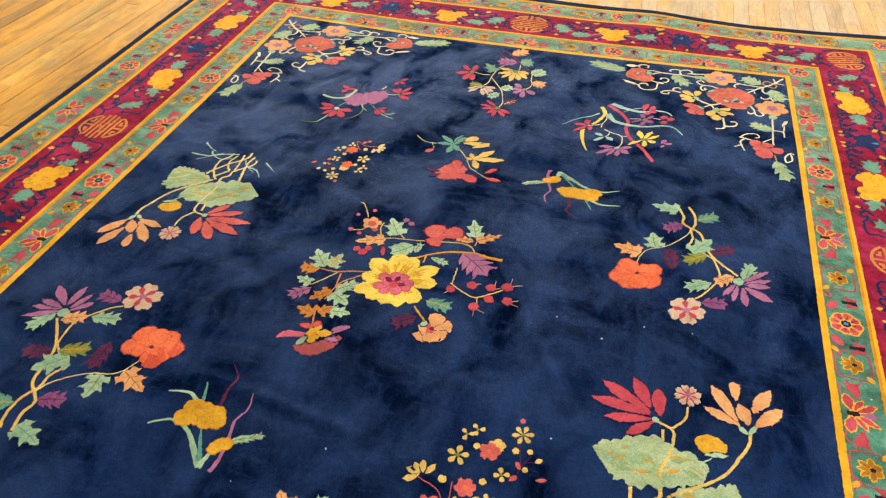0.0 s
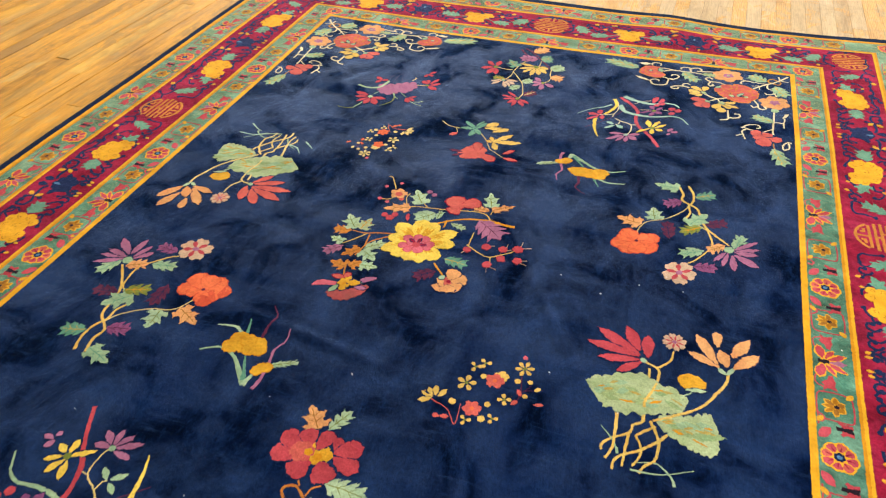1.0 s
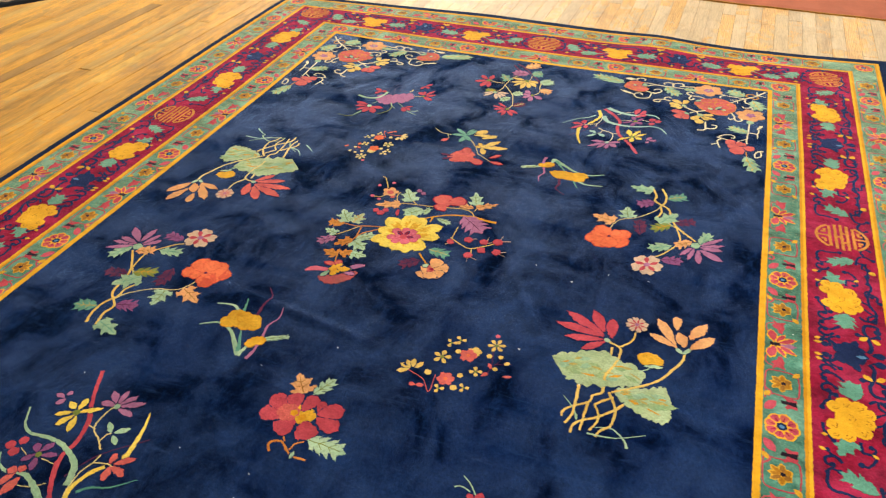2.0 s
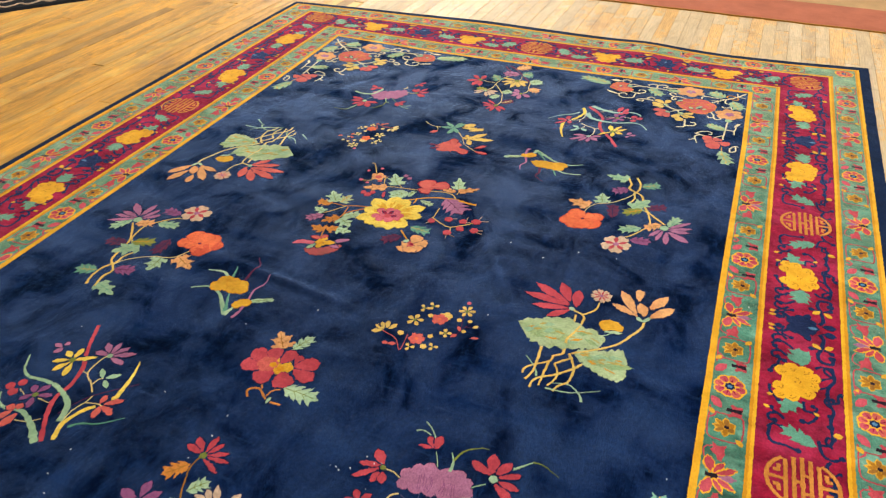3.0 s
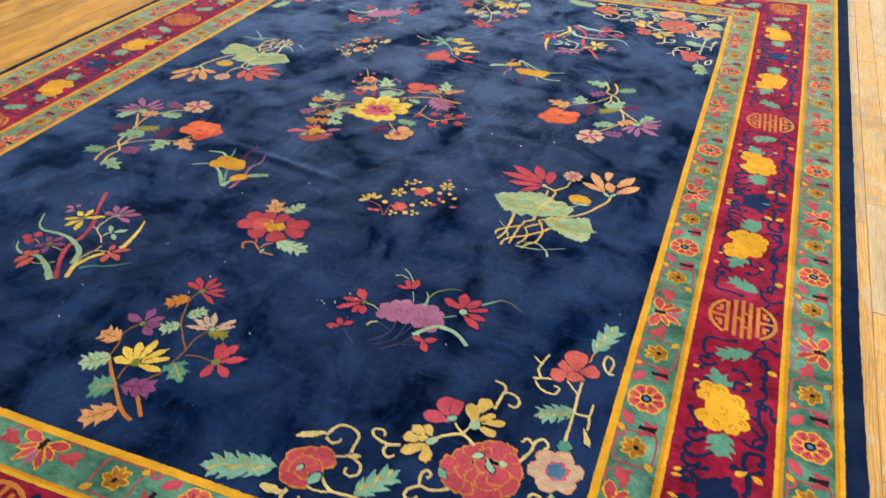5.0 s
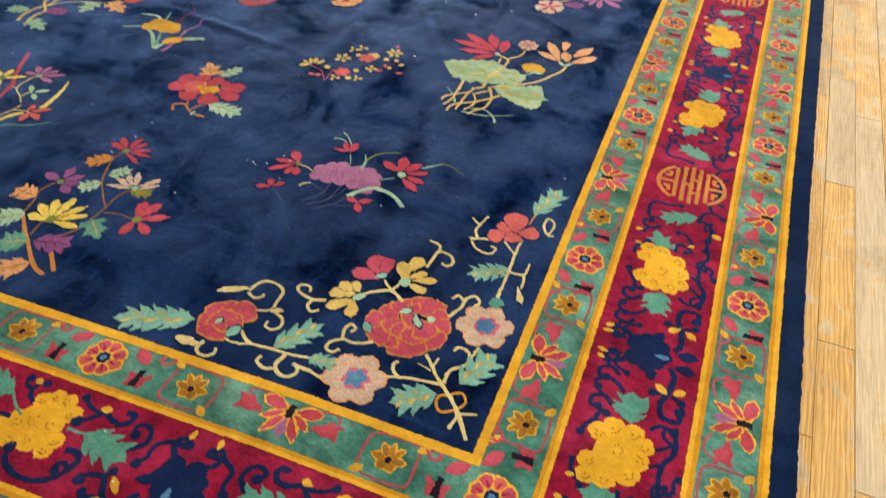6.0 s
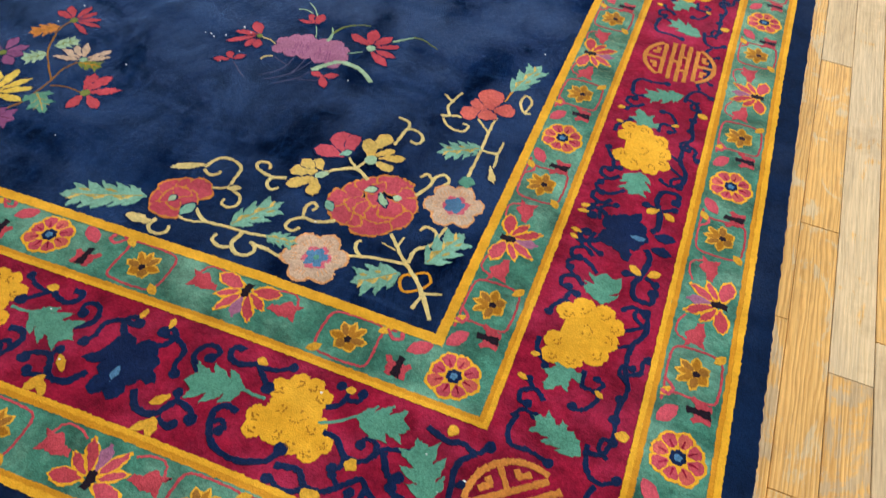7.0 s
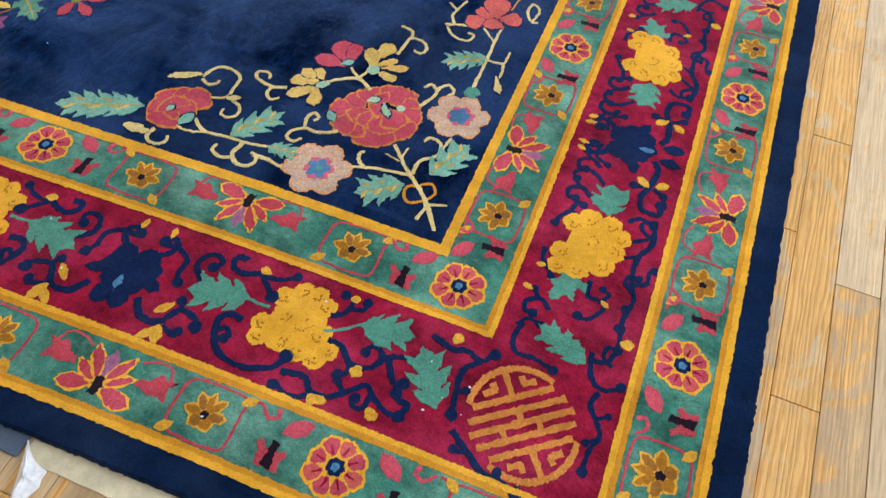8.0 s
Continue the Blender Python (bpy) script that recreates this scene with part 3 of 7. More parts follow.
def maple_shape(b, t, w):
    """A broad leaf with five forward-pointing tips."""
    length = math.hypot(t[0] - b[0], t[1] - b[1]) or 1e-4
    at, half = frame_of(b, t), w / 2 / length
    side = [(0.0, 0.06), (0.06, 0.50), (0.02, 0.72), (0.26, 1.02), (0.27, 0.54), (0.40, 0.56), (0.64, 0.92), (0.63, 0.42), (0.74, 0.30), (0.86, 0.32)]
    pts = [at(s, half * v) for s, v in side] + [at(1, 0)] + [at(s, -half * v) for s, v in side[::-1]]
    return ragged(pts)


def lobed(c, r, lobes, deep, turn=0.0, n=48):
    pts = []
    for i in range(n):
        a = TAU * i / n
        e = abs(math.cos(lobes * (a - turn) / 2)) ** 0.6
        pts.append((c[0] + r * (1 - deep + deep * e) * math.cos(a), c[1] + r * (1 - deep + deep * e) * math.sin(a)))
    return ragged(pts)


def pad_shape(spine, frill=0.06, waves=9.0):
    """A broad form along a spine of (x, y, width), with a frilled rim."""
    c = smooth(spine, 9)
    left, right = [], []
    for i, (x, y, w) in enumerate(c):
        (ax, ay, _), (bx, by, _) = c[max(0, i - 1)], c[min(len(c) - 1, i + 1)]
        d = math.hypot(bx - ax, by - ay) or 1
        s = i / (len(c) - 1)
        h = max(0.002, w) / 2
        hl = h * (1 + 0.7 * frill * (2 * abs(math.sin(waves * math.pi * s)) - 1) + 2.6 * frill * noise.noise((x * 30, y * 30, 0.3)))
        hr = h * (1 + 0.7 * frill * (2 * abs(math.sin(waves * math.pi * s + 0.8)) - 1) + 2.6 * frill * noise.noise((x * 30, y * 30, 4.3)))
        left.append((x - (by - ay) / d * hl, y + (bx - ax) / d * hl))
        right.append((x + (by - ay) / d * hr, y - (bx - ax) / d * hr))
    return ragged(left + right[::-1])


RIM = {"crimson": "amber", "coral": "amber", "red": "amber", "orange": "coral", "lemon": "yellow", "purple": "maroon"}
VEIN = {"teal": "khaki", "aqua": "khaki", "sage": "teal", "mint": "olive", "peach": "brown", "amber": "brown", "purple": "maroon", "mauve": "maroon",
        "maroon": "ink", "olive": "ochre", "straw": "sage", "lily": "ochre", "cream": "olive"}


class Spray:
    """A floral spray: its stems are one part of the rug, its leaves and flowers are pieces of that part."""

    def __init__(self, name, label, fit=None, carved=True):
        self.name, self.label, self.fit, self.carved = name, label, fit, carved
        self.pieces, self.grow, self.up = [], 0.0, 0.0

    def piece(self, name):
        c = Cloth(self.fit)
        self.pieces.append((name, c))
        self.grow = self.up + (self.grow - self.up + 0.00011) % 0.0006
        return c

    def stem(self, dye, w, *pts):
        w *= 0.78 / 1000
        c = self.piece("stem")
        if dye == "ink":
            w *= 1.5
            c.lay(lobed(pts[-1], w * 0.85, 3, 0.12, 0.5, 14), dye, 0.0009 + self.grow)
        c.strip(list(pts), w, w * 0.8, dye, 0.0008 + self.grow)

    def taper(self, dye, w, *pts):
        w /= 1000
        self.piece("blade").strip(list(pts), w, w * 0.2, dye, 0.0010 + self.grow)

    def petal(self, dye, w, b, t, tip=0.58):
        c, w = self.piece("petal"), w * (0.74 if dye in ("yellow", "ochre", "amber") else 0.82) / 1000
        self.groove(c, dye, w, b, t, tip)
        c.lay(petal_shape(b, t, w, tip), dye, 0.0016 + self.grow + 0.00008)

    def groove(self, c, dye, w, b, t, tip):
        """The carved line that sets one petal off from the next, drawn as a dark rim of dye."""
        if self.carved and dye != "ink":
            at, n = frame_of(b, t), 0.0022 / (math.hypot(t[0] - b[0], t[1] - b[1]) or 1e-4)
            c.lay(petal_shape(b, at(1 + n, 0), w + 0.0042, tip), "crimson" if dye == "coral" and self.up > 0.001 else "ink", 0.0016 + self.grow)

    def rpetal(self, dye, w, b, t):
        c = self.piece("petal")
        w = w * 0.84 / 1000
        self.groove(c, dye, w, b, t, 0.7)
        c.lay(petal_shape(b, t, w, 0.7), dye, 0.0016 + self.grow + 0.00008)

    def rimmed(self, dye, rim, w, b, t):
        """A round petal with a rim of another dye, laid over those before it."""
        self.up += 0.00014
        self.grow = self.up
        c, w, at = self.piece("petal"), w / 1000, frame_of(b, t)
        n = 0.003 / (math.hypot(t[0] - b[0], t[1] - b[1]) or 1e-4)
        c.lay(petal_shape(b, t, w, 0.68), rim, 0.0016 + self.grow)
        c.lay(petal_shape(at(0.04, 0), at(1 - n, 0), w - 0.0058, 0.68), dye, 0.0017 + self.grow)

    def leaf(self, dye, w, b, t, teeth=3):
        c = self.piece("leaf")
        c.lay(leaf_shape(b, t, w / 1000, teeth), dye, 0.0015 + self.grow)
        self.veins(c, dye, w, b, t)

    def maple(self, dye, w, b, t):
        c = self.piece("leaf")
        c.lay(maple_shape(b, t, w / 1000), dye, 0.0015 + self.grow)
        self.veins(c, dye, w, b, t)

    def veins(self, c, dye, w, b, t):
        if not self.carved:
            return
        at, z = frame_of(b, t), 0.0019 + self.grow
        length = math.hypot(t[0] - b[0], t[1] - b[1]) or 1e-4
        half = w / 2000 / length
        c.strip([at(0.05, 0), at(0.5, half * 0.06), at(0.86, 0)], 0.0045 if dye == "teal" else 0.0026, 0.002, VEIN.get(dye, "olive"), z)
        if dye == "aqua":
            for k in range(7):
                f = 0.14 + 0.1 * k
                c.lay(petal_shape(at(f, half * 0.3 * math.sin(2.1 * k)), at(f + 0.16, half * 0.5 * math.sin(2.1 * k + 0.9)), w / 9000, 0.5), "khaki" if k % 3 else "straw", z + 0.00003 * k)
            return
        for s in (0.3, 0.55):
            for side in (1, -1):
                c.strip([at(s, 0), at(s + 0.14, side * half * 0.5)], 0.002, 0.0014, VEIN.get(dye, "olive"), z - 0.0001)

    def blob(self, dye, r, lobes, deep, c, turn=0.3):
        p, r = self.piece("blossom"), r / 1000
        if dye == "blush":
            p.lay(lobed(c, r, int(lobes), deep, turn), "peach", 0.0014 + self.grow)
            p.lay(lobed(c, r - 0.0035, int(lobes), deep, turn), dye, 0.0017 + self.grow)
            for i in range(int(lobes)):
                for off in (-0.18, 0.0, 0.18):
                    a = TAU * i / lobes + turn + off
                    p.strip([(c[0] + k * r * math.cos(a), c[1] + k * r * math.sin(a)) for k in (0.52, 0.72)], 0.0018, 0.0010, "peach", 0.0020 + self.grow)
        else:
            p.lay(lobed(c, r, int(lobes), deep, turn), dye, 0.0021 + self.grow if dye in ("pink", "sky") else 0.0016 + self.grow)

    def dot(self, dye, r, c):
        self.piece("bud").lay(lobed(c, r / 1000, 5, 0.2, 9 * c[0], 20), dye, 0.0023 + self.grow)

    def pad(self, dye, frill, *spine):
        c = self.piece("pad" if dye == "lily" else "blossom")
        c.lay(pad_shape([(x, y, w / 1000) for x, y, w in spine], frill), dye, 0.0013 + self.grow)
        if dye == "lily":
            run = smooth([(x, y, w / 1000) for x, y, w in spine], 9)
            for k in range(26):
                green = k < 15
                i = 3 + (5 * k) % (len(run) - 12)
                (x, y, w), (x1, y1, _) = run[i], run[i + 6]
                d = math.hypot(x1 - x, y1 - y)
                ux, uy = (x1 - x) / d, (y1 - y) / d
                off, lean = knots.uniform(-0.26, 0.26) * w, knots.uniform(-0.5, 0.5)
                x, y = x - uy * off, y + ux * off
                far, wide = (knots.uniform(0.024, 0.042), knots.uniform(0.010, 0.017)) if green else (knots.uniform(0.014, 0.034), knots.uniform(0.004, 0.008))
                self.piece("streak").lay(petal_shape((x, y), (x + far * (ux - lean * uy), y + far * (uy + lean * ux)), wide, 0.5), ("leaf_green" if k % 3 else "sage") if green else "khaki" if k % 3 else "ochre", 0.0022 + self.up + 0.00002 * k)
        self.up += 0.0016
        self.grow = self.up

    def daisy(self, dye, r, n, c, heart="olive"):
        p = self.piece("blossom")
        r /= 1000
        for i in range(int(n)):
            a = TAU * i / n + 0.3
            p.lay(petal_shape((c[0] + 0.2 * r * math.cos(a), c[1] + 0.2 * r * math.sin(a)), (c[0] + r * math.cos(a), c[1] + r * math.sin(a)), r * 2.6 / max(n, 4), 0.66), dye, 0.0016 + self.grow + 0.00003 * i)
        p.lay(lobed(c, r * 0.2, 5, 0.1, 0, 12), heart, 0.0022 + self.grow)

    def spoked(self, dye, r, n, c, spoke="red", heart="mauve"):
        """Petals with notched tips, and a red wedge in each."""
        p, n = self.piece("blossom"), 5 if n == 4 else int(n)
        r /= 1000
        for i in range(n):
            a = TAU * i / n + 0.3
            for off, far in ((-0.30, 0.96), (0.26, 1.0), (0.0, 0.86)):
                p.lay(petal_shape(c, (c[0] + far * r * math.cos(a + off * 4 / n), c[1] + far * r * math.sin(a + off * 4 / n)), r * 2.3 / n, 0.74), dye, 0.0016 + self.grow + 0.00004 * i + 0.00001 * far)
        for i in range(n):
            a = TAU * (i + 0.5) / n + 0.3
            p.lay(petal_shape((c[0] + 0.14 * r * math.cos(a), c[1] + 0.14 * r * math.sin(a)), (c[0] + 0.72 * r * math.cos(a), c[1] + 0.72 * r * math.sin(a)), r * 1.5 / n, 0.6), spoke, 0.0022 + self.grow)
        p.lay(lobed(c, r * 0.20, 6, 0.2, 0, 18), heart, 0.0026 + self.grow)

    def bloom(self, dye, shade, c, *tips, rim=False):
        """Broad round petals from c to their tips (x, y, width): each with a shaded fold, or set off by a rim of the shade."""
        p = self.piece("blossom")
        z = 0.0016 + self.grow
        for k, (x, y, w) in enumerate(tips):
            w, at, up = w / 1000, frame_of(c, (x, y)), z + 0.00012 * k
            if rim:
                p.lay(petal_shape(at(0.02, 0), (x, y), w, 0.70), shade, up)
                p.lay(petal_shape(at(0.05, 0), at(0.955, 0), w - 0.0044, 0.70), dye, up + 0.00005)
            else:
                p.lay(petal_shape(at(0.02, 0), (x, y), w, 0.70), dye, up)
                for q in (-1, 0, 1):
                    p.lay(petal_shape(at(0.22, q * 0.05), at(0.62 + 0.06 * ((k + q) % 3), q * w * 1.9), w * 0.17, 0.5), shade, up + 0.00006)
        self.up += 0.0016
        self.grow = self.up

    def cloud(self, dye, shade, *balls, rim=False):
        """A flower head of overlapping round lobes: each rimmed in the shade, or stippled with it inside."""
        p = self.piece("blossom")
        z = 0.0018 + self.grow
        cx, cy = sum(b[0] for b in balls) / len(balls), sum(b[1] for b in balls) / len(balls)
        p.lay([(cx + (x - cx) * 0.95, cy + (y - cy) * 0.95) for x, y, r in sorted(balls, key=lambda b: math.atan2(b[1] - cy, b[0] - cx)) if math.hypot(x - cx, y - cy) > r / 1500], dye, z - 0.0001)
        for k, (x, y, r) in enumerate(balls):
            r, turn = r / 1000, 31 * x + 17 * y
            up = z + 0.00006 * k
            if rim:
                p.lay(lobed((x, y), r, 5, 0.09, turn, 40), shade, up)
                p.lay(lobed((x, y), r - 0.0022, 5, 0.10, turn, 40), dye, up + 0.00016)
            else:
                p.lay(lobed((x, y), r, 5, 0.09, turn, 40), dye, up)
        if not rim:
            z += 0.00006 * len(balls) + 0.0003
            for x, y, r in balls if dye != shade else ():
                turn = 0.8 + 0.9 * math.sin(90 * x)
                for k in range(13):
                    a, d = turn + 0.24 * k, r / 1000 * (0.48 if k < 9 else 0.12) + knots.gauss(0, 0.0011)
                    p.lay(lobed((x + d * math.cos(a), y + d * math.sin(a)), knots.uniform(0.0009, 0.0016), 3, 0.3, a, 7), shade, z)
        self.up += 0.0020
        self.grow = self.up

    def done(self):
        """The first stem is the part itself; the other stems, leaves and flowers are its pieces."""
        first = next((k for k, (name, c) in enumerate(self.pieces) if name == "stem"), 0)
        name, c = self.pieces.pop(first)
        root = part(self.name, c.mesh(self.name), rug, self.label)
        for name, c in self.pieces:
            part(name, c.mesh(name), root, (c.dyes[-1 if name == "leaf" else 0] + " wool " + name) if name == "blossom" else "")
        return root


def affine(a, b, c, d, e, f):
    return lambda x, y: (a * x + b * y + c, d * x + e * y + f)


def lotus_spray(fit=None, label="lotus with broad green lily pad, red, pink and peach flowers"):
    s = Spray("lotus_spray", label, fit)
    s.stem("straw", 9, (0.608, -0.298), (0.6, -0.323), (0.592, -0.346), (0.594, -0.384), (0.577, -0.4), (0.572, -0.42), (0.532, -0.454), (0.527, -0.476))
    s.stem("straw", 9, (0.544, -0.38), (0.547, -0.429), (0.547, -0.463), (0.538, -0.492))
    s.stem("straw", 9, (0.607, -0.38), (0.617, -0.398), (0.627, -0.422), (0.629, -0.441), (0.625, -0.469), (0.609, -0.487), (0.601, -0.506))
    s.stem("straw", 9, (0.641, -0.403), (0.627, -0.424), (0.595, -0.456), (0.566, -0.476), (0.554, -0.493), (0.553, -0.512))
    s.stem("straw", 8, (0.572, -0.424), (0.57, -0.462), (0.57, -0.5))
    s.stem("straw", 8, (0.618, -0.39), (0.59, -0.418), (0.586, -0.425), (0.595, -0.44), (0.599, -0.465), (0.587, -0.494))
    s.stem("straw", 8, (0.591, -0.243), (0.593, -0.279), (0.603, -0.299))
    s.stem("straw", 9, (0.594, -0.384), (0.593, -0.341), (0.604, -0.307), (0.609, -0.274), (0.611, -0.249), (0.602, -0.236), (0.578, -0.227))
    s.stem("straw", 7, (0.605, -0.238), (0.628, -0.21), (0.633, -0.178))
    s.stem("straw", 9, (0.744, -0.203), (0.742, -0.233), (0.722, -0.274), (0.702, -0.308), (0.672, -0.336), (0.636, -0.36), (0.612, -0.378))
    s.taper("sage", 6, (0.558, -0.475), (0.547, -0.449), (0.519, -0.42))
    s.taper("mint", 7, (0.664, -0.514), (0.66, -0.501), (0.644, -0.484), (0.625, -0.475), (0.596, -0.483))
    s.taper("mint", 5, (0.585, -0.502), (0.62, -0.5), (0.649, -0.492), (0.695, -0.469))
    s.pad("lily", 0.10, (0.490, -0.343, 48), (0.501, -0.336, 80), (0.527, -0.331, 98), (0.56, -0.325, 104), (0.601, -0.319, 98), (0.637, -0.316, 78), (0.668, -0.325, 34))
    s.pad("lily", 0.10, (0.621, -0.369, 16), (0.653, -0.377, 62), (0.689, -0.379, 92), (0.716, -0.381, 98), (0.734, -0.38, 48))
    s.stem("straw", 9, (0.592, -0.349), (0.592, -0.331), (0.603, -0.302), (0.609, -0.279))
    s.stem("straw", 8, (0.682, -0.33), (0.647, -0.355), (0.612, -0.378))
    s.petal("red", 34, (0.566, -0.211), (0.469, -0.157))
    s.petal("red", 30, (0.565, -0.215), (0.453, -0.203))
    s.petal("red", 26, (0.568, -0.226), (0.482, -0.244))
    s.petal("red", 24, (0.573, -0.231), (0.526, -0.273))
    s.petal("red", 34, (0.565, -0.201), (0.53, -0.133))
    s.petal("red", 34, (0.583, -0.215), (0.577, -0.148))
    s.dot("mint", 7, (0.576, -0.225))
    s.spoked("blush", 27, 8, (0.632, -0.15))
    s.petal("peach", 26, (0.726, -0.195), (0.661, -0.168))
    s.petal("peach", 32, (0.723, -0.187), (0.674, -0.109))
    s.petal("peach", 34, (0.743, -0.19), (0.725, -0.142))
    s.rpetal("peach", 26, (0.721, -0.137), (0.716, -0.089))
    s.petal("peach", 34, (0.75, -0.158), (0.785, -0.092))
    s.petal("peach", 34, (0.754, -0.19), (0.805, -0.134))
    s.petal("mint", 14, (0.741, -0.212), (0.723, -0.197))
    s.petal("mint", 14, (0.741, -0.212), (0.757, -0.186))
    s.pad("yellow", 0.08, (0.648, -0.248, 10), (0.662, -0.252, 38), (0.682, -0.253, 42), (0.704, -0.255, 14))
    s.petal("mint", 14, (0.664, -0.278), (0.705, -0.27))
    s.stem("mint", 4, (0.678, -0.281), (0.658, -0.299))
    return s.done()


def peony_spray(fit=None, label="orange peony spray with green leaves and a purple aster"):
    s = Spray("peony_spray", label, fit)
    s.stem("straw", 10, (-0.564, -0.581), (-0.575, -0.546), (-0.572, -0.51), (-0.558, -0.481), (-0.558, -0.452), (-0.542, -0.423))
    s.stem("straw", 10, (-0.538, -0.579), (-0.547, -0.541), (-0.543, -0.511), (-0.578, -0.473), (-0.585, -0.436), (-0.593, -0.392), (-0.616, -0.354), (-0.645, -0.315))
    s.stem("cream", 4, (-0.558, -0.49), (-0.542, -0.462), (-0.492, -0.426), (-0.445, -0.413), (-0.424, -0.39), (-0.411, -0.358))
    s.stem("straw", 7, (-0.595, -0.389), (-0.604, -0.323), (-0.589, -0.292), (-0.554, -0.255), (-0.536, -0.244))
    s.stem("straw", 6, (-0.571, -0.405), (-0.602, -0.37))
    s.leaf("teal", 40, (-0.579, -0.525), (-0.638, -0.54))
    s.leaf("purple", 40, (-0.541, -0.507), (-0.488, -0.492))
    s.maple("sage", 50, (-0.538, -0.567), (-0.471, -0.593))
    s.maple("sage", 66, (-0.551, -0.398), (-0.604, -0.449))
    s.leaf("olive", 38, (-0.584, -0.391), (-0.522, -0.368))
    s.leaf("maroon", 36, (-0.593, -0.4), (-0.655, -0.41))
    s.leaf("sage", 34, (-0.658, -0.297), (-0.687, -0.361))
    s.leaf("peach", 34, (-0.635, -0.316), (-0.586, -0.291))
    s.leaf("sage", 36, (-0.579, -0.292), (-0.514, -0.279))
    s.maple("mint", 54, (-0.464, -0.42), (-0.462, -0.48))
    s.maple("peach", 54, (-0.427, -0.401), (-0.364, -0.435))
    s.leaf("maroon", 36, (-0.497, -0.342), (-0.496, -0.417))
    s.petal("mauve", 18, (-0.649, -0.294), (-0.721, -0.33))
    s.petal("mauve", 18, (-0.655, -0.289), (-0.72, -0.298))
    s.petal("mauve", 22, (-0.655, -0.285), (-0.714, -0.275))
    s.petal("mauve", 28, (-0.654, -0.277), (-0.708, -0.227))
    s.petal("mauve", 24, (-0.649, -0.276), (-0.645, -0.213))
    s.petal("mauve", 18, (-0.639, -0.284), (-0.618, -0.232))
    s.petal("mauve", 18, (-0.634, -0.287), (-0.598, -0.251))
    s.dot("sage", 13, (-0.643, -0.297))
    s.leaf("purple", 34, (-0.548, -0.231), (-0.608, -0.224))
    s.spoked("blush", 44, 4, (-0.512, -0.207))
    s.bloom("orange", "scarlet", (-0.412, -0.330), (-0.473, -0.345, 44), (-0.443, -0.357, 30), (-0.345, -0.318, 44), (-0.362, -0.352, 34), (-0.378, -0.380, 40), (-0.402, -0.374, 28),
            (-0.460, -0.287, 52), (-0.375, -0.282, 46), (-0.414, -0.277, 52), rim=True)
    s.dot("maroon", 5, (-0.412, -0.330))
    return s.done()


def iris(fit=None, label="golden iris with pale green blades and a rose stem"):
    s = Spray("iris", label, fit)
    s.taper("sage", 16, (-0.178, -0.552), (-0.206, -0.522), (-0.239, -0.488), (-0.279, -0.476), (-0.316, -0.495))
    s.taper("mint", 12, (-0.248, -0.432), (-0.277, -0.411), (-0.319, -0.418))
    s.taper("teal", 10, (-0.244, -0.43), (-0.249, -0.406), (-0.258, -0.379))
    s.taper("teal", 14, (-0.186, -0.542), (-0.196, -0.518), (-0.215, -0.48))
    s.taper("mint", 14, (-0.18, -0.553), (-0.176, -0.528), (-0.169, -0.504))
    s.leaf("mint", 16, (-0.155, -0.491), (-0.097, -0.459), 5)
    s.taper("mauve", 10, (-0.157, -0.556), (-0.153, -0.528), (-0.159, -0.48), (-0.165, -0.445), (-0.155, -0.417), (-0.159, -0.383))
    s.taper("maroon", 9, (-0.207, -0.428), (-0.211, -0.388), (-0.207, -0.354), (-0.231, -0.324))
    s.cloud("yellow", "ochre", (-0.258, -0.464, 21), (-0.252, -0.440, 21), (-0.234, -0.458, 19), (-0.206, -0.442, 20), (-0.196, -0.456, 18), (-0.214, -0.460, 20), (-0.230, -0.440, 19), rim=True)
    s.cloud("yellow", "ochre", (-0.172, -0.510, 14), (-0.156, -0.496, 14), (-0.166, -0.500, 14), rim=True)
    return s.done()


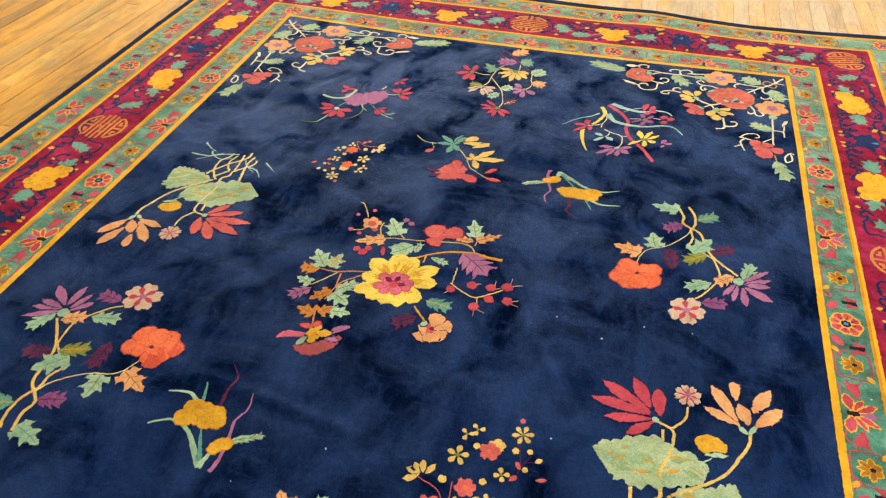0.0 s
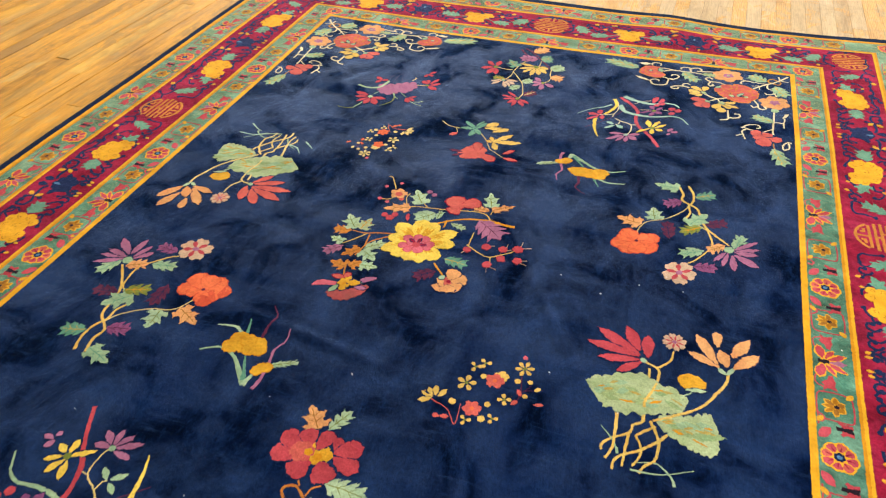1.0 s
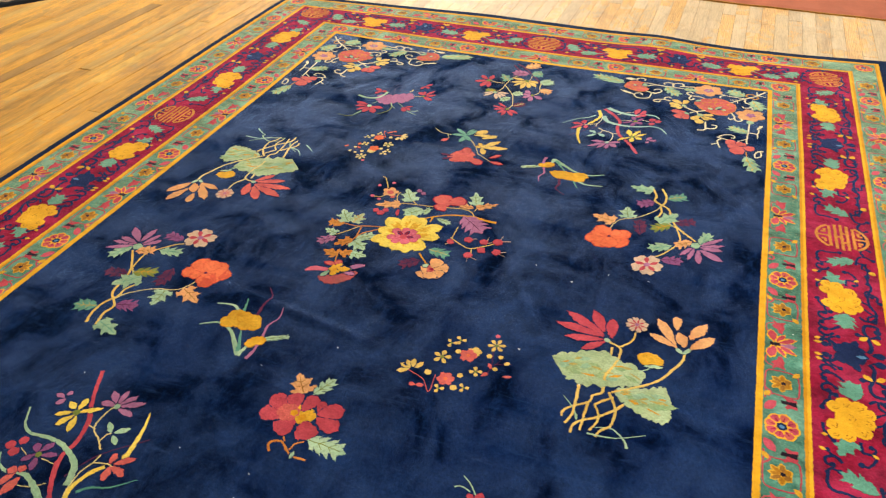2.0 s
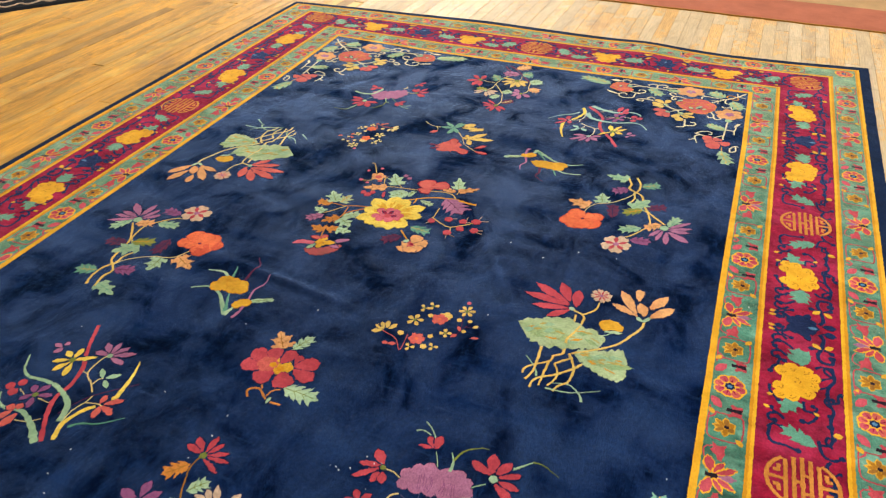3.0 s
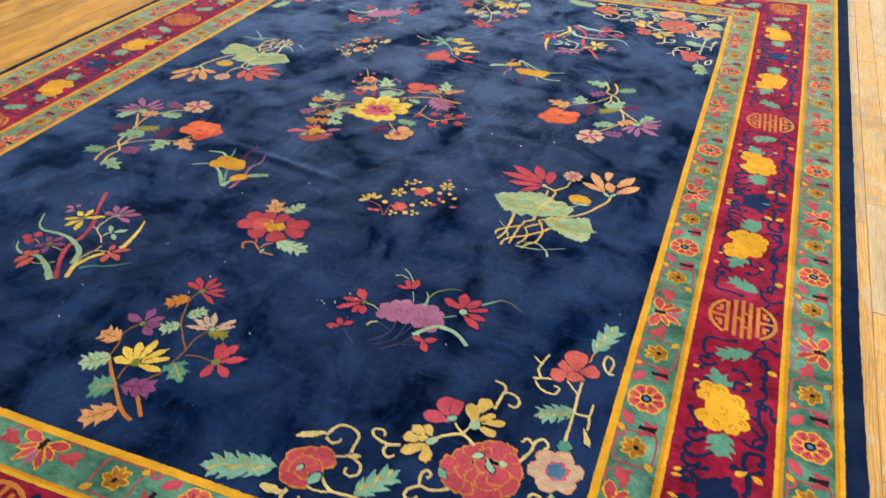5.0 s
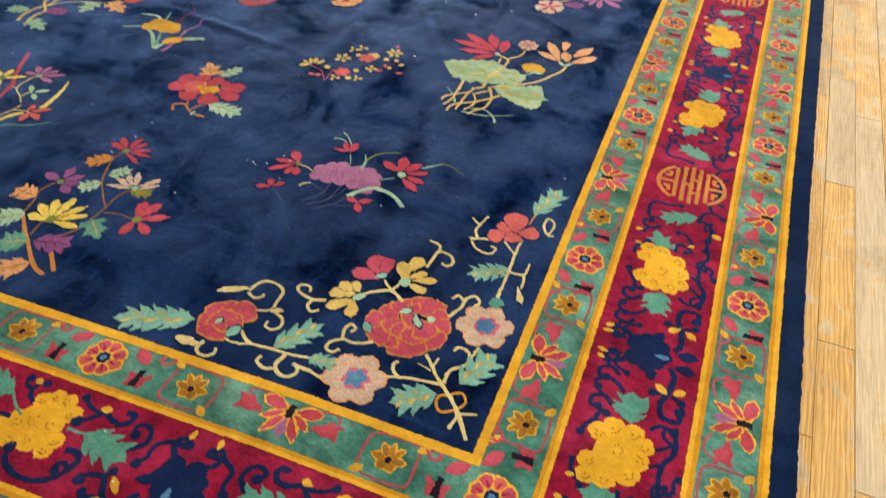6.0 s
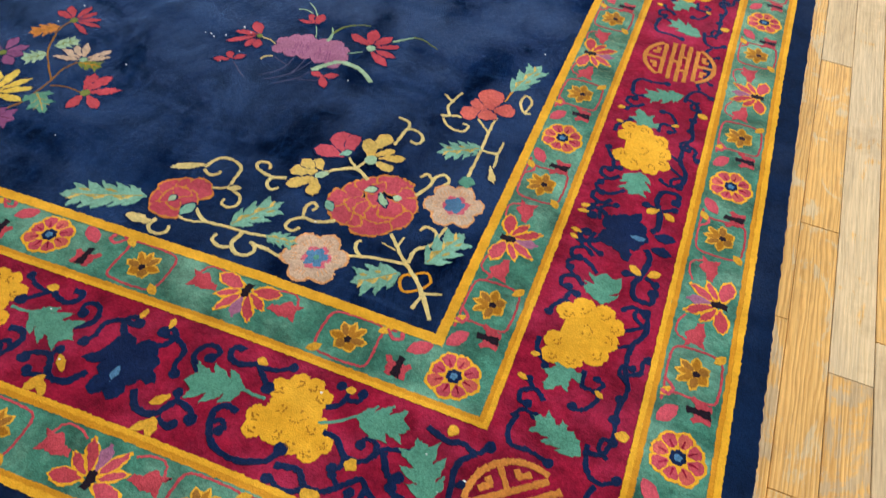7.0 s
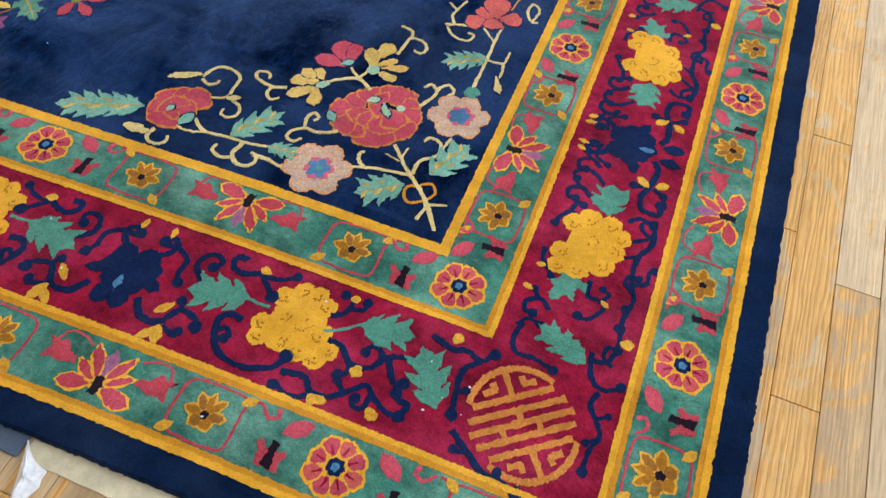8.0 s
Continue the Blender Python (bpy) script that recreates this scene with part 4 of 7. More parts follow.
def blossom_twigs(fit=None, label="scattered small yellow and coral blossoms on thin twigs"):
    s = Spray("blossom_twigs", label, fit)
    s.stem("maroon", 3, (0.182, -0.463), (0.186, -0.433))
    s.stem("coral", 3, (0.188, -0.463), (0.229, -0.478), (0.253, -0.509), (0.25, -0.456))
    s.stem("maroon", 3, (0.352, -0.417), (0.356, -0.395), (0.349, -0.362), (0.347, -0.342))
    s.stem("maroon", 2, (0.356, -0.395), (0.371, -0.368))
    s.stem("maroon", 2, (0.36, -0.386), (0.395, -0.373))
    s.petal("straw", 17, (0.192, -0.458), (0.168, -0.476))
    s.petal("straw", 17, (0.191, -0.456), (0.166, -0.452))
    s.petal("straw", 16, (0.192, -0.453), (0.176, -0.437))
    s.petal("straw", 16, (0.197, -0.454), (0.19, -0.428))
    s.petal("straw", 16, (0.202, -0.454), (0.214, -0.431))
    s.petal("coral", 14, (0.22, -0.499), (0.205, -0.5))
    s.petal("coral", 14, (0.22, -0.499), (0.238, -0.494))
    s.dot("straw", 8, (0.232, -0.456))
    s.daisy("straw", 21, 5, (0.245, -0.402))
    s.daisy("straw", 14, 3, (0.25, -0.354))
    s.daisy("straw", 14, 3, (0.267, -0.339))
    s.dot("straw", 7, (0.273, -0.374))
    s.blob("straw", 16, 5, 0.3, (0.308, -0.364))
    s.blob("coral", 20, 5, 0.35, (0.298, -0.379))
    s.dot("orange", 5, (0.298, -0.379))
    s.daisy("straw", 21, 6, (0.348, -0.328))
    s.blob("coral", 20, 6, 0.38, (0.274, -0.461))
    s.dot("orange", 5, (0.274, -0.461))
    s.daisy("straw", 15, 4, (0.328, -0.42))
    s.dot("straw", 7, (0.3, -0.442))
    s.daisy("straw", 13, 3, (0.269, -0.492))
    s.dot("straw", 8, (0.298, -0.48))
    s.daisy("straw", 13, 3, (0.318, -0.473))
    s.dot("straw", 7, (0.342, -0.365))
    s.dot("straw", 6, (0.367, -0.36))
    s.dot("straw", 6, (0.365, -0.399))
    s.petal("straw", 13, (0.379, -0.38), (0.391, -0.37))
    s.petal("coral", 14, (0.343, -0.428), (0.354, -0.414))
    s.petal("coral", 12, (0.357, -0.402), (0.347, -0.386))
    s.petal("coral", 11, (0.386, -0.415), (0.405, -0.409))
    s.dot("pink", 6, (0.342, -0.298))
    return s.done()


def red_peony(fit=None, label="red peony with a golden heart and jagged leaves"):
    s = Spray("red_peony", label, fit)
    s.rpetal("red", 50, (0.008, -0.663), (-0.049, -0.676))
    s.rpetal("red", 48, (0.005, -0.651), (-0.046, -0.628))
    s.rpetal("red", 44, (0.017, -0.641), (-0.006, -0.607))
    s.rpetal("red", 40, (0.031, -0.646), (0.044, -0.598))
    s.rpetal("red", 48, (0.064, -0.641), (0.113, -0.614))
    s.rpetal("red", 44, (0.067, -0.653), (0.122, -0.665))
    s.rpetal("red", 56, (0.05, -0.666), (0.074, -0.708))
    s.rpetal("red", 52, (0.031, -0.672), (0.004, -0.711))
    s.rpetal("red", 26, (0.063, -0.636), (0.063, -0.607))
    s.blob("coral", 24, 6, 0.15, (0.007, -0.657))
    s.blob("yellow", 24, 5, 0.2, (0.015, -0.653))
    s.blob("yellow", 24, 5, 0.25, (0.043, -0.656))
    s.dot("ochre", 9, (0.019, -0.655))
    s.dot("ochre", 9, (0.04, -0.66))
    s.maple("peach", 56, (0.013, -0.602), (-0.024, -0.554))
    s.leaf("mint", 30, (0.032, -0.598), (0.058, -0.542))
    s.leaf("mint", 44, (0.076, -0.706), (0.162, -0.712), 4)
    s.stem("amber", 8, (0.02, -0.755), (0.011, -0.743), (0.016, -0.731), (0.033, -0.728), (0.052, -0.743), (0.07, -0.751), (0.096, -0.751))
    s.stem("amber", 7, (0.018, -0.702), (0.036, -0.724))
    s.stem("amber", 5, (0.055, -0.74), (0.059, -0.723), (0.073, -0.713))
    s.petal("sage", 10, (0.065, -0.758), (0.066, -0.739))
    return s.done()


def maple_spray(fit=None, label="star-shaped green and yellow leaves with a coral flower"):
    s = Spray("maple_spray", label, fit)
    s.stem("cream", 4, (-0.145, 0.602), (-0.114, 0.579), (-0.08, 0.577))
    s.stem("cream", 3, (-0.093, 0.579), (-0.08, 0.552))
    s.stem("cream", 4, (-0.025, 0.581), (-0.003, 0.558), (0.024, 0.518), (0.042, 0.483))
    s.stem("cream", 3, (0.024, 0.518), (0.042, 0.547))
    s.stem("cream", 3, (0.042, 0.483), (0.076, 0.46), (0.101, 0.445))
    s.petal("teal", 20, (-0.031, 0.586), (-0.081, 0.58))
    s.petal("teal", 20, (-0.032, 0.589), (-0.075, 0.623))
    s.petal("teal", 22, (-0.032, 0.589), (-0.021, 0.64))
    s.petal("teal", 20, (-0.03, 0.586), (-0.009, 0.634))
    s.petal("teal", 24, (-0.031, 0.586), (-0.009, 0.556))
    s.petal("teal", 24, (-0.031, 0.586), (-0.039, 0.537))
    s.petal("coral", 20, (-0.078, 0.547), (-0.098, 0.525))
    s.rpetal("straw", 30, (-0.016, 0.609), (0.029, 0.639))
    s.petal("straw", 26, (-0.007, 0.6), (0.066, 0.61))
    s.rpetal("straw", 26, (0.023, 0.584), (0.067, 0.616))
    s.petal("straw", 26, (0.04, 0.529), (0.088, 0.586))
    s.petal("straw", 28, (0.041, 0.526), (0.124, 0.546))
    s.petal("straw", 24, (0.041, 0.526), (0.061, 0.483))
    s.petal("straw", 20, (0.041, 0.526), (0.018, 0.528))
    s.petal("straw", 18, (0.04, 0.529), (0.024, 0.554))
    s.pad("coral", 0.12, (-0.036, 0.425, 30), (-0.017, 0.436, 56), (0.007, 0.452, 70), (0.035, 0.452, 46))
    s.rpetal("coral", 36, (0.02, 0.448), (0.072, 0.425))
    s.rpetal("coral", 32, (0.012, 0.457), (-0.003, 0.51))
    s.petal("maroon", 14, (-0.029, 0.444), (-0.073, 0.445))
    s.petal("maroon", 14, (-0.026, 0.434), (-0.054, 0.414))
    s.petal("coral", 16, (0.084, 0.467), (0.113, 0.499))
    s.petal("coral", 16, (0.091, 0.448), (0.134, 0.444))
    return s.done()


def water_lily(fit=None, label="mauve water lily with red blossoms and a pale green stalk"):
    s = Spray("water_lily", label, fit)
    s.stem("root", 2.5, (0.444, -0.839), (0.445, -0.868), (0.438, -0.892), (0.415, -0.917))
    s.stem("root", 2.5, (0.466, -0.834), (0.464, -0.874), (0.457, -0.898), (0.429, -0.923))
    s.stem("root", 2.5, (0.503, -0.843), (0.488, -0.878), (0.479, -0.896), (0.448, -0.928))
    s.stem("root", 2.5, (0.481, -0.831), (0.473, -0.866), (0.461, -0.893))
    s.stem("root", 2.5, (0.481, -0.9), (0.505, -0.893), (0.519, -0.886))
    s.stem("sage", 3, (0.527, -0.797), (0.549, -0.78))
    s.stem("sage", 3, (0.437, -0.745), (0.453, -0.777))
    s.stem("mint", 4, (0.423, -0.713), (0.407, -0.693), (0.39, -0.681))
    s.stem("mint", 4, (0.412, -0.71), (0.395, -0.704), (0.381, -0.709))
    s.stem("cream", 4, (0.365, -0.817), (0.379, -0.817), (0.396, -0.826))
    s.stem("root", 3, (0.355, -0.902), (0.377, -0.921), (0.393, -0.932))
    s.stem("cream", 6, (0.394, -0.876), (0.397, -0.866), (0.409, -0.858))
    s.stem("root", 2.5, (0.412, -0.859), (0.433, -0.868), (0.449, -0.873))
    s.cloud("mauve", "mauve", (0.408, -0.834, 14), (0.407, -0.813, 15), (0.422, -0.796, 14), (0.440, -0.786, 14), (0.460, -0.795, 14), (0.476, -0.786, 15), (0.496, -0.783, 15),
            (0.514, -0.793, 13), (0.522, -0.812, 13), (0.514, -0.833, 16), (0.486, -0.832, 14), (0.458, -0.830, 15), (0.432, -0.834, 15), (0.448, -0.812, 20), (0.484, -0.810, 20), (0.428, -0.815, 16), (0.505, -0.812, 17), (0.466, -0.815, 20))
    for k in range(24):
        x = 0.424 + 0.0038 * k
        y = -0.817 + 0.004 * math.sin(1.9 * k)
        s.stem("purple", 2.2, (x - 0.004, y + 0.016 - 0.004 * abs(math.sin(k))), (x, y), (x + 0.005 * math.sin(0.4 * k), y - 0.017))
    s.stem("mint", 15, (0.491, -0.867), (0.507, -0.843), (0.526, -0.826), (0.554, -0.826), (0.579, -0.837), (0.599, -0.855))
    s.taper("sage", 8, (0.477, -0.779), (0.476, -0.755), (0.465, -0.735))
    s.taper("olive", 5, (0.475, -0.752), (0.487, -0.723), (0.511, -0.706), (0.53, -0.702))
    s.taper("sage", 7, (0.584, -0.731), (0.601, -0.716), (0.617, -0.7))
    s.taper("olive", 4, (0.617, -0.7), (0.639, -0.701), (0.67, -0.717))
    s.petal("red", 24, (0.551, -0.758), (0.506, -0.74))
    s.petal("red", 30, (0.552, -0.754), (0.541, -0.708))
    s.petal("red", 26, (0.56, -0.754), (0.581, -0.717))
    s.petal("red", 18, (0.566, -0.759), (0.605, -0.74))
    s.petal("red", 20, (0.568, -0.767), (0.611, -0.774))
    s.petal("red", 22, (0.564, -0.776), (0.606, -0.803))
    s.dot("mint", 9, (0.558, -0.765))
    s.petal("red", 26, (0.355, -0.809), (0.329, -0.779))
    s.petal("red", 18, (0.351, -0.813), (0.31, -0.821))
    s.petal("red", 16, (0.352, -0.821), (0.311, -0.855))
    s.petal("red", 20, (0.356, -0.827), (0.35, -0.855))
    s.petal("red", 22, (0.362, -0.826), (0.37, -0.852))
    s.dot("olive", 6, (0.358, -0.816))
    s.petal("red", 24, (0.434, -0.739), (0.432, -0.705))
    s.petal("red", 18, (0.43, -0.738), (0.409, -0.713))
    s.petal("red", 12, (0.429, -0.739), (0.398, -0.742))
    s.petal("red", 18, (0.517, -0.875), (0.492, -0.872))
    s.petal("red", 18, (0.517, -0.875), (0.541, -0.861))
    s.petal("red", 20, (0.515, -0.876), (0.534, -0.903))
    s.petal("red", 16, (0.346, -0.899), (0.317, -0.91))
    s.petal("red", 18, (0.346, -0.897), (0.333, -0.878))
    s.petal("red", 16, (0.349, -0.896), (0.366, -0.877))
    return s.done()


def chrysanthemum_spray(fit=None, label="chrysanthemum branch with yellow, purple, red and peach blooms"):
    s = Spray("chrysanthemum_spray", label, fit)
    s.stem("amber", 11, (0.129, -1.253), (0.098, -1.24), (0.056, -1.206), (0.012, -1.169), (-0.015, -1.144))
    s.stem("amber", 11, (0.141, -1.24), (0.116, -1.217), (0.096, -1.199))
    s.stem("brown", 5, (-0.015, -1.144), (-0.022, -1.11), (-0.031, -1.092), (-0.031, -1.07), (-0.023, -1.053))
    s.stem("brown", 5, (0.09, -1.166), (0.105, -1.137), (0.106, -1.115), (0.108, -1.077), (0.106, -1.042), (0.115, -1.016))
    s.stem("brown", 5, (0.11, -1.076), (0.078, -1.045), (0.049, -1.012), (0.034, -0.98), (0.023, -0.949), (0.026, -0.923))
    s.stem("brown", 4, (0.116, -1.087), (0.141, -1.079), (0.171, -1.081))
    s.stem("brown", 4, (0.04, -1.185), (0.035, -1.159), (0.039, -1.138))
    s.leaf("peach", 46, (0.09, -1.238), (0.044, -1.29))
    s.leaf("teal", 52, (0.047, -1.199), (0.004, -1.221))
    s.leaf("mint", 46, (-0.01, -1.144), (-0.054, -1.183), 4)
    s.leaf("peach", 42, (-0.028, -1.098), (-0.077, -1.096))
    s.leaf("purple", 46, (0.056, -1.195), (0.124, -1.178))
    s.maple("teal", 50, (0.108, -1.111), (0.154, -1.149))
    s.leaf("mint", 34, (0.053, -1.019), (0.023, -1.05))
    s.leaf("mint", 30, (0.05, -0.996), (0.078, -0.961))
    s.leaf("amber", 34, (0.018, -0.943), (-0.017, -0.983))
    s.leaf("olive", 30, (0.116, -1.016), (0.163, -1.011))
    s.petal("lemon", 26, (0.039, -1.141), (-0.004, -1.145))
    s.petal("lemon", 24, (0.035, -1.136), (-0.007, -1.112))
    s.petal("lemon", 24, (0.038, -1.131), (0.014, -1.09))
    s.petal("lemon", 22, (0.044, -1.132), (0.042, -1.072))
    s.petal("lemon", 18, (0.048, -1.134), (0.077, -1.083))
    s.petal("lemon", 18, (0.05, -1.136), (0.097, -1.102))
    s.petal("lemon", 20, (0.052, -1.142), (0.103, -1.138))
    s.dot("olive", 10, (0.043, -1.139))
    s.petal("purple", 26, (-0.025, -1.045), (-0.061, -1.036))
    s.petal("purple", 24, (-0.019, -1.038), (-0.024, -1))
    s.petal("purple", 20, (-0.014, -1.042), (0.012, -1.013))
    s.petal("purple", 20, (-0.01, -1.046), (0.021, -1.038))
    s.petal("purple", 24, (-0.009, -1.053), (0.022, -1.069))
    s.dot("olive", 7, (-0.017, -1.047))
    s.petal("red", 18, (0.021, -0.914), (-0.018, -0.904))
    s.petal("red", 20, (0.023, -0.909), (-0.007, -0.882))
    s.petal("red", 18, (0.028, -0.909), (0.031, -0.867))
    s.petal("red", 14, (0.034, -0.911), (0.051, -0.878))
    s.petal("red", 14, (0.037, -0.914), (0.075, -0.895))
    s.petal("red", 14, (0.04, -0.917), (0.086, -0.915))
    s.petal("red", 14, (0.036, -0.923), (0.076, -0.944))
    s.dot("olive", 8, (0.029, -0.917))
    s.petal("blush", 16, (0.114, -1.01), (0.067, -1.019))
    s.petal("blush", 18, (0.11, -1.005), (0.068, -0.996))
    s.petal("blush", 18, (0.111, -1.001), (0.082, -0.978))
    s.petal("blush", 18, (0.116, -0.999), (0.095, -0.964))
    s.petal("blush", 16, (0.123, -1.002), (0.149, -0.964))
    s.petal("blush", 14, (0.127, -1.006), (0.157, -0.981))
    s.dot("sage", 7, (0.12, -1.007))
    s.petal("red", 26, (0.176, -1.073), (0.162, -1.03))
    s.petal("red", 26, (0.179, -1.073), (0.193, -1.022))
    s.petal("red", 22, (0.186, -1.076), (0.229, -1.049))
    s.petal("red", 24, (0.188, -1.084), (0.224, -1.104))
    s.petal("red", 26, (0.18, -1.086), (0.178, -1.124))
    s.dot("olive", 9, (0.18, -1.079))
    return s.done()


def reed_spray(fit=None, label="reeds with a crimson stalk, yellow blades and small flowers"):
    s = Spray("reed_spray", label, fit)
    s.stem("red", 15, (-0.282, -1.005), (-0.321, -0.953), (-0.343, -0.906), (-0.341, -0.867), (-0.355, -0.816), (-0.388, -0.765), (-0.422, -0.694))
    s.taper("sage", 17, (-0.292, -1.013), (-0.328, -0.983), (-0.366, -0.963), (-0.387, -0.96), (-0.412, -0.966), (-0.441, -0.957), (-0.458, -0.935))
    s.taper("sage", 16, (-0.288, -0.952), (-0.307, -0.91), (-0.356, -0.883), (-0.396, -0.876), (-0.441, -0.879), (-0.469, -0.863), (-0.49, -0.827))
    s.stem("lemon", 15, (-0.265, -0.993), (-0.277, -0.953), (-0.266, -0.915), (-0.25, -0.894))
    s.taper("lemon", 14, (-0.228, -0.868), (-0.233, -0.825), (-0.241, -0.789), (-0.253, -0.756))
    s.taper("teal", 7, (-0.262, -0.957), (-0.243, -0.94), (-0.21, -0.928), (-0.173, -0.897))
    s.stem("cream", 4, (-0.272, -0.986), (-0.282, -0.955), (-0.285, -0.92), (-0.277, -0.894), (-0.276, -0.873))
    s.stem("cream", 4, (-0.277, -0.894), (-0.253, -0.888), (-0.237, -0.889))
    s.stem("cream", 5, (-0.285, -0.865), (-0.304, -0.847), (-0.328, -0.831), (-0.336, -0.814), (-0.336, -0.782), (-0.328, -0.764))
    s.stem("cream", 4, (-0.301, -0.848), (-0.298, -0.831), (-0.291, -0.826))
    s.stem("cream", 4, (-0.352, -0.823), (-0.329, -0.827))
    s.stem("cream", 3, (-0.378, -0.984), (-0.35, -0.978), (-0.326, -0.961))
    s.stem("cream", 3, (-0.43, -0.914), (-0.403, -0.926))
    s.stem("cream", 3, (-0.376, -0.92), (-0.345, -0.922))
    s.stem("maroon", 3, (-0.306, -0.938), (-0.278, -0.876), (-0.21, -0.812))
    s.petal("lemon", 16, (-0.4, -0.807), (-0.431, -0.826))
    s.petal("lemon", 18, (-0.392, -0.812), (-0.411, -0.849))
    s.petal("lemon", 20, (-0.387, -0.814), (-0.375, -0.853))
    s.petal("lemon", 18, (-0.401, -0.801), (-0.424, -0.787))
    s.petal("lemon", 18, (-0.394, -0.8), (-0.395, -0.766))
    s.petal("lemon", 16, (-0.388, -0.804), (-0.35, -0.779))
    s.dot("olive", 8, (-0.393, -0.806))
    s.petal("mauve", 20, (-0.333, -0.764), (-0.366, -0.767))
    s.petal("mauve", 20, (-0.333, -0.759), (-0.36, -0.733))
    s.petal("mauve", 18, (-0.33, -0.758), (-0.331, -0.721))
    s.petal("mauve", 16, (-0.325, -0.76), (-0.304, -0.727))
    s.petal("mauve", 18, (-0.321, -0.763), (-0.276, -0.738))
    s.petal("mauve", 18, (-0.32, -0.769), (-0.281, -0.776))
    s.dot("sage", 7, (-0.327, -0.765))
    s.petal("mauve", 18, (-0.438, -0.784), (-0.449, -0.804))
    s.petal("mauve", 16, (-0.444, -0.782), (-0.467, -0.78))
    s.petal("mauve", 14, (-0.445, -0.775), (-0.437, -0.763))
    s.petal("sage", 16, (-0.293, -0.825), (-0.314, -0.803))
    s.petal("sage", 16, (-0.289, -0.823), (-0.263, -0.804))
    s.petal("sage", 16, (-0.285, -0.829), (-0.264, -0.846))
    s.petal("coral", 18, (-0.246, -0.885), (-0.249, -0.86))
    s.petal("coral", 18, (-0.238, -0.883), (-0.204, -0.858))
    s.petal("coral", 20, (-0.237, -0.889), (-0.202, -0.9))
    s.petal("coral", 20, (-0.241, -0.89), (-0.233, -0.922))
    s.petal("coral", 20, (-0.397, -0.959), (-0.407, -0.998))
    s.petal("coral", 24, (-0.38, -0.967), (-0.387, -1.011))
    s.petal("coral", 22, (-0.395, -0.957), (-0.416, -0.962))
    s.petal("coral", 22, (-0.389, -0.96), (-0.393, -0.943))
    s.dot("red", 11, (-0.455, -0.915))
    s.dot("red", 11, (-0.437, -0.926))
    s.dot("red", 10, (-0.438, -0.898))
    s.petal("purple", 16, (-0.393, -0.916), (-0.409, -0.938))
    s.petal("purple", 20, (-0.394, -0.912), (-0.409, -0.893))
    s.petal("purple", 18, (-0.389, -0.91), (-0.378, -0.88))
    s.petal("purple", 16, (-0.382, -0.915), (-0.35, -0.902))
    s.petal("purple", 18, (-0.386, -0.923), (-0.374, -0.95))
    s.dot("olive", 7, (-0.387, -0.915))
    return s.done()


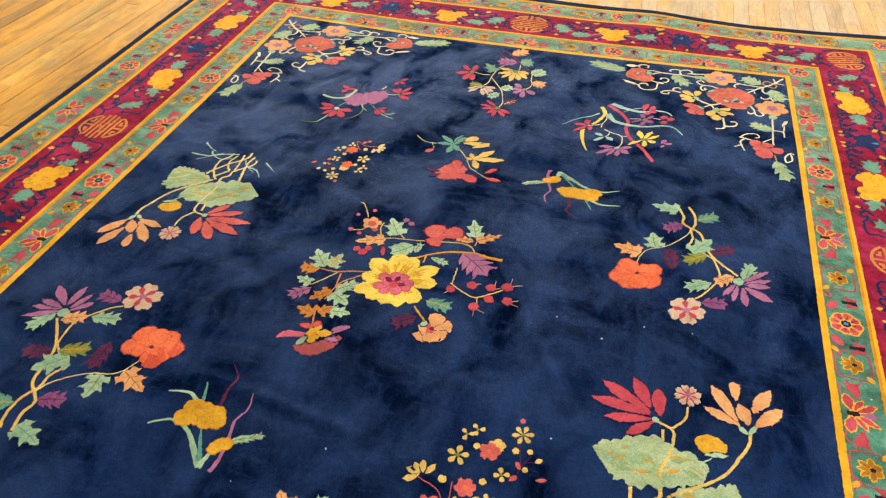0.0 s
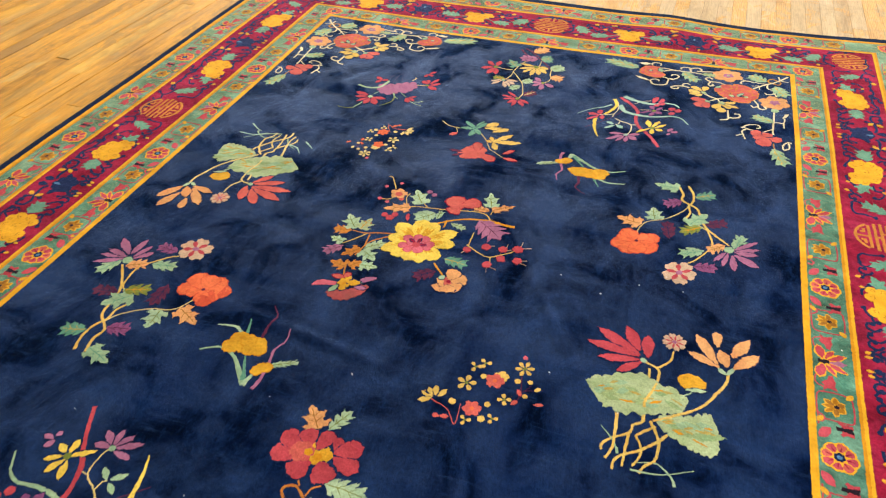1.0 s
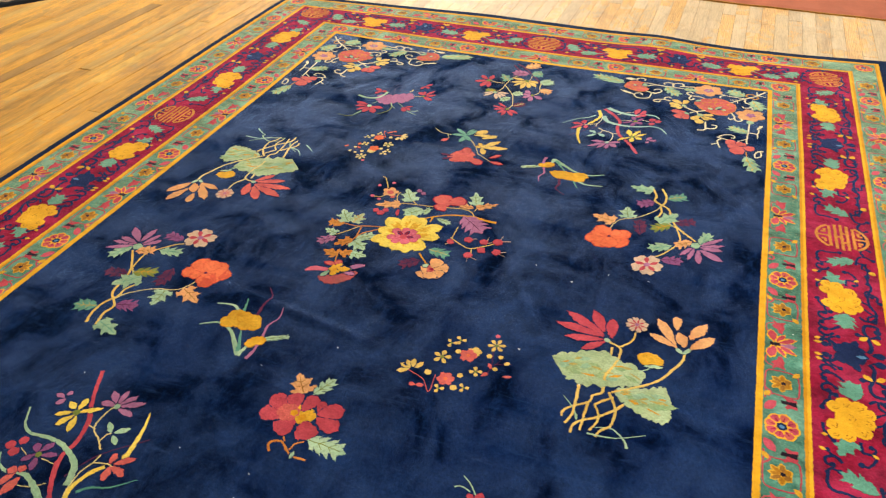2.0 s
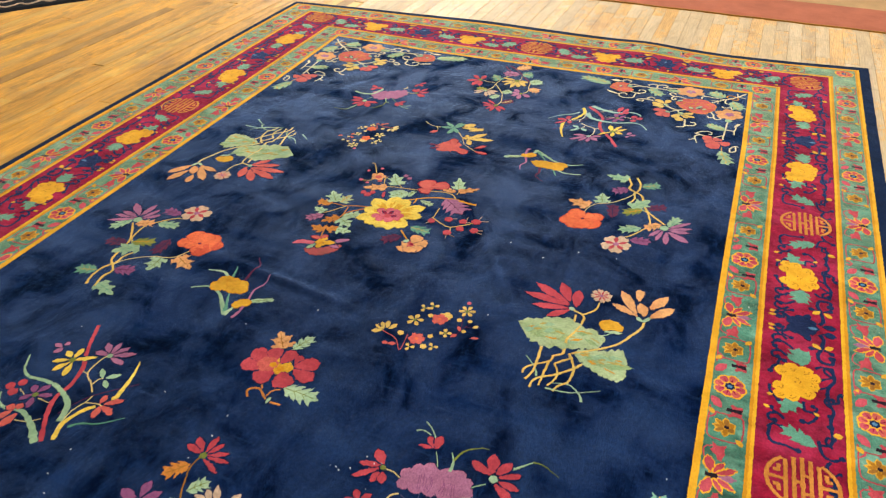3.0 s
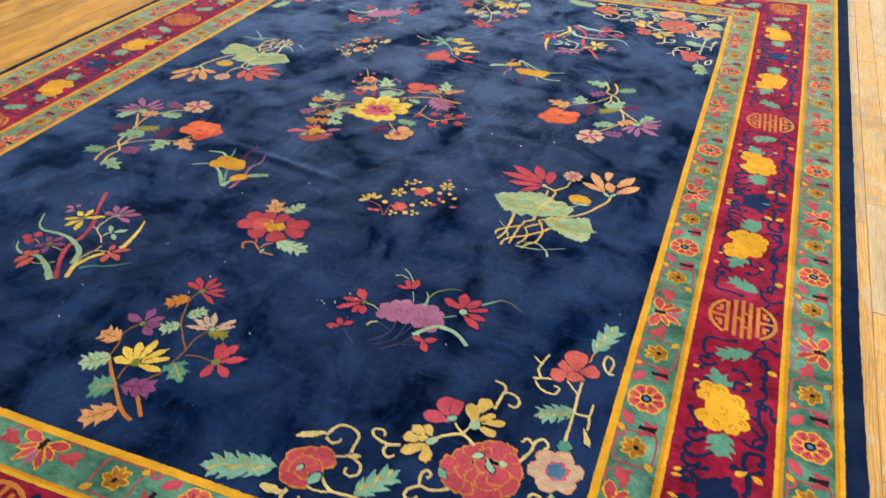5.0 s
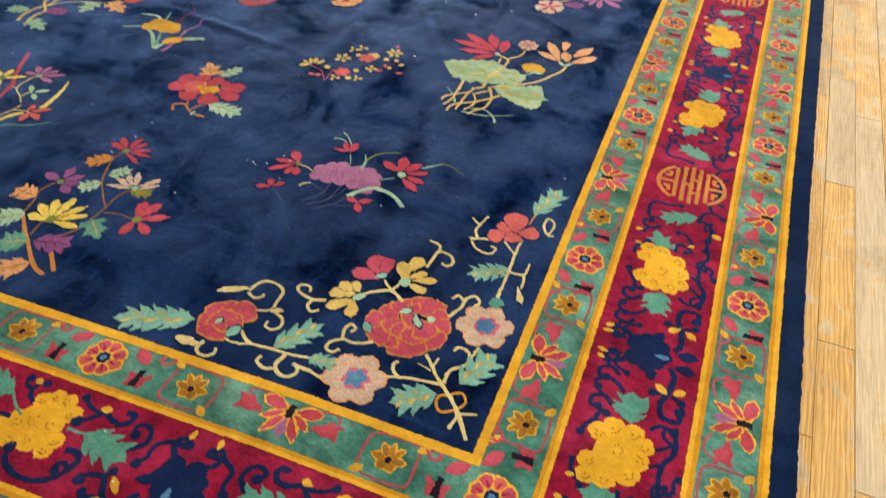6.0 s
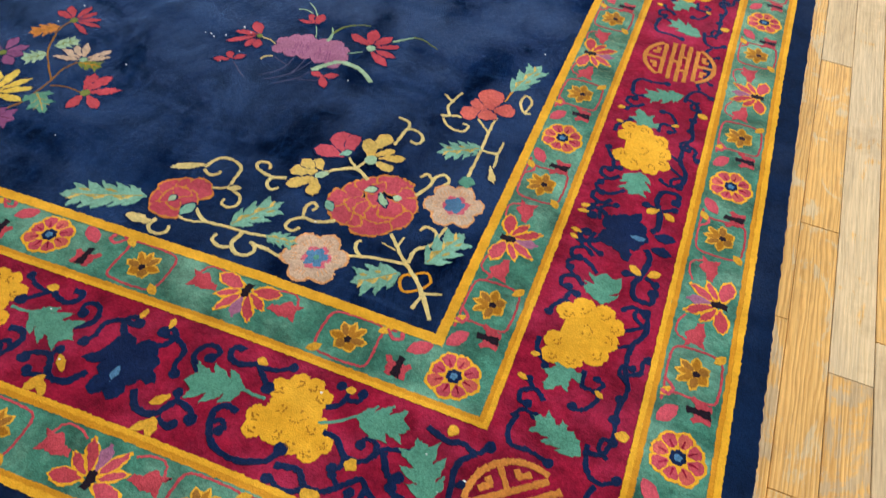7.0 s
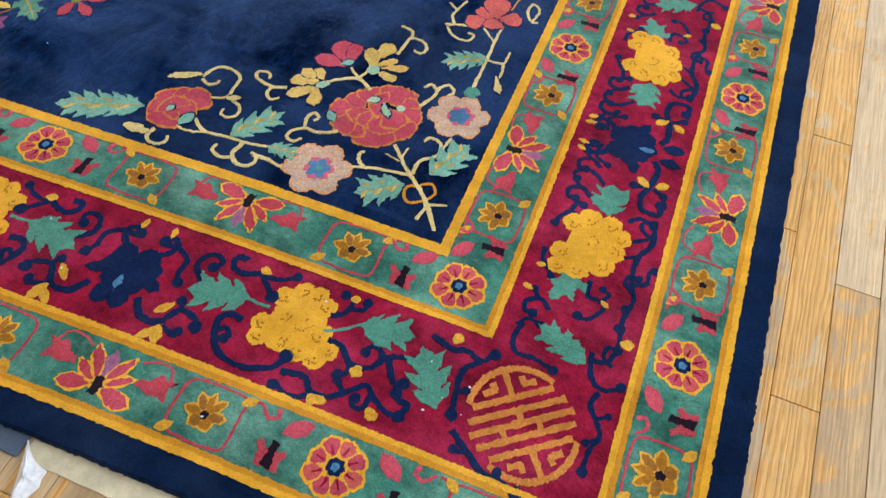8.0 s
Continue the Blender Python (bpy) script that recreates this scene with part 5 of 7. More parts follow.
def centre_spray(fit=None, label="large yellow peony with branches, berries and many leaves"):
    s = Spray("centre_spray", label, fit)
    s.stem("straw", 4, (-0.143, 0.199), (-0.17, 0.246), (-0.183, 0.253))
    s.stem("straw", 4, (-0.163, 0.143), (-0.142, 0.15), (-0.131, 0.171))
    s.blob("peach", 24, 5, 0.35, (-0.128, 0.181))
    s.blob("coral", 11, 5, 0.2, (-0.127, 0.178))
    s.dot("pink", 6, (-0.172, 0.203))
    s.dot("pink", 6, (-0.138, 0.23))
    s.dot("pink", 7, (-0.169, 0.144))
    s.dot("pink", 6, (-0.144, 0.135))
    s.dot("coral", 7, (-0.112, 0.158))
    s.stem("ochre", 14, (0.207, 0.134), (0.177, 0.134), (0.139, 0.14))
    s.stem("ochre", 9, (0.139, 0.14), (0.084, 0.129), (0.049, 0.111), (0.017, 0.088), (0.009, 0.071))
    s.stem("ochre", 7, (0.035, 0.106), (0.035, 0.075))
    s.stem("straw", 5, (0.141, 0.141), (0.126, 0.161), (0.096, 0.167), (0.057, 0.159), (0.019, 0.151), (-0.027, 0.144), (-0.067, 0.138), (-0.116, 0.115))
    s.stem("straw", 4, (-0.034, 0.147), (-0.055, 0.163))
    s.stem("straw", 4, (-0.087, 0.134), (-0.101, 0.168), (-0.099, 0.19))
    s.stem("straw", 4, (0.134, 0.167), (0.137, 0.191))
    s.stem("straw", 4, (0.115, 0.079), (0.117, 0.04), (0.117, 0.022))
    s.stem("straw", 5, (0.113, 0.026), (0.143, 0.008), (0.172, -0.004), (0.192, 0.005), (0.222, 0.029), (0.234, 0.041))
    s.stem("straw", 4, (0.181, -0.001), (0.185, -0.022))
    s.stem("amber", 6, (-0.068, 0.011), (-0.11, 0.001), (-0.145, -0.011), (-0.179, -0.01))
    s.stem("amber", 6, (-0.071, 0.004), (-0.112, -0.031), (-0.125, -0.057), (-0.134, -0.101))
    s.stem("amber", 6, (-0.131, -0.014), (-0.126, -0.062))
    s.stem("straw", 4, (-0.137, -0.008), (-0.168, -0.051), (-0.182, -0.067))
    s.stem("amber", 6, (-0.143, -0.122), (-0.137, -0.151), (-0.129, -0.177))
    s.stem("ochre", 7, (0.059, -0.067), (0.082, -0.092), (0.1, -0.109))
    s.maple("mint", 55, (-0.176, -0.001), (-0.217, 0.052))
    s.maple("lily", 45, (-0.163, -0.001), (-0.153, 0.052))
    s.leaf("amber", 37, (-0.182, -0.011), (-0.229, -0.019))
    s.maple("mint", 34, (-0.182, -0.062), (-0.221, -0.049))
    s.leaf("mauve", 32, (-0.177, -0.076), (-0.215, -0.115))
    s.leaf("mint", 32, (-0.123, -0.069), (-0.079, -0.03))
    s.maple("mint", 50, (-0.124, -0.077), (-0.079, -0.104))
    s.maple("amber", 39, (-0.131, -0.072), (-0.167, -0.11))
    s.maple("amber", 40, (-0.138, -0.147), (-0.182, -0.138))
    s.maple("amber", 40, (-0.13, -0.144), (-0.105, -0.116))
    s.maple("mint", 39, (-0.108, -0.131), (-0.063, -0.127))
    s.pad("pink", 0.12, (-0.185, -0.232, 8), (-0.166, -0.218, 16), (-0.132, -0.211, 12))
    s.pad("mauve", 0.12, (-0.085, -0.194, 10), (-0.07, -0.175, 18), (-0.05, -0.165, 8))
    s.pad("brick", 0.16, (-0.142, -0.239, 14), (-0.116, -0.244, 30), (-0.092, -0.237, 34), (-0.071, -0.212, 26), (-0.058, -0.196, 10))
    s.petal("sage", 18, (-0.126, -0.216), (-0.138, -0.242))
    s.petal("sage", 18, (-0.104, -0.199), (-0.075, -0.19))
    s.petal("mauve", 16, (-0.088, -0.209), (-0.058, -0.207))
    s.blob("yellow", 17, 6, 0.3, (-0.115, -0.202))
    s.petal("yellow", 30, (-0.113, -0.199), (-0.078, -0.194))
    s.petal("yellow", 24, (-0.114, -0.209), (-0.113, -0.231))
    s.petal("yellow", 24, (-0.117, -0.191), (-0.109, -0.175))
    s.petal("coral", 18, (-0.121, -0.186), (-0.153, -0.186))
    s.petal("coral", 18, (-0.126, -0.185), (-0.114, -0.167))
    s.dot("ochre", 6, (-0.115, -0.205))
    s.leaf("maroon", 37, (0.072, -0.096), (0.026, -0.134))
    s.leaf("teal", 37, (0.077, -0.045), (0.139, -0.052))
    s.rpetal("peach", 46, (0.116, -0.118), (0.154, -0.102))
    s.rpetal("peach", 44, (0.112, -0.114), (0.119, -0.074))
    s.rpetal("peach", 46, (0.12, -0.13), (0.147, -0.141))
    s.rpetal("peach", 44, (0.115, -0.132), (0.124, -0.158))
    s.rpetal("peach", 42, (0.107, -0.135), (0.093, -0.16))
    s.rpetal("peach", 40, (0.103, -0.124), (0.089, -0.132))
    s.pad("coral", 0.2, (0.095, -0.134, 8), (0.111, -0.122, 28), (0.13, -0.117, 8))
    s.dot("crimson", 6, (0.114, -0.121))
    s.petal("mint", 18, (0.098, -0.105), (0.09, -0.12))
    s.maple("peach", 42, (-0.075, 0.129), (-0.142, 0.103))
    s.dot("red", 9, (-0.128, 0.078))
    s.dot("red", 11, (-0.111, 0.07))
    s.dot("red", 9, (-0.103, 0.087))
    s.petal("red", 14, (-0.061, 0.068), (-0.071, 0.102))
    s.maple("mint", 55, (-0.051, 0.153), (-0.087, 0.213))
    s.dot("mauve", 8, (-0.05, 0.214))
    s.dot("mauve", 8, (-0.034, 0.204))
    s.leaf("mint", 49, (-0.004, 0.126), (-0.047, 0.082))
    s.rpetal("coral", 64, (0.052, 0.16), (0.018, 0.214))
    s.rpetal("coral", 52, (0.05, 0.177), (0.093, 0.213))
    s.rpetal("coral", 46, (0.045, 0.172), (0.033, 0.139))
    s.maple("mint", 45, (0.129, 0.197), (0.109, 0.262))
    s.maple("peach", 32, (0.134, 0.184), (0.186, 0.223))
    s.leaf("peach", 24, (0.127, 0.181), (0.082, 0.183))
    s.leaf("mint", 20, (0.049, 0.097), (0.092, 0.084))
    s.leaf("mint", 17, (0.007, 0.104), (0.009, 0.142))
    s.leaf("mauve", 66, (0.115, 0.131), (0.188, 0.071), 4)
    s.bloom("lemon", "yellow", (-0.004, 0.0), (-0.082, 0.054, 46), (0.076, 0.066, 40), (-0.024, 0.090, 48), (0.014, 0.088, 44), (0.086, 0.014, 40), (-0.086, -0.006, 38),
            (-0.084, -0.060, 38), (-0.050, -0.074, 40), (-0.012, -0.082, 40), (0.024, -0.080, 38), (0.062, -0.056, 46))
    s.cloud("pink", "rose", (-0.037, -0.028, 13), (-0.034, 0.003, 14), (-0.010, 0.014, 13), (0.008, 0.011, 15), (0.026, -0.004, 13), (0.024, -0.020, 12), (-0.020, -0.040, 12),
            (-0.018, -0.010, 16), (0.004, -0.032, 16), (0.002, -0.010, 14), rim=True)
    s.petal("crimson", 9, (-0.006, -0.012), (-0.029, 0.001))
    s.petal("crimson", 9, (-0.005, -0.011), (-0.001, 0.011))
    s.petal("crimson", 9, (-0.004, -0.014), (0.02, -0.01))
    s.dot("red", 11, (-0.006, -0.017))
    s.dot("red", 12, (0.161, 0.032))
    s.dot("red", 12, (0.203, 0.035))
    s.dot("red", 14, (0.238, 0.047))
    s.dot("red", 12, (0.181, -0.033))
    s.dot("red", 12, (0.207, -0.001))
    s.dot("red", 13, (0.247, 0.003))
    s.dot("red", 11, (0.119, 0.007))
    s.stem("blush", 1.3, (0.167, 0.037), (0.181, 0.042))
    s.stem("blush", 1.3, (0.209, 0.039), (0.21, 0.061))
    s.stem("blush", 1.3, (0.213, 0.033), (0.224, 0.04))
    s.stem("blush", 1.3, (0.242, 0.054), (0.244, 0.078))
    s.stem("blush", 1.3, (0.247, 0.053), (0.269, 0.061))
    s.stem("blush", 1.3, (0.187, -0.038), (0.207, -0.045))
    s.stem("blush", 1.3, (0.183, -0.044), (0.186, -0.06))
    s.stem("blush", 1.3, (0.254, 0.003), (0.27, 0.011))
    s.stem("blush", 1.3, (0.255, -0.004), (0.272, -0.008))
    s.stem("blush", 1.3, (0.115, -0.002), (0.109, -0.009))
    return s.done()


def corner_spray(fit=None, label="corner garland of red peonies, blue-hearted flowers and cream scrolls"):
    s = Spray("corner_spray", label, fit)
    s.stem("cream", 10, (0.88, -1.279), (0.857, -1.246), (0.836, -1.222), (0.807, -1.197), (0.773, -1.161))
    s.stem("cream", 8, (0.851, -1.272), (0.855, -1.247))
    s.stem("cream", 7, (0.856, -1.242), (0.881, -1.234))
    s.stem("cream", 5, (0.791, -1.183), (0.793, -1.16))
    s.stem("cream", 4, (0.791, -1.187), (0.768, -1.182))
    s.stem("ochre", 7, (0.834, -1.218), (0.82, -1.224), (0.82, -1.24), (0.831, -1.249), (0.843, -1.243), (0.853, -1.233), (0.858, -1.22), (0.849, -1.208), (0.838, -1.212), (0.834, -1.218))
    s.stem("cream", 8, (0.815, -1.205), (0.792, -1.208), (0.76, -1.214), (0.733, -1.224))
    s.stem("cream", 8, (0.753, -1.217), (0.739, -1.208), (0.735, -1.195), (0.74, -1.19))
    s.stem("cream", 8, (0.817, -1.202), (0.817, -1.175), (0.833, -1.16), (0.838, -1.14), (0.842, -1.117))
    s.stem("cream", 8, (0.837, -1.145), (0.83, -1.132), (0.815, -1.128), (0.809, -1.139))
    s.stem("cream", 8, (0.835, -1.007), (0.833, -0.943), (0.83, -0.884), (0.831, -0.852))
    s.stem("cream", 6, (0.803, -0.869), (0.832, -0.896))
    s.stem("cream", 7, (0.832, -0.94), (0.858, -0.937), (0.861, -0.922), (0.861, -0.907))
    s.stem("cream", 7, (0.86, -0.937), (0.864, -0.96), (0.863, -0.98))
    s.petal("cream", 15, (0.858, -0.969), (0.876, -1.005))
    s.leaf("aqua", 40, (0.832, -0.935), (0.77, -0.973), 4)
    s.rpetal("coral", 40, (0.811, -0.844), (0.77, -0.869))
    s.rpetal("coral", 36, (0.807, -0.846), (0.781, -0.82))
    s.rpetal("coral", 54, (0.814, -0.838), (0.799, -0.784))
    s.rpetal("coral", 40, (0.82, -0.837), (0.854, -0.824))
    s.rpetal("coral", 40, (0.809, -0.84), (0.818, -0.866))
    s.leaf("aqua", 42, (0.831, -0.776), (0.86, -0.681))
    s.stem("ochre", 4, (0.83, -0.806), (0.834, -0.772))
    s.stem("cream", 7, (0.867, -0.82), (0.856, -0.799), (0.858, -0.776), (0.872, -0.785), (0.873, -0.807), (0.87, -0.822), (0.88, -0.819))
    s.stem("cream", 7, (0.777, -0.874), (0.75, -0.885), (0.757, -0.901), (0.775, -0.911), (0.791, -0.908), (0.795, -0.893), (0.784, -0.89))
    s.stem("cream", 7, (0.758, -0.881), (0.746, -0.863), (0.747, -0.846), (0.755, -0.815))
    s.stem("cream", 7, (0.75, -0.846), (0.729, -0.831))
    s.petal("cream", 10, (0.757, -0.883), (0.741, -0.886))
    s.dot("teal", 13, (0.837, -1.017))
    s.blob("blush", 47, 6, 0.32, (0.836, -1.072))
    s.blob("pink", 21, 6, 0.3, (0.839, -1.071))
    s.blob("sky", 17, 5, 0.4, (0.837, -1.072))
    s.dot("teal", 5, (0.837, -1.072))
    s.blob("blush", 49, 6, 0.32, (0.693, -1.244))
    s.blob("pink", 22, 6, 0.3, (0.696, -1.243))
    s.blob("sky", 18, 5, 0.4, (0.695, -1.243))
    s.dot("teal", 5, (0.695, -1.243))
    s.rimmed("rose", "amber", 46, (0.703, -1.111), (0.668, -1.098))
    s.rimmed("rose", "amber", 54, (0.717, -1.101), (0.696, -1.067))
    s.rimmed("rose", "amber", 62, (0.739, -1.091), (0.737, -1.048))
    s.rimmed("rose", "amber", 44, (0.751, -1.095), (0.778, -1.075))
    s.rimmed("rose", "amber", 50, (0.752, -1.107), (0.791, -1.105))
    s.rimmed("rose", "amber", 50, (0.749, -1.121), (0.789, -1.14))
    s.rimmed("rose", "amber", 66, (0.728, -1.134), (0.749, -1.179))
    s.rimmed("rose", "amber", 48, (0.706, -1.14), (0.702, -1.174))
    s.rimmed("rose", "amber", 50, (0.694, -1.128), (0.655, -1.135))
    s.rimmed("rose", "amber", 44, (0.701, -1.135), (0.682, -1.171))
    s.rimmed("rose", "amber", 46, (0.713, -1.112), (0.698, -1.146))
    s.rimmed("rose", "amber", 44, (0.722, -1.108), (0.722, -1.151))
    s.rimmed("rose", "amber", 46, (0.732, -1.106), (0.748, -1.153))
    s.rimmed("rose", "amber", 44, (0.737, -1.101), (0.766, -1.133))
    s.rimmed("rose", "amber", 42, (0.73, -1.097), (0.71, -1.113))
    s.rimmed("rose", "amber", 38, (0.728, -1.092), (0.707, -1.08))
    s.petal("mint", 16, (0.701, -1.098), (0.718, -1.086))
    s.petal("sage", 14, (0.724, -1.092), (0.745, -1.118))
    s.dot("mint", 7, (0.753, -1.093))
    s.petal("aqua", 16, (0.676, -1.156), (0.659, -1.139))
    s.rimmed("rose", "amber", 52, (0.457, -1.226), (0.415, -1.227))
    s.rimmed("rose", "amber", 54, (0.453, -1.228), (0.453, -1.265))
    s.rimmed("rose", "amber", 46, (0.448, -1.225), (0.427, -1.191))
    s.rimmed("rose", "amber", 44, (0.456, -1.219), (0.458, -1.178))
    s.rimmed("rose", "amber", 50, (0.459, -1.22), (0.487, -1.177))
    s.rimmed("rose", "amber", 42, (0.46, -1.228), (0.486, -1.211))
    s.rimmed("rose", "amber", 38, (0.459, -1.223), (0.45, -1.242))
    s.rimmed("rose", "amber", 36, (0.454, -1.225), (0.431, -1.223))
    s.rimmed("rose", "amber", 36, (0.454, -1.222), (0.456, -1.199))
    s.petal("aqua", 22, (0.477, -1.25), (0.486, -1.221))
    s.petal("mint", 14, (0.448, -1.233), (0.452, -1.219))
    s.leaf("aqua", 50, (0.413, -1.237), (0.294, -1.284), 5)
    s.petal("cream", 16, (0.457, -1.145), (0.406, -1.173))
    s.stem("cream", 8, (0.459, -1.155), (0.473, -1.162), (0.483, -1.155), (0.483, -1.148))
    s.stem("cream", 8, (0.456, -1.151), (0.462, -1.131), (0.475, -1.12), (0.496, -1.122), (0.509, -1.133), (0.511, -1.158), (0.511, -1.174), (0.49, -1.185))
    s.petal("cream", 14, (0.51, -1.176), (0.532, -1.168))
    s.stem("cream", 7, (0.522, -1.177), (0.537, -1.183), (0.543, -1.198), (0.535, -1.209), (0.521, -1.207), (0.519, -1.197))
    s.petal("cream", 22, (0.449, -1.278), (0.406, -1.279))
    s.stem("cream", 8, (0.452, -1.269), (0.449, -1.284), (0.459, -1.293), (0.472, -1.292), (0.479, -1.283), (0.476, -1.274))
    s.stem("cream", 8, (0.489, -1.227), (0.515, -1.245), (0.551, -1.243), (0.587, -1.241), (0.617, -1.236))
    s.stem("cream", 6, (0.477, -1.251), (0.493, -1.255), (0.521, -1.247))
    s.leaf("aqua", 42, (0.553, -1.239), (0.602, -1.168))
    s.leaf("aqua", 26, (0.612, -1.236), (0.66, -1.232))
    s.stem("cream", 9, (0.578, -1.245), (0.574, -1.266), (0.586, -1.279), (0.601, -1.28), (0.61, -1.27), (0.606, -1.258), (0.597, -1.255))
    s.stem("cream", 9, (0.602, -1.258), (0.62, -1.257), (0.633, -1.259), (0.648, -1.262))
    s.stem("cream", 8, (0.577, -1.273), (0.561, -1.279), (0.545, -1.271), (0.547, -1.26))
    s.stem("cream", 9, (0.696, -1.075), (0.672, -1.061), (0.653, -1.067), (0.628, -1.087))
    s.stem("cream", 7, (0.669, -1.06), (0.649, -1.042))
    s.stem("cream", 7, (0.669, -1.06), (0.676, -1.037))
    s.rpetal("rose", 34, (0.645, -1.037), (0.589, -1.045))
    s.rpetal("rose", 44, (0.64, -1.036), (0.609, -0.993))
    s.rpetal("rose", 30, (0.641, -1.033), (0.637, -0.988))
    s.petal("aqua", 16, (0.632, -1.043), (0.648, -1.027))
    s.rpetal("straw", 28, (0.618, -1.089), (0.577, -1.104))
    s.petal("straw", 24, (0.612, -1.086), (0.582, -1.076))
    s.rpetal("straw", 22, (0.623, -1.084), (0.603, -1.065))
    s.rpetal("straw", 26, (0.624, -1.102), (0.586, -1.135))
    s.rpetal("straw", 26, (0.623, -1.104), (0.633, -1.141))
    s.petal("mint", 18, (0.635, -1.085), (0.619, -1.102))
    s.stem("cream", 8, (0.581, -1.121), (0.561, -1.128), (0.539, -1.124), (0.526, -1.115), (0.53, -1.105), (0.544, -1.105), (0.548, -1.115))
    s.stem("cream", 8, (0.562, -1.127), (0.559, -1.142), (0.571, -1.152), (0.581, -1.144))
    s.rpetal("straw", 30, (0.683, -1.031), (0.658, -0.99))
    s.rpetal("straw", 34, (0.68, -1.004), (0.685, -0.966))
    s.rpetal("straw", 20, (0.683, -1.02), (0.71, -0.999))
    s.rpetal("straw", 20, (0.69, -1.025), (0.731, -1.009))
    s.rpetal("straw", 22, (0.689, -1.036), (0.724, -1.041))
    s.dot("mint", 11, (0.682, -1.033))
    s.stem("cream", 8, (0.701, -0.986), (0.703, -0.961), (0.706, -0.941), (0.726, -0.941), (0.738, -0.954), (0.734, -0.968), (0.721, -0.967))
    s.stem("cream", 8, (0.707, -0.944), (0.701, -0.925), (0.681, -0.92))
    s.stem("cream", 8, (0.688, -1.171), (0.666, -1.183), (0.643, -1.184), (0.628, -1.197), (0.628, -1.209), (0.64, -1.213), (0.648, -1.203))
    s.stem("cream", 8, (0.643, -1.183), (0.637, -1.164), (0.642, -1.151), (0.652, -1.157), (0.648, -1.166))
    s.stem("cream", 8, (0.776, -1.076), (0.787, -1.051), (0.79, -1.027), (0.801, -1.017), (0.812, -1.027), (0.807, -1.038))
    s.stem("cream", 8, (0.787, -1.034), (0.775, -1.026), (0.768, -1.037))
    s.leaf("aqua", 48, (0.839, -1.194), (0.871, -1.118))
    s.leaf("aqua", 50, (0.813, -1.223), (0.758, -1.264))
    return s.done()


def vine_half(s):
    """Half a length of the main border, from a medallion to the dark flower between two medallions."""
    s.leaf("teal", 36, (0.098, 0.031), (0.128, -0.037))
    s.stem("ink", 7, (0.115, 0.034), (0.094, 0.037), (0.078, 0.045), (0.074, 0.06), (0.084, 0.076))
    s.stem("ink", 7, (0.105, 0.037), (0.112, 0.055), (0.139, 0.06), (0.166, 0.057), (0.189, 0.057))
    s.stem("ink", 7, (0.122, -0.055), (0.098, -0.059), (0.081, -0.05), (0.081, -0.028), (0.075, -0.003))
    s.stem("ink", 6, (0.116, -0.061), (0.13, -0.051), (0.127, -0.035))
    s.stem("ink", 7, (0.069, 0.055), (0.052, 0.048), (0.035, 0.059), (0.017, 0.068), (0, 0.061), (-0.028, 0.06))
    s.stem("ink", 5, (0.036, 0.059), (0.044, 0.071))
    s.stem("ink", 5, (0.014, 0.067), (0.005, 0.055))
    s.stem("ink", 8, (0.331, 0.063), (0.3, 0.067), (0.27, 0.054), (0.233, 0.054), (0.205, 0.063), (0.18, 0.058), (0.159, 0.057))
    s.stem("ink", 7, (0.227, 0.057), (0.236, 0.073), (0.253, 0.073), (0.259, 0.079))
    s.stem("ink", 7, (0.324, 0.029), (0.335, 0.043), (0.328, 0.062))
    s.stem("ink", 6, (0.274, 0.055), (0.259, 0.03))
    s.stem("ink", 6, (0.288, 0.035), (0.309, 0.064))
    s.stem("ink", 7, (0.213, 0.006), (0.19, 0.008), (0.188, 0.023), (0.178, 0.031), (0.157, 0.017), (0.157, 0.004))
    s.stem("ink", 6, (0.189, 0.026), (0.201, 0.033), (0.206, 0.024))
    s.stem("ink", 7, (0.241, -0.062), (0.221, -0.06), (0.216, -0.049), (0.217, -0.036))
    s.stem("ink", 6, (0.215, -0.055), (0.2, -0.043))
    s.stem("ink", 7, (0.302, -0.031), (0.31, -0.047), (0.297, -0.058), (0.284, -0.062))
    s.stem("ink", 7, (0.313, -0.048), (0.329, -0.042), (0.327, -0.034))
    s.stem("ink", 7, (0.373, -0.016), (0.388, -0.033), (0.391, -0.047), (0.38, -0.061), (0.37, -0.055))
    s.leaf("teal", 46, (0.323, 0.001), (0.38, -0.007))
    s.petal("teal", 24, (0.339, -0.004), (0.346, -0.029))
    s.petal("teal", 22, (0.34, -0.003), (0.362, 0.014))
    s.maple("teal", 50, (0.214, -0.012), (0.166, -0.035))
    s.cloud("gold", "bronze", (0.294, -0.038, 16), (0.307, -0.019, 18), (0.306, 0.009, 17), (0.292, 0.025, 16), (0.269, -0.012, 25), (0.266, 0.020, 18), (0.241, 0.011, 19),
            (0.243, -0.042, 15), (0.220, -0.040, 14), (0.223, -0.017, 17))
    s.petal("yellow", 18, (0.393, 0.042), (0.407, 0.023))
    s.petal("yellow", 18, (0.397, 0.049), (0.409, 0.068))
    s.stem("ink", 9, (0.445, 0.039), (0.428, 0.047), (0.394, 0.042), (0.374, 0.035), (0.354, 0.039), (0.349, 0.052), (0.352, 0.065), (0.369, 0.064))
    s.stem("ink", 7, (0.394, 0.042), (0.39, 0.021))
    s.stem("ink", 7, (0.394, 0.048), (0.385, 0.064))
    s.petal("ink", 24, (0.476, 0.045), (0.478, 0.076))
    s.petal("yellow", 20, (0.139, 0.061), (0.143, 0.079))
    s.petal("yellow", 11, (0.213, -0.053), (0.211, -0.066))
    s.petal("yellow", 11, (0.189, 0.025), (0.182, 0.037))
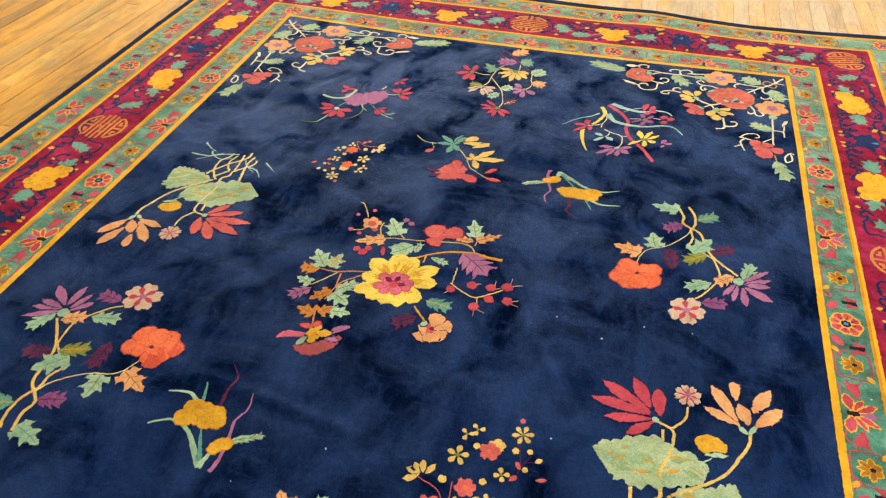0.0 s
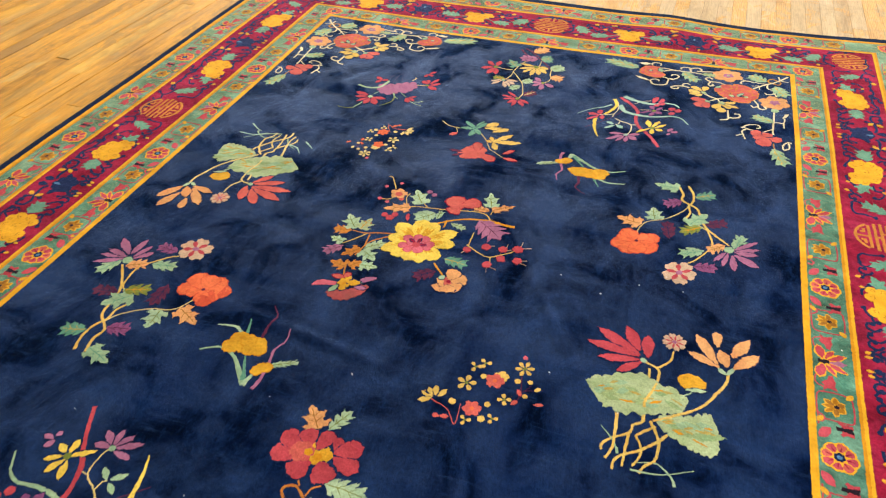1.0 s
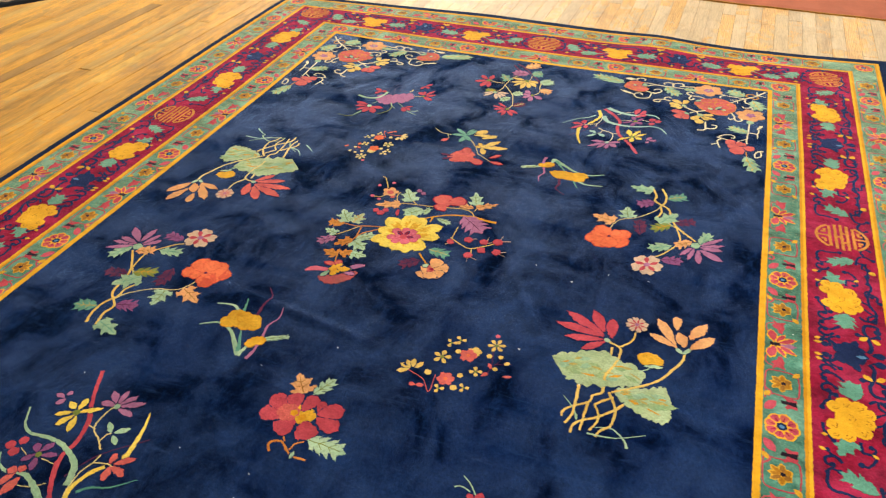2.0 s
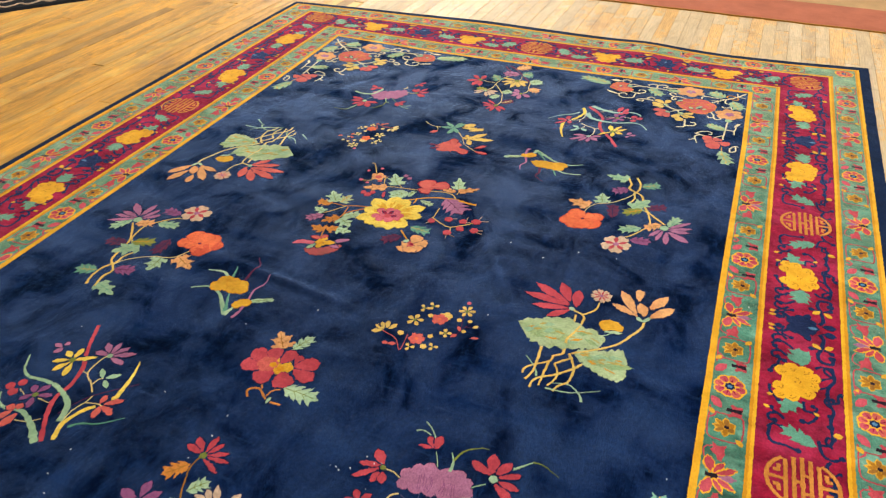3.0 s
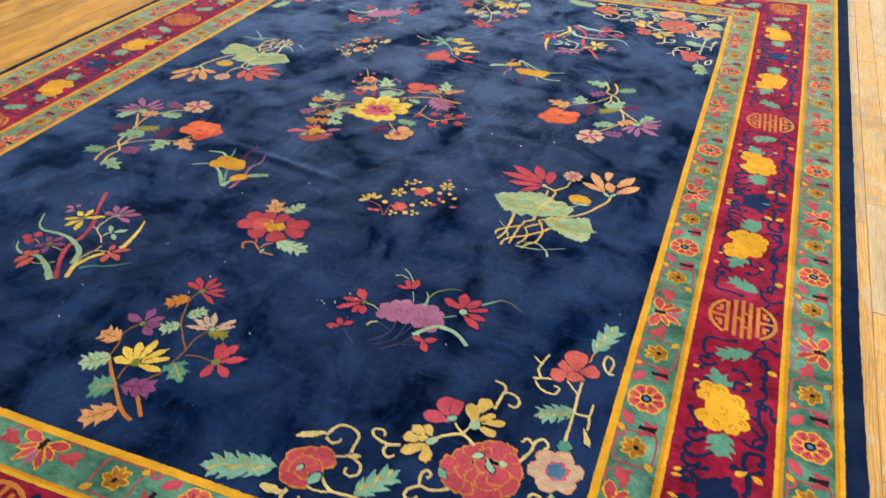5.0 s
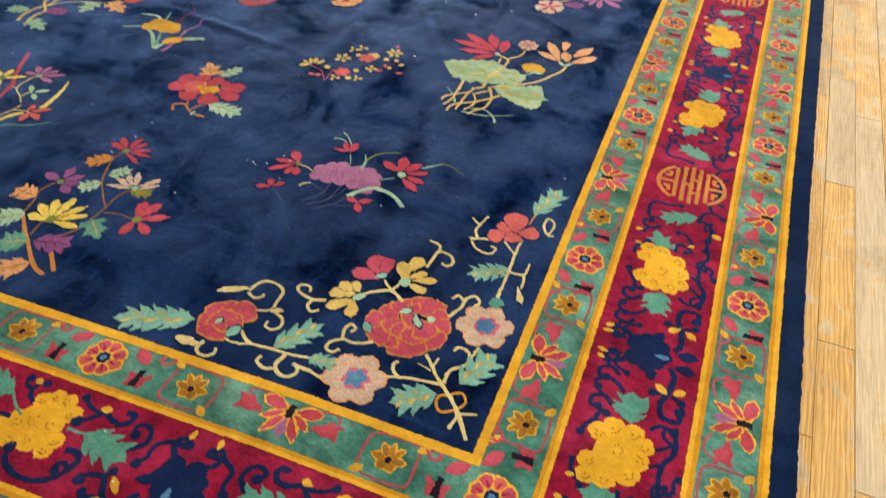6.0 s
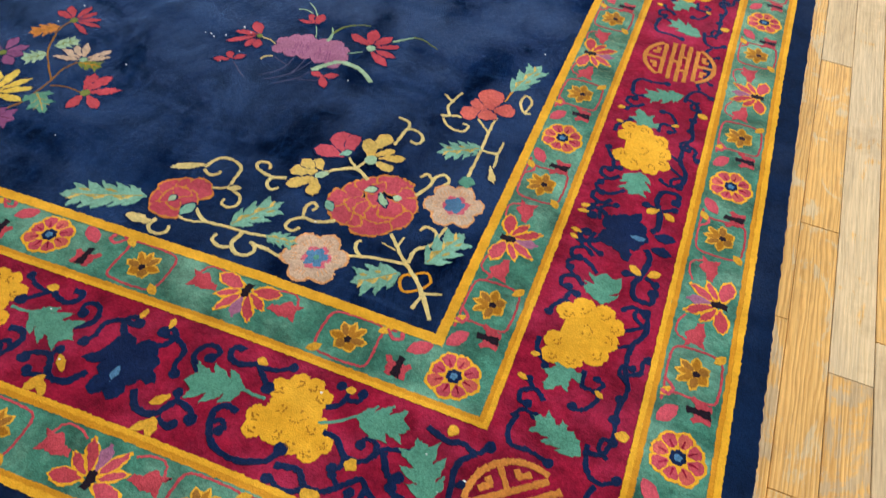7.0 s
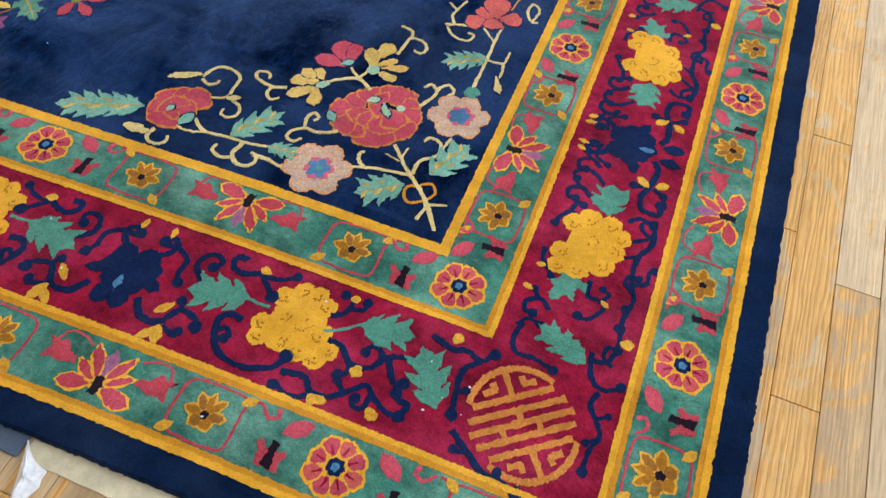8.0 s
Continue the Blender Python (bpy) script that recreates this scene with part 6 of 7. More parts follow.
    s.stem("ink", 6, (0.449, -0.038), (0.423, -0.041), (0.411, -0.021))
    for a in (0.150, 0.345, 0.402):
        s.stem("ink", 7, (a, -0.030), (a + 0.012, -0.044), (a + 0.004, -0.060), (a - 0.010, -0.058), (a - 0.010, -0.048))
        s.stem("ink", 6, (a + 0.011, -0.046), (a + 0.024, -0.056))
    for a in (0.105, 0.215, 0.310):
        s.stem("ink", 6, (a, 0.060), (a + 0.010, 0.048), (a + 0.024, 0.050), (a + 0.024, 0.062))
    s.petal("yellow", 12, (0.172, -0.058), (0.176, -0.072))
    s.petal("yellow", 12, (0.426, -0.058), (0.432, -0.072))


def vine_half_short(s):
    """The same for the short sides, with a larger flower head."""
    s.cloud("gold", "bronze", (0.318, -0.034, 15), (0.300, -0.050, 13), (0.280, -0.051, 13), (0.264, -0.040, 13), (0.282, -0.014, 28), (0.306, -0.012, 17), (0.326, 0.008, 14),
            (0.322, 0.024, 14), (0.296, 0.020, 17), (0.270, 0.024, 16), (0.249, 0.026, 15), (0.238, 0.012, 13), (0.256, -0.002, 17))
    s.leaf("teal", 50, (0.356, -0.016), (0.433, 0))
    s.stem("teal", 7, (0.328, -0.014), (0.346, -0.014), (0.362, -0.016))
    s.leaf("teal", 44, (0.217, -0.034), (0.15, -0.046))
    s.stem("teal", 6, (0.255, -0.01), (0.233, -0.022), (0.212, -0.04))
    s.leaf("teal", 48, (0.097, 0.03), (0.138, -0.038))
    s.stem("ink", 9, (0.349, 0.014), (0.366, 0.012), (0.375, 0.024), (0.367, 0.047), (0.349, 0.063), (0.319, 0.067), (0.288, 0.055), (0.279, 0.036))
    s.stem("ink", 7, (0.368, 0.035), (0.361, 0.03), (0.353, 0.037), (0.357, 0.043))
    s.stem("ink", 9, (0.386, -0.064), (0.398, -0.064), (0.399, -0.052), (0.387, -0.044), (0.37, -0.048), (0.359, -0.052), (0.342, -0.036), (0.332, -0.028))
    s.stem("ink", 7, (0.354, -0.05), (0.333, -0.054), (0.317, -0.065))
    s.stem("ink", 8, (0.276, 0.055), (0.249, 0.051), (0.233, 0.065), (0.213, 0.063), (0.194, 0.047), (0.179, 0.034), (0.166, 0.043), (0.147, 0.054), (0.131, 0.054))
    s.stem("ink", 7, (0.233, 0.069), (0.248, 0.077), (0.262, 0.077), (0.275, 0.069), (0.277, 0.073))
    s.stem("ink", 6, (0.201, 0.05), (0.211, 0.041))
    s.stem("ink", 7, (0.169, 0.041), (0.172, 0.06), (0.183, 0.062), (0.184, 0.052))
    s.stem("ink", 8, (0.244, -0.002), (0.226, 0), (0.208, 0.016), (0.187, 0.014), (0.177, 0.002), (0.168, -0.01), (0.134, -0.02))
    s.stem("ink", 7, (0.177, 0.002), (0.18, -0.012), (0.193, -0.014), (0.197, -0.004))
    s.stem("ink", 7, (0.206, 0.016), (0.207, 0.03), (0.215, 0.034))
    s.stem("ink", 7, (0.256, -0.032), (0.241, -0.042), (0.24, -0.062), (0.251, -0.065))
    s.stem("ink", 7, (0.237, -0.05), (0.223, -0.054), (0.222, -0.065))
    s.stem("ink", 8, (0.168, -0.006), (0.159, 0.01), (0.147, 0.022), (0.141, 0.016))
    s.stem("ink", 8, (0.131, 0.054), (0.126, 0.038), (0.138, 0.036), (0.144, 0.029))
    s.stem("ink", 8, (0.133, -0.056), (0.106, -0.048), (0.087, -0.052), (0.069, -0.046), (0.056, -0.06))
    s.stem("ink", 8, (0.069, -0.046), (0.084, -0.026), (0.082, 0.002), (0.077, 0.029))
    s.stem("ink", 6, (0.08, 0), (0.072, -0.004))
    s.stem("ink", 8, (0.07, 0.046), (0.05, 0.06), (0.025, 0.077), (0.005, 0.079), (-0.016, 0.085))
    s.stem("ink", 6, (0.047, 0.063), (0.061, 0.065))
    s.stem("ink", 6, (0.01, 0.079), (0.009, 0.071))
    s.stem("ink", 8, (0.423, -0.016), (0.439, -0.032), (0.435, -0.05), (0.422, -0.056), (0.412, -0.048), (0.419, -0.038))
    s.stem("ink", 8, (0.49, -0.046), (0.47, -0.046), (0.454, -0.034), (0.454, -0.014), (0.447, -0.002))
    s.stem("ink", 9, (0.479, 0.033), (0.462, 0.054), (0.438, 0.053), (0.423, 0.03), (0.402, 0.033), (0.395, 0.043))
    s.stem("ink", 7, (0.422, 0.029), (0.428, 0.018))
    s.stem("ink", 7, (0.431, 0.056), (0.413, 0.062), (0.41, 0.056))
    s.petal("yellow", 16, (0.433, 0.024), (0.451, 0.044))
    s.petal("yellow", 16, (0.431, 0.058), (0.452, 0.081))
    s.petal("yellow", 20, (0.436, 0.055), (0.426, 0.081))
    s.petal("ink", 34, (0.502, 0.024), (0.501, 0.058))
    s.petal("yellow", 17, (0.349, -0.056), (0.365, -0.06))
    s.petal("yellow", 22, (0.194, 0.014), (0.199, 0.031))
    s.petal("yellow", 20, (0.235, 0.069), (0.221, 0.075))
    s.petal("yellow", 16, (0.23, 0.071), (0.211, 0.069))
    s.petal("yellow", 20, (0.168, 0.058), (0.152, 0.069))
    s.petal("yellow", 15, (0.244, -0.062), (0.231, -0.066))
    s.petal("yellow", 18, (0.105, -0.054), (0.102, -0.07))


lotus_spray()
Cloth.swap = {"straw": "cream", "red": "coral"}
lotus_spray(affine(-0.976, 0.145, 0.063, -0.195, -0.996, -0.021))
Cloth.swap = {}
s = Spray("root_tendril", "pale green tendrils of the lotus roots")
s.stem("frost", 7, (-0.71, 0.336), (-0.661, 0.336), (-0.625, 0.357))
s.taper("frost", 7, (-0.698, 0.395), (-0.673, 0.374), (-0.65, 0.362))
s.taper("frost", 7, (-0.492, 0.348), (-0.457, 0.318))
s.taper("frost", 7, (-0.533, 0.315), (-0.502, 0.308), (-0.479, 0.279))
s.done()
peony_spray()
peony_spray(affine(-0.939, 0.151, 0.172, -0.302, -0.989, -0.271))
iris()
iris(affine(-1.161, 0.056, 0.100, -0.052, -0.862, 0.049))
blossom_twigs()
Cloth.swap = {"straw": "cream", "coral": "orange"}
blossom_twigs(affine(-0.781, 0.396, 0.102, -0.396, -0.781, 0.225))
Cloth.swap = {}
red_peony()
maple_spray()
water_lily()
water_lily(affine(-0.863, 0.413, 0.373, -0.435, -0.964, 0.187))
chrysanthemum_spray()
Cloth.swap = {"brown": "cream", "amber": "maroon", "lemon": "straw", "purple": "mauve"}
chrysanthemum_spray(affine(-0.959, -0.081, -0.007, 0.180, -1.136, -0.223))
Cloth.swap = {}
reed_spray()
Cloth.swap = {"sage": "frost", "teal": "frost", "cream": "ivory", "red": "rose", "coral": "rose"}
reed_spray(affine(-1.078, 0.000, 0.058, -0.368, -1.079, -0.244))
Cloth.swap = {}
centre_spray()
corner_spray()
Cloth.swap = {"cream": "ivory", "crimson": "coral", "rose": "coral", "red": "coral", "teal": "sage", "aqua": "sage", "pink": "peach", "sky": "mauve", "blush": "peach", "mint": "lily"}
corner_spray(affine(1.066, 0.003, -0.045, 0.119, -1.039, -0.140))
corner_spray(affine(-1.065, 0.034, 0.142, 0.033, -0.997, -0.061))
Cloth.swap = {"cream": "ivory"}
corner_spray(affine(-0.905, 0.000, 0.018, -0.076, 0.920, -0.067))
Cloth.swap = {}

# ---- the border's ornaments ----
def red_x(side, y):
    f, e = (FIELD_R(y), EDGE_R(y)) if side > 0 else (FIELD_L(y), EDGE_L(y))
    return f + 0.453 * (e - f)


def red_y(side, x):
    f, e = (FIELD_T(x), EDGE_T(x)) if side > 0 else (FIELD_B(x), EDGE_B(x))
    return f + 0.453 * (e - f)


def medallion_mesh():
    """A round longevity sign: bars, with a hooked cap above and below."""
    c, r, z = Cloth(flat=True), 0.078, 0.0022
    w = 0.0104

    def bar(*pts):
        c.strip(list(pts), w, w, "amber", z + 0.00002 * len(c.verts) / 50)
    for k, cut in ((-2, 0.78), (-1, 0.93), (0, 0.99), (1, 0.93), (2, 0.78)):
        v = k * 0.0178
        bar((-r * cut, v), (r * cut, v))
    bar((-0.001, 0.0), (0.001, 0.0178))
    bar((0.022, -0.0178), (0.024, 0.0))
    bar((-0.030, -0.0178), (-0.031, 0.0))
    for up in (1, -1):
        arc = [(r * math.cos(a) * 0.98, up * r * math.sin(a) * 0.98) for a in [radians(33 + 11.4 * k) for k in range(11)]]
        for i in range(0, 10, 2):
            bar(*arc[i:i + 3])
        bar((0, up * 0.036), (0, up * 0.074))
        for side in (1, -1):
            bar((side * 0.021, up * 0.050), (side * 0.022, up * 0.062))
            bar((side * 0.019, up * 0.051), (side * 0.040, up * 0.050))
    return c.mesh("medallion")


def one(name, outline, dye, z):
    c = Cloth(flat=True)
    c.lay(outline, dye, z)
    return c.mesh(name)


def rosette_mesh():
    """Eight rimmed petals round a navy heart."""
    c, out = Cloth(flat=True), []
    c.lay(lobed((0, 0), 0.030, 8, 0.16, 0.2), "gold", 0.0012)
    for i in range(8):
        a = TAU * i / 8 + 0.2
        n, d = (0.037, 0.0345, 0.036, 0.038, 0.0335, 0.037, 0.035, 0.0365)[i], (math.cos(a), math.sin(a))
        p = Cloth(flat=True)
        p.lay(petal_shape((0.009 * d[0], 0.009 * d[1]), (n * d[0], n * d[1]), 0.025, 0.68), "gold", 0.0015 + 0.00003 * i)
        p.lay(petal_shape((0.012 * d[0], 0.012 * d[1]), ((n - 0.0032) * d[0], (n - 0.0032) * d[1]), 0.0185, 0.66), "rose" if i % 3 else "coral", 0.0021 + 0.00003 * i)
        p.strip([(0.014 * d[0], 0.014 * d[1]), (0.025 * d[0], 0.025 * d[1])], 0.0042, 0.002, "crimson", 0.0025)
        out.append(p.mesh("petal"))
    out.append(one("heart", lobed((0, 0), 0.0110, 7, 0.22, 0), "ink", 0.0029))
    out.append(one("eye", lobed((0, 0), 0.0054, 5, 0.2, 0, 14), "sky", 0.0034))
    return [c.mesh("rosette"), *out]


def small_flower_mesh():
    """Five brown petals thinly rimmed in gold round a dark heart."""
    base, out = (0.0, 0.003), []
    for i, (a, n, w) in enumerate(((-2.50, 0.024, 0.022), (2.50, 0.024, 0.022), (-1.45, 0.031, 0.018), (1.45, 0.031, 0.018), (-0.62, 0.034, 0.016), (0.62, 0.034, 0.016), (0.0, 0.034, 0.015))):
        d = (math.sin(a), -math.cos(a))
        c = Cloth(flat=True)
        c.lay(petal_shape((base[0] + 0.001 * d[0], base[1] + 0.001 * d[1]), (base[0] + n * d[0], base[1] + n * d[1]), w, 0.50), "yellow", 0.0013 + 0.00008 * i)
        c.lay(petal_shape((base[0] + 0.004 * d[0], base[1] + 0.004 * d[1]), (base[0] + (n - 0.0034) * d[0], base[1] + (n - 0.0034) * d[1]), w - 0.0055, 0.50),
              "brown" if i in (1, 2, 5) else "bronze", 0.0021 + 0.00008 * i)
        out.append(c.mesh("petal"))
    return [one("small_flower", lobed(base, 0.0066, 5, 0.25, 0, 14), "black", 0.0032), *out]


def palmette_mesh():
    """Narrow petals apart from one another, each rimmed in gold, two of them spread as wings, round a dark heart."""
    base, out = (-0.016, 0.0), []
    for i, (a, n, w) in enumerate(((0.04, 0.048, 0.017), (-1.78, 0.052, 0.024), (1.76, 0.050, 0.024), (-1.02, 0.045, 0.015), (1.05, 0.046, 0.016), (-0.50, 0.054, 0.016), (0.52, 0.056, 0.017))):
        d = (math.cos(a), math.sin(a))
        c = Cloth(flat=True)
        if i == 0:
            c.lay(petal_shape((base[0] + 0.006 * d[0], base[1] + 0.006 * d[1]), (base[0] + n * d[0], base[1] + n * d[1]), w, 0.55), "mauve", 0.0013)
        else:
            c.lay(petal_shape((base[0] + 0.005 * d[0], base[1] + 0.005 * d[1]), (base[0] + n * d[0], base[1] + n * d[1]), w, 0.56), "gold", 0.0015 + 0.00008 * i)
            c.lay(petal_shape((base[0] + 0.009 * d[0], base[1] + 0.009 * d[1]), (base[0] + (n - 0.0036) * d[0], base[1] + (n - 0.0036) * d[1]), w - 0.0048, 0.56),
                  "rose" if i % 2 else "red", 0.0022 + 0.00008 * i)
        out.append(c.mesh("petal"))
    return [one("palmette", ragged([(-0.026, -0.005), (-0.012, -0.007), (-0.003, -0.003), (-0.004, 0.006), (-0.016, 0.0045), (-0.027, 0.006)]), "black", 0.0034), *out]


def vine_frame_mesh():
    """A thin red tendril squared round a small flower, with two yellow buds at its joints."""
    c = Cloth(flat=True)
    h = 0.034
    c.strip([(-0.052, -h), (-0.040, -0.030), (-0.036, -0.016), (-0.037, 0.018), (-0.033, 0.031), (-0.016, h), (0.014, h), (0.030, 0.031)], 0.0042, 0.0034, "red", 0.0011)
    c.strip([(0.030, 0.031), (0.037, 0.018), (0.037, -0.018), (0.030, -0.031), (0.010, -h), (-0.024, -h), (-0.038, -0.030)], 0.0038, 0.0034, "red", 0.0012)
    return [c.mesh("tendril"),
            one("bud", petal_shape((0.026, 0.022), (0.042, 0.036), 0.013, 0.5), "yellow", 0.0017),
            one("bud", petal_shape((-0.030, -0.024), (-0.046, -0.036), 0.012, 0.5), "yellow", 0.0018)]


def hook(name, pts, wide, thin, dye, z):
    c = Cloth(flat=True)
    c.strip(pts, wide, thin, dye, z)
    return c.mesh(name)


def bar_bud_mesh():
    """A dark bar between two red wings near the outer side, and a red leaf near the inner side."""
    return [one("bar_bud", ragged([(-0.0055, -0.001), (0.0045, -0.003), (0.0045, 0.013), (0.007, 0.028), (-0.007, 0.029), (-0.0045, 0.013)]), "black", 0.0022),
            one("wing", ragged([(0.002, 0.006), (0.009, 0.008), (0.016, -0.001), (0.021, 0.004), (0.015, 0.014), (0.014, 0.027), (0.004, 0.030)]), "red", 0.0014),
            one("wing", ragged([(-0.002, 0.006), (-0.008, 0.009), (-0.014, 0.004), (-0.018, 0.009), (-0.013, 0.017), (-0.015, 0.030), (-0.004, 0.031)]), "red", 0.0013),
            one("leaf", petal_shape((-0.030, -0.032), (0.0, -0.012), 0.020, 0.5), "rose", 0.0014),
            hook("tendril", [(0.034, -0.034), (0.022, -0.022), (0.012, -0.026), (0.014, -0.036)], 0.004, 0.007, "rose", 0.0012)]


def leaf_bud_mesh():
    """A red three-cornered leaf on a curled stalk beside a palmette."""
    return [one("leaf_bud", ragged([(-0.015, -0.0005), (-0.016, -0.007), (-0.005, -0.011), (0.006, -0.023), (0.014, -0.017), (0.027, -0.021), (0.021, -0.008), (0.024, 0.006), (0.012, 0.003), (-0.001, 0.005)]), "red", 0.0014),
            hook("tendril", [(0.020, -0.014), (0.012, -0.031), (-0.006, -0.034), (-0.024, -0.026)], 0.0036, 0.003, "red", 0.0011)]


ORNAMENT = {"medallion": medallion_mesh(), "rosette": rosette_mesh(), "small_flower": small_flower_mesh(), "palmette": palmette_mesh(),
            "tendril": vine_frame_mesh(), "bar_bud": bar_bud_mesh(), "leaf_bud": leaf_bud_mesh()}
LABELS = {"medallion": "amber longevity medallion", "rosette": "coral rosette with a navy heart", "small_flower": "ochre flower outlined in straw yellow",
          "palmette": "red palmette outlined in straw yellow"}


def ornament(name, x, y, turn, sx=1.0, sy=1.0):
    m = Matrix.Translation((x, y, bend(x, y))) @ Matrix.Rotation(turn, 4, "Z") @ Matrix.Diagonal((sx, sy, 1, 1))
    meshes = ORNAMENT[name]
    if not isinstance(meshes, list):
        return part(name, meshes, rug, LABELS.get(name, ""), m)
    root = part(name, meshes[0], rug, LABELS.get(name, ""), m)
    for me in meshes[1:]:
        part(me.name.split(".")[0], me, root)
    return root


MED_R, MED_L = (-1.486, -0.560, 0.396, 1.500), (-1.500, -0.545, 0.385, 1.477)
MED_B, MED_T = (-0.975, 0.045, 1.069), (-1.055, 0.013, 1.105)
for k, y in enumerate(MED_R):
    ornament("medallion", 1.068 if k == 0 else red_x(1, y) + 0.006, y, (0.64, 0, 0, 0.25)[k] if k in (0, 3) else math.pi / 2 + 0.03, 0.80, 0.87 if k == 0 else 0.84)
for k, y in enumerate(MED_L):
    ornament("medallion", red_x(-1, y) - 0.004, y, 0.0 if k in (0, 3) else math.pi / 2, 0.84, 0.84)
for x in (MED_B[1],):
    ornament("medallion", x, red_y(-1, x), 0.0, 0.86, 0.88)
for x in (MED_T[1],):
    ornament("medallion", x, red_y(1, x), 0.0, 0.90, 0.92)


def border_vine(at, length, half):
    """One length of the main border between two medallions; at(a, v): metres along it and outward to the plan."""
    k = length / (0.926 if half is vine_half else 1.024)
    for fit in (lambda a, v: at(a * k, v), lambda a, v: at(length - a * k, v)):
        s = Spray("border_vine", "dark blue scrolling vine with golden flower and teal leaves", fit, False)
        half(s)
        s.done()
    s = Spray("dark_flower", "dark blue flower of the main border", lambda a, v: at(length / 2 + a, v), False)
    s.cloud("ink", "ink", (-0.016, -0.016, 17), (0.014, -0.018, 17), (0.028, -0.004, 13), (-0.024, 0.002, 14), (0.0, 0.0, 24), (-0.014, 0.018, 14), (0.018, 0.020, 14), (0.0, 0.026, 13))
    for q in (-1, 1):
        s.stem("ink", 9, (0.016 * q, -0.026), (0.030 * q, -0.034), (0.036 * q, -0.050), (0.026 * q, -0.058), (0.018 * q, -0.050))
        s.petal("yellow", 12, (0.022 * q, -0.056), (0.020 * q, -0.074))
        s.petal("ink", 22, (0.022 * q, 0.006), (0.052 * q, 0.018), 0.5)
    s.petal("sky", 13, (-0.002, 0.012), (0.0, 0.036))
    s.done()


for side, ends in ((1, MED_R), (-1, MED_L)):
    for a, b in zip(ends, ends[1:]):
        border_vine(lambda s, v, a=a, side=side: (red_x(side, a + s) + side * v, a + s), b - a, vine_half)
for side, ends in ((-1, MED_B), (1, MED_T)):
    for a, b in zip(ends, ends[1:]):
        border_vine(lambda s, v, a=a, side=side: (a + s, red_y(side, a + s) + side * v), b - a, vine_half_short)

# Rosettes stand at these stations; small flowers and palmettes between them.
STATIONS_Y = (-1.346, -0.856, -0.352, 0.145, 0.745, 1.345)
STATIONS_X = (-0.86, -0.27, 0.335, 0.940)
OUTER_X = (-0.82, -0.27, 0.328, 0.899)


def band_run(at, turn, stations, outward, ends, facing, both=False, late=0.76):
    """at(s): the plan's place of station s along the band; turn: its heading; outward: side on which the rug's edge lies."""
    def put(name, s, flip=1, sy=1.0, wide=1.0):
        x, y = at(s)
        ornament(name, x, y, turn, flip * wide, sy * outward)
    for i, s in enumerate(stations):
        corner = i in (0, len(stations) - 1)
        if not corner or ends:
            put("rosette", s)
        if not corner or i == 0 or both:
            put("bar_bud", s + 0.070)
        if not corner or i > 0 or both:
            put("bar_bud", s - 0.070, -1)
    for a, b in zip(stations, stations[1:]):
        d = b - a
        for f, flip in ((0.25, 1), (late, -1)):
            put("small_flower", a + f * d, 0.87 * flip, 0.87)
            put("tendril", a + f * d, flip, 1, 1.0 + 0.3 * (d - 0.5))
        x, y = at(a + 0.5 * d)
        ornament("palmette", x, y, turn + facing)
        put("leaf_bud", a + 0.5 * d + 0.056, 1, 1)
        put("leaf_bud", a + 0.5 * d - 0.056, -1, 1)


def across(side, u):
    def vertical(s):
        f, e = (FIELD_R(s), EDGE_R(s)) if side > 0 else (FIELD_L(s), EDGE_L(s))
        return f + u * (e - f), s

    def level(s):
        f, e = (FIELD_T(s), EDGE_T(s)) if side > 0 else (FIELD_B(s), EDGE_B(s))
        return s, f + u * (e - f)
    return vertical, level


for u, outer in ((0.120, False), (0.786, True)):
    for side in (1, -1):
        vertical, level = across(side, u)
        if not outer:
            band_run(vertical, math.pi / 2, STATIONS_Y, -side, False, -side * math.pi / 2)
            band_run(level, 0.0, STATIONS_X, side, True, side * math.pi / 2)
        else:
            band_run(vertical, math.pi / 2, STATIONS_Y, -side, True, side * math.pi / 2, True)
            band_run(level, 0.0, OUTER_X, side, True, -side * math.pi / 2, True, 0.725 if side < 0 else 0.76)
            for s in (STATIONS_Y[0] - 0.14, STATIONS_Y[-1] + 0.14):
                x, y = vertical(s)
                ornament("small_flower", x, y, math.pi / 2, 1.0, -side)
                ornament("tendril", x, y, math.pi / 2, 1.0, -side)
            for s in (OUTER_X[0] - 0.16, OUTER_X[-1] + 0.16):
                x, y = level(s)
                ornament("small_flower", x, y, 0.0, 1.0, side)
                ornament("tendril", x, y, 0.0, 1.0, side)
            for q in (-1, 1):
                x, y = place(side * 1.786, q * 1.786)
                ornament("rosette", x, y, 0.0)

# ---- the floor's boards ----
PITCH, SLANT = 0.0575, 0.0145
BOARD_LENGTHS = (0.46, 0.62, 0.81, 1.02, 1.27)


def board_mesh(length):
    bm = bmesh.new()
    box_bm(bm, 0.0004, 0.0004, -0.016, PITCH - 0.0004, length - 0.0004, 0.0, 0.0007)
    return bm_mesh("board", bm, WORN)


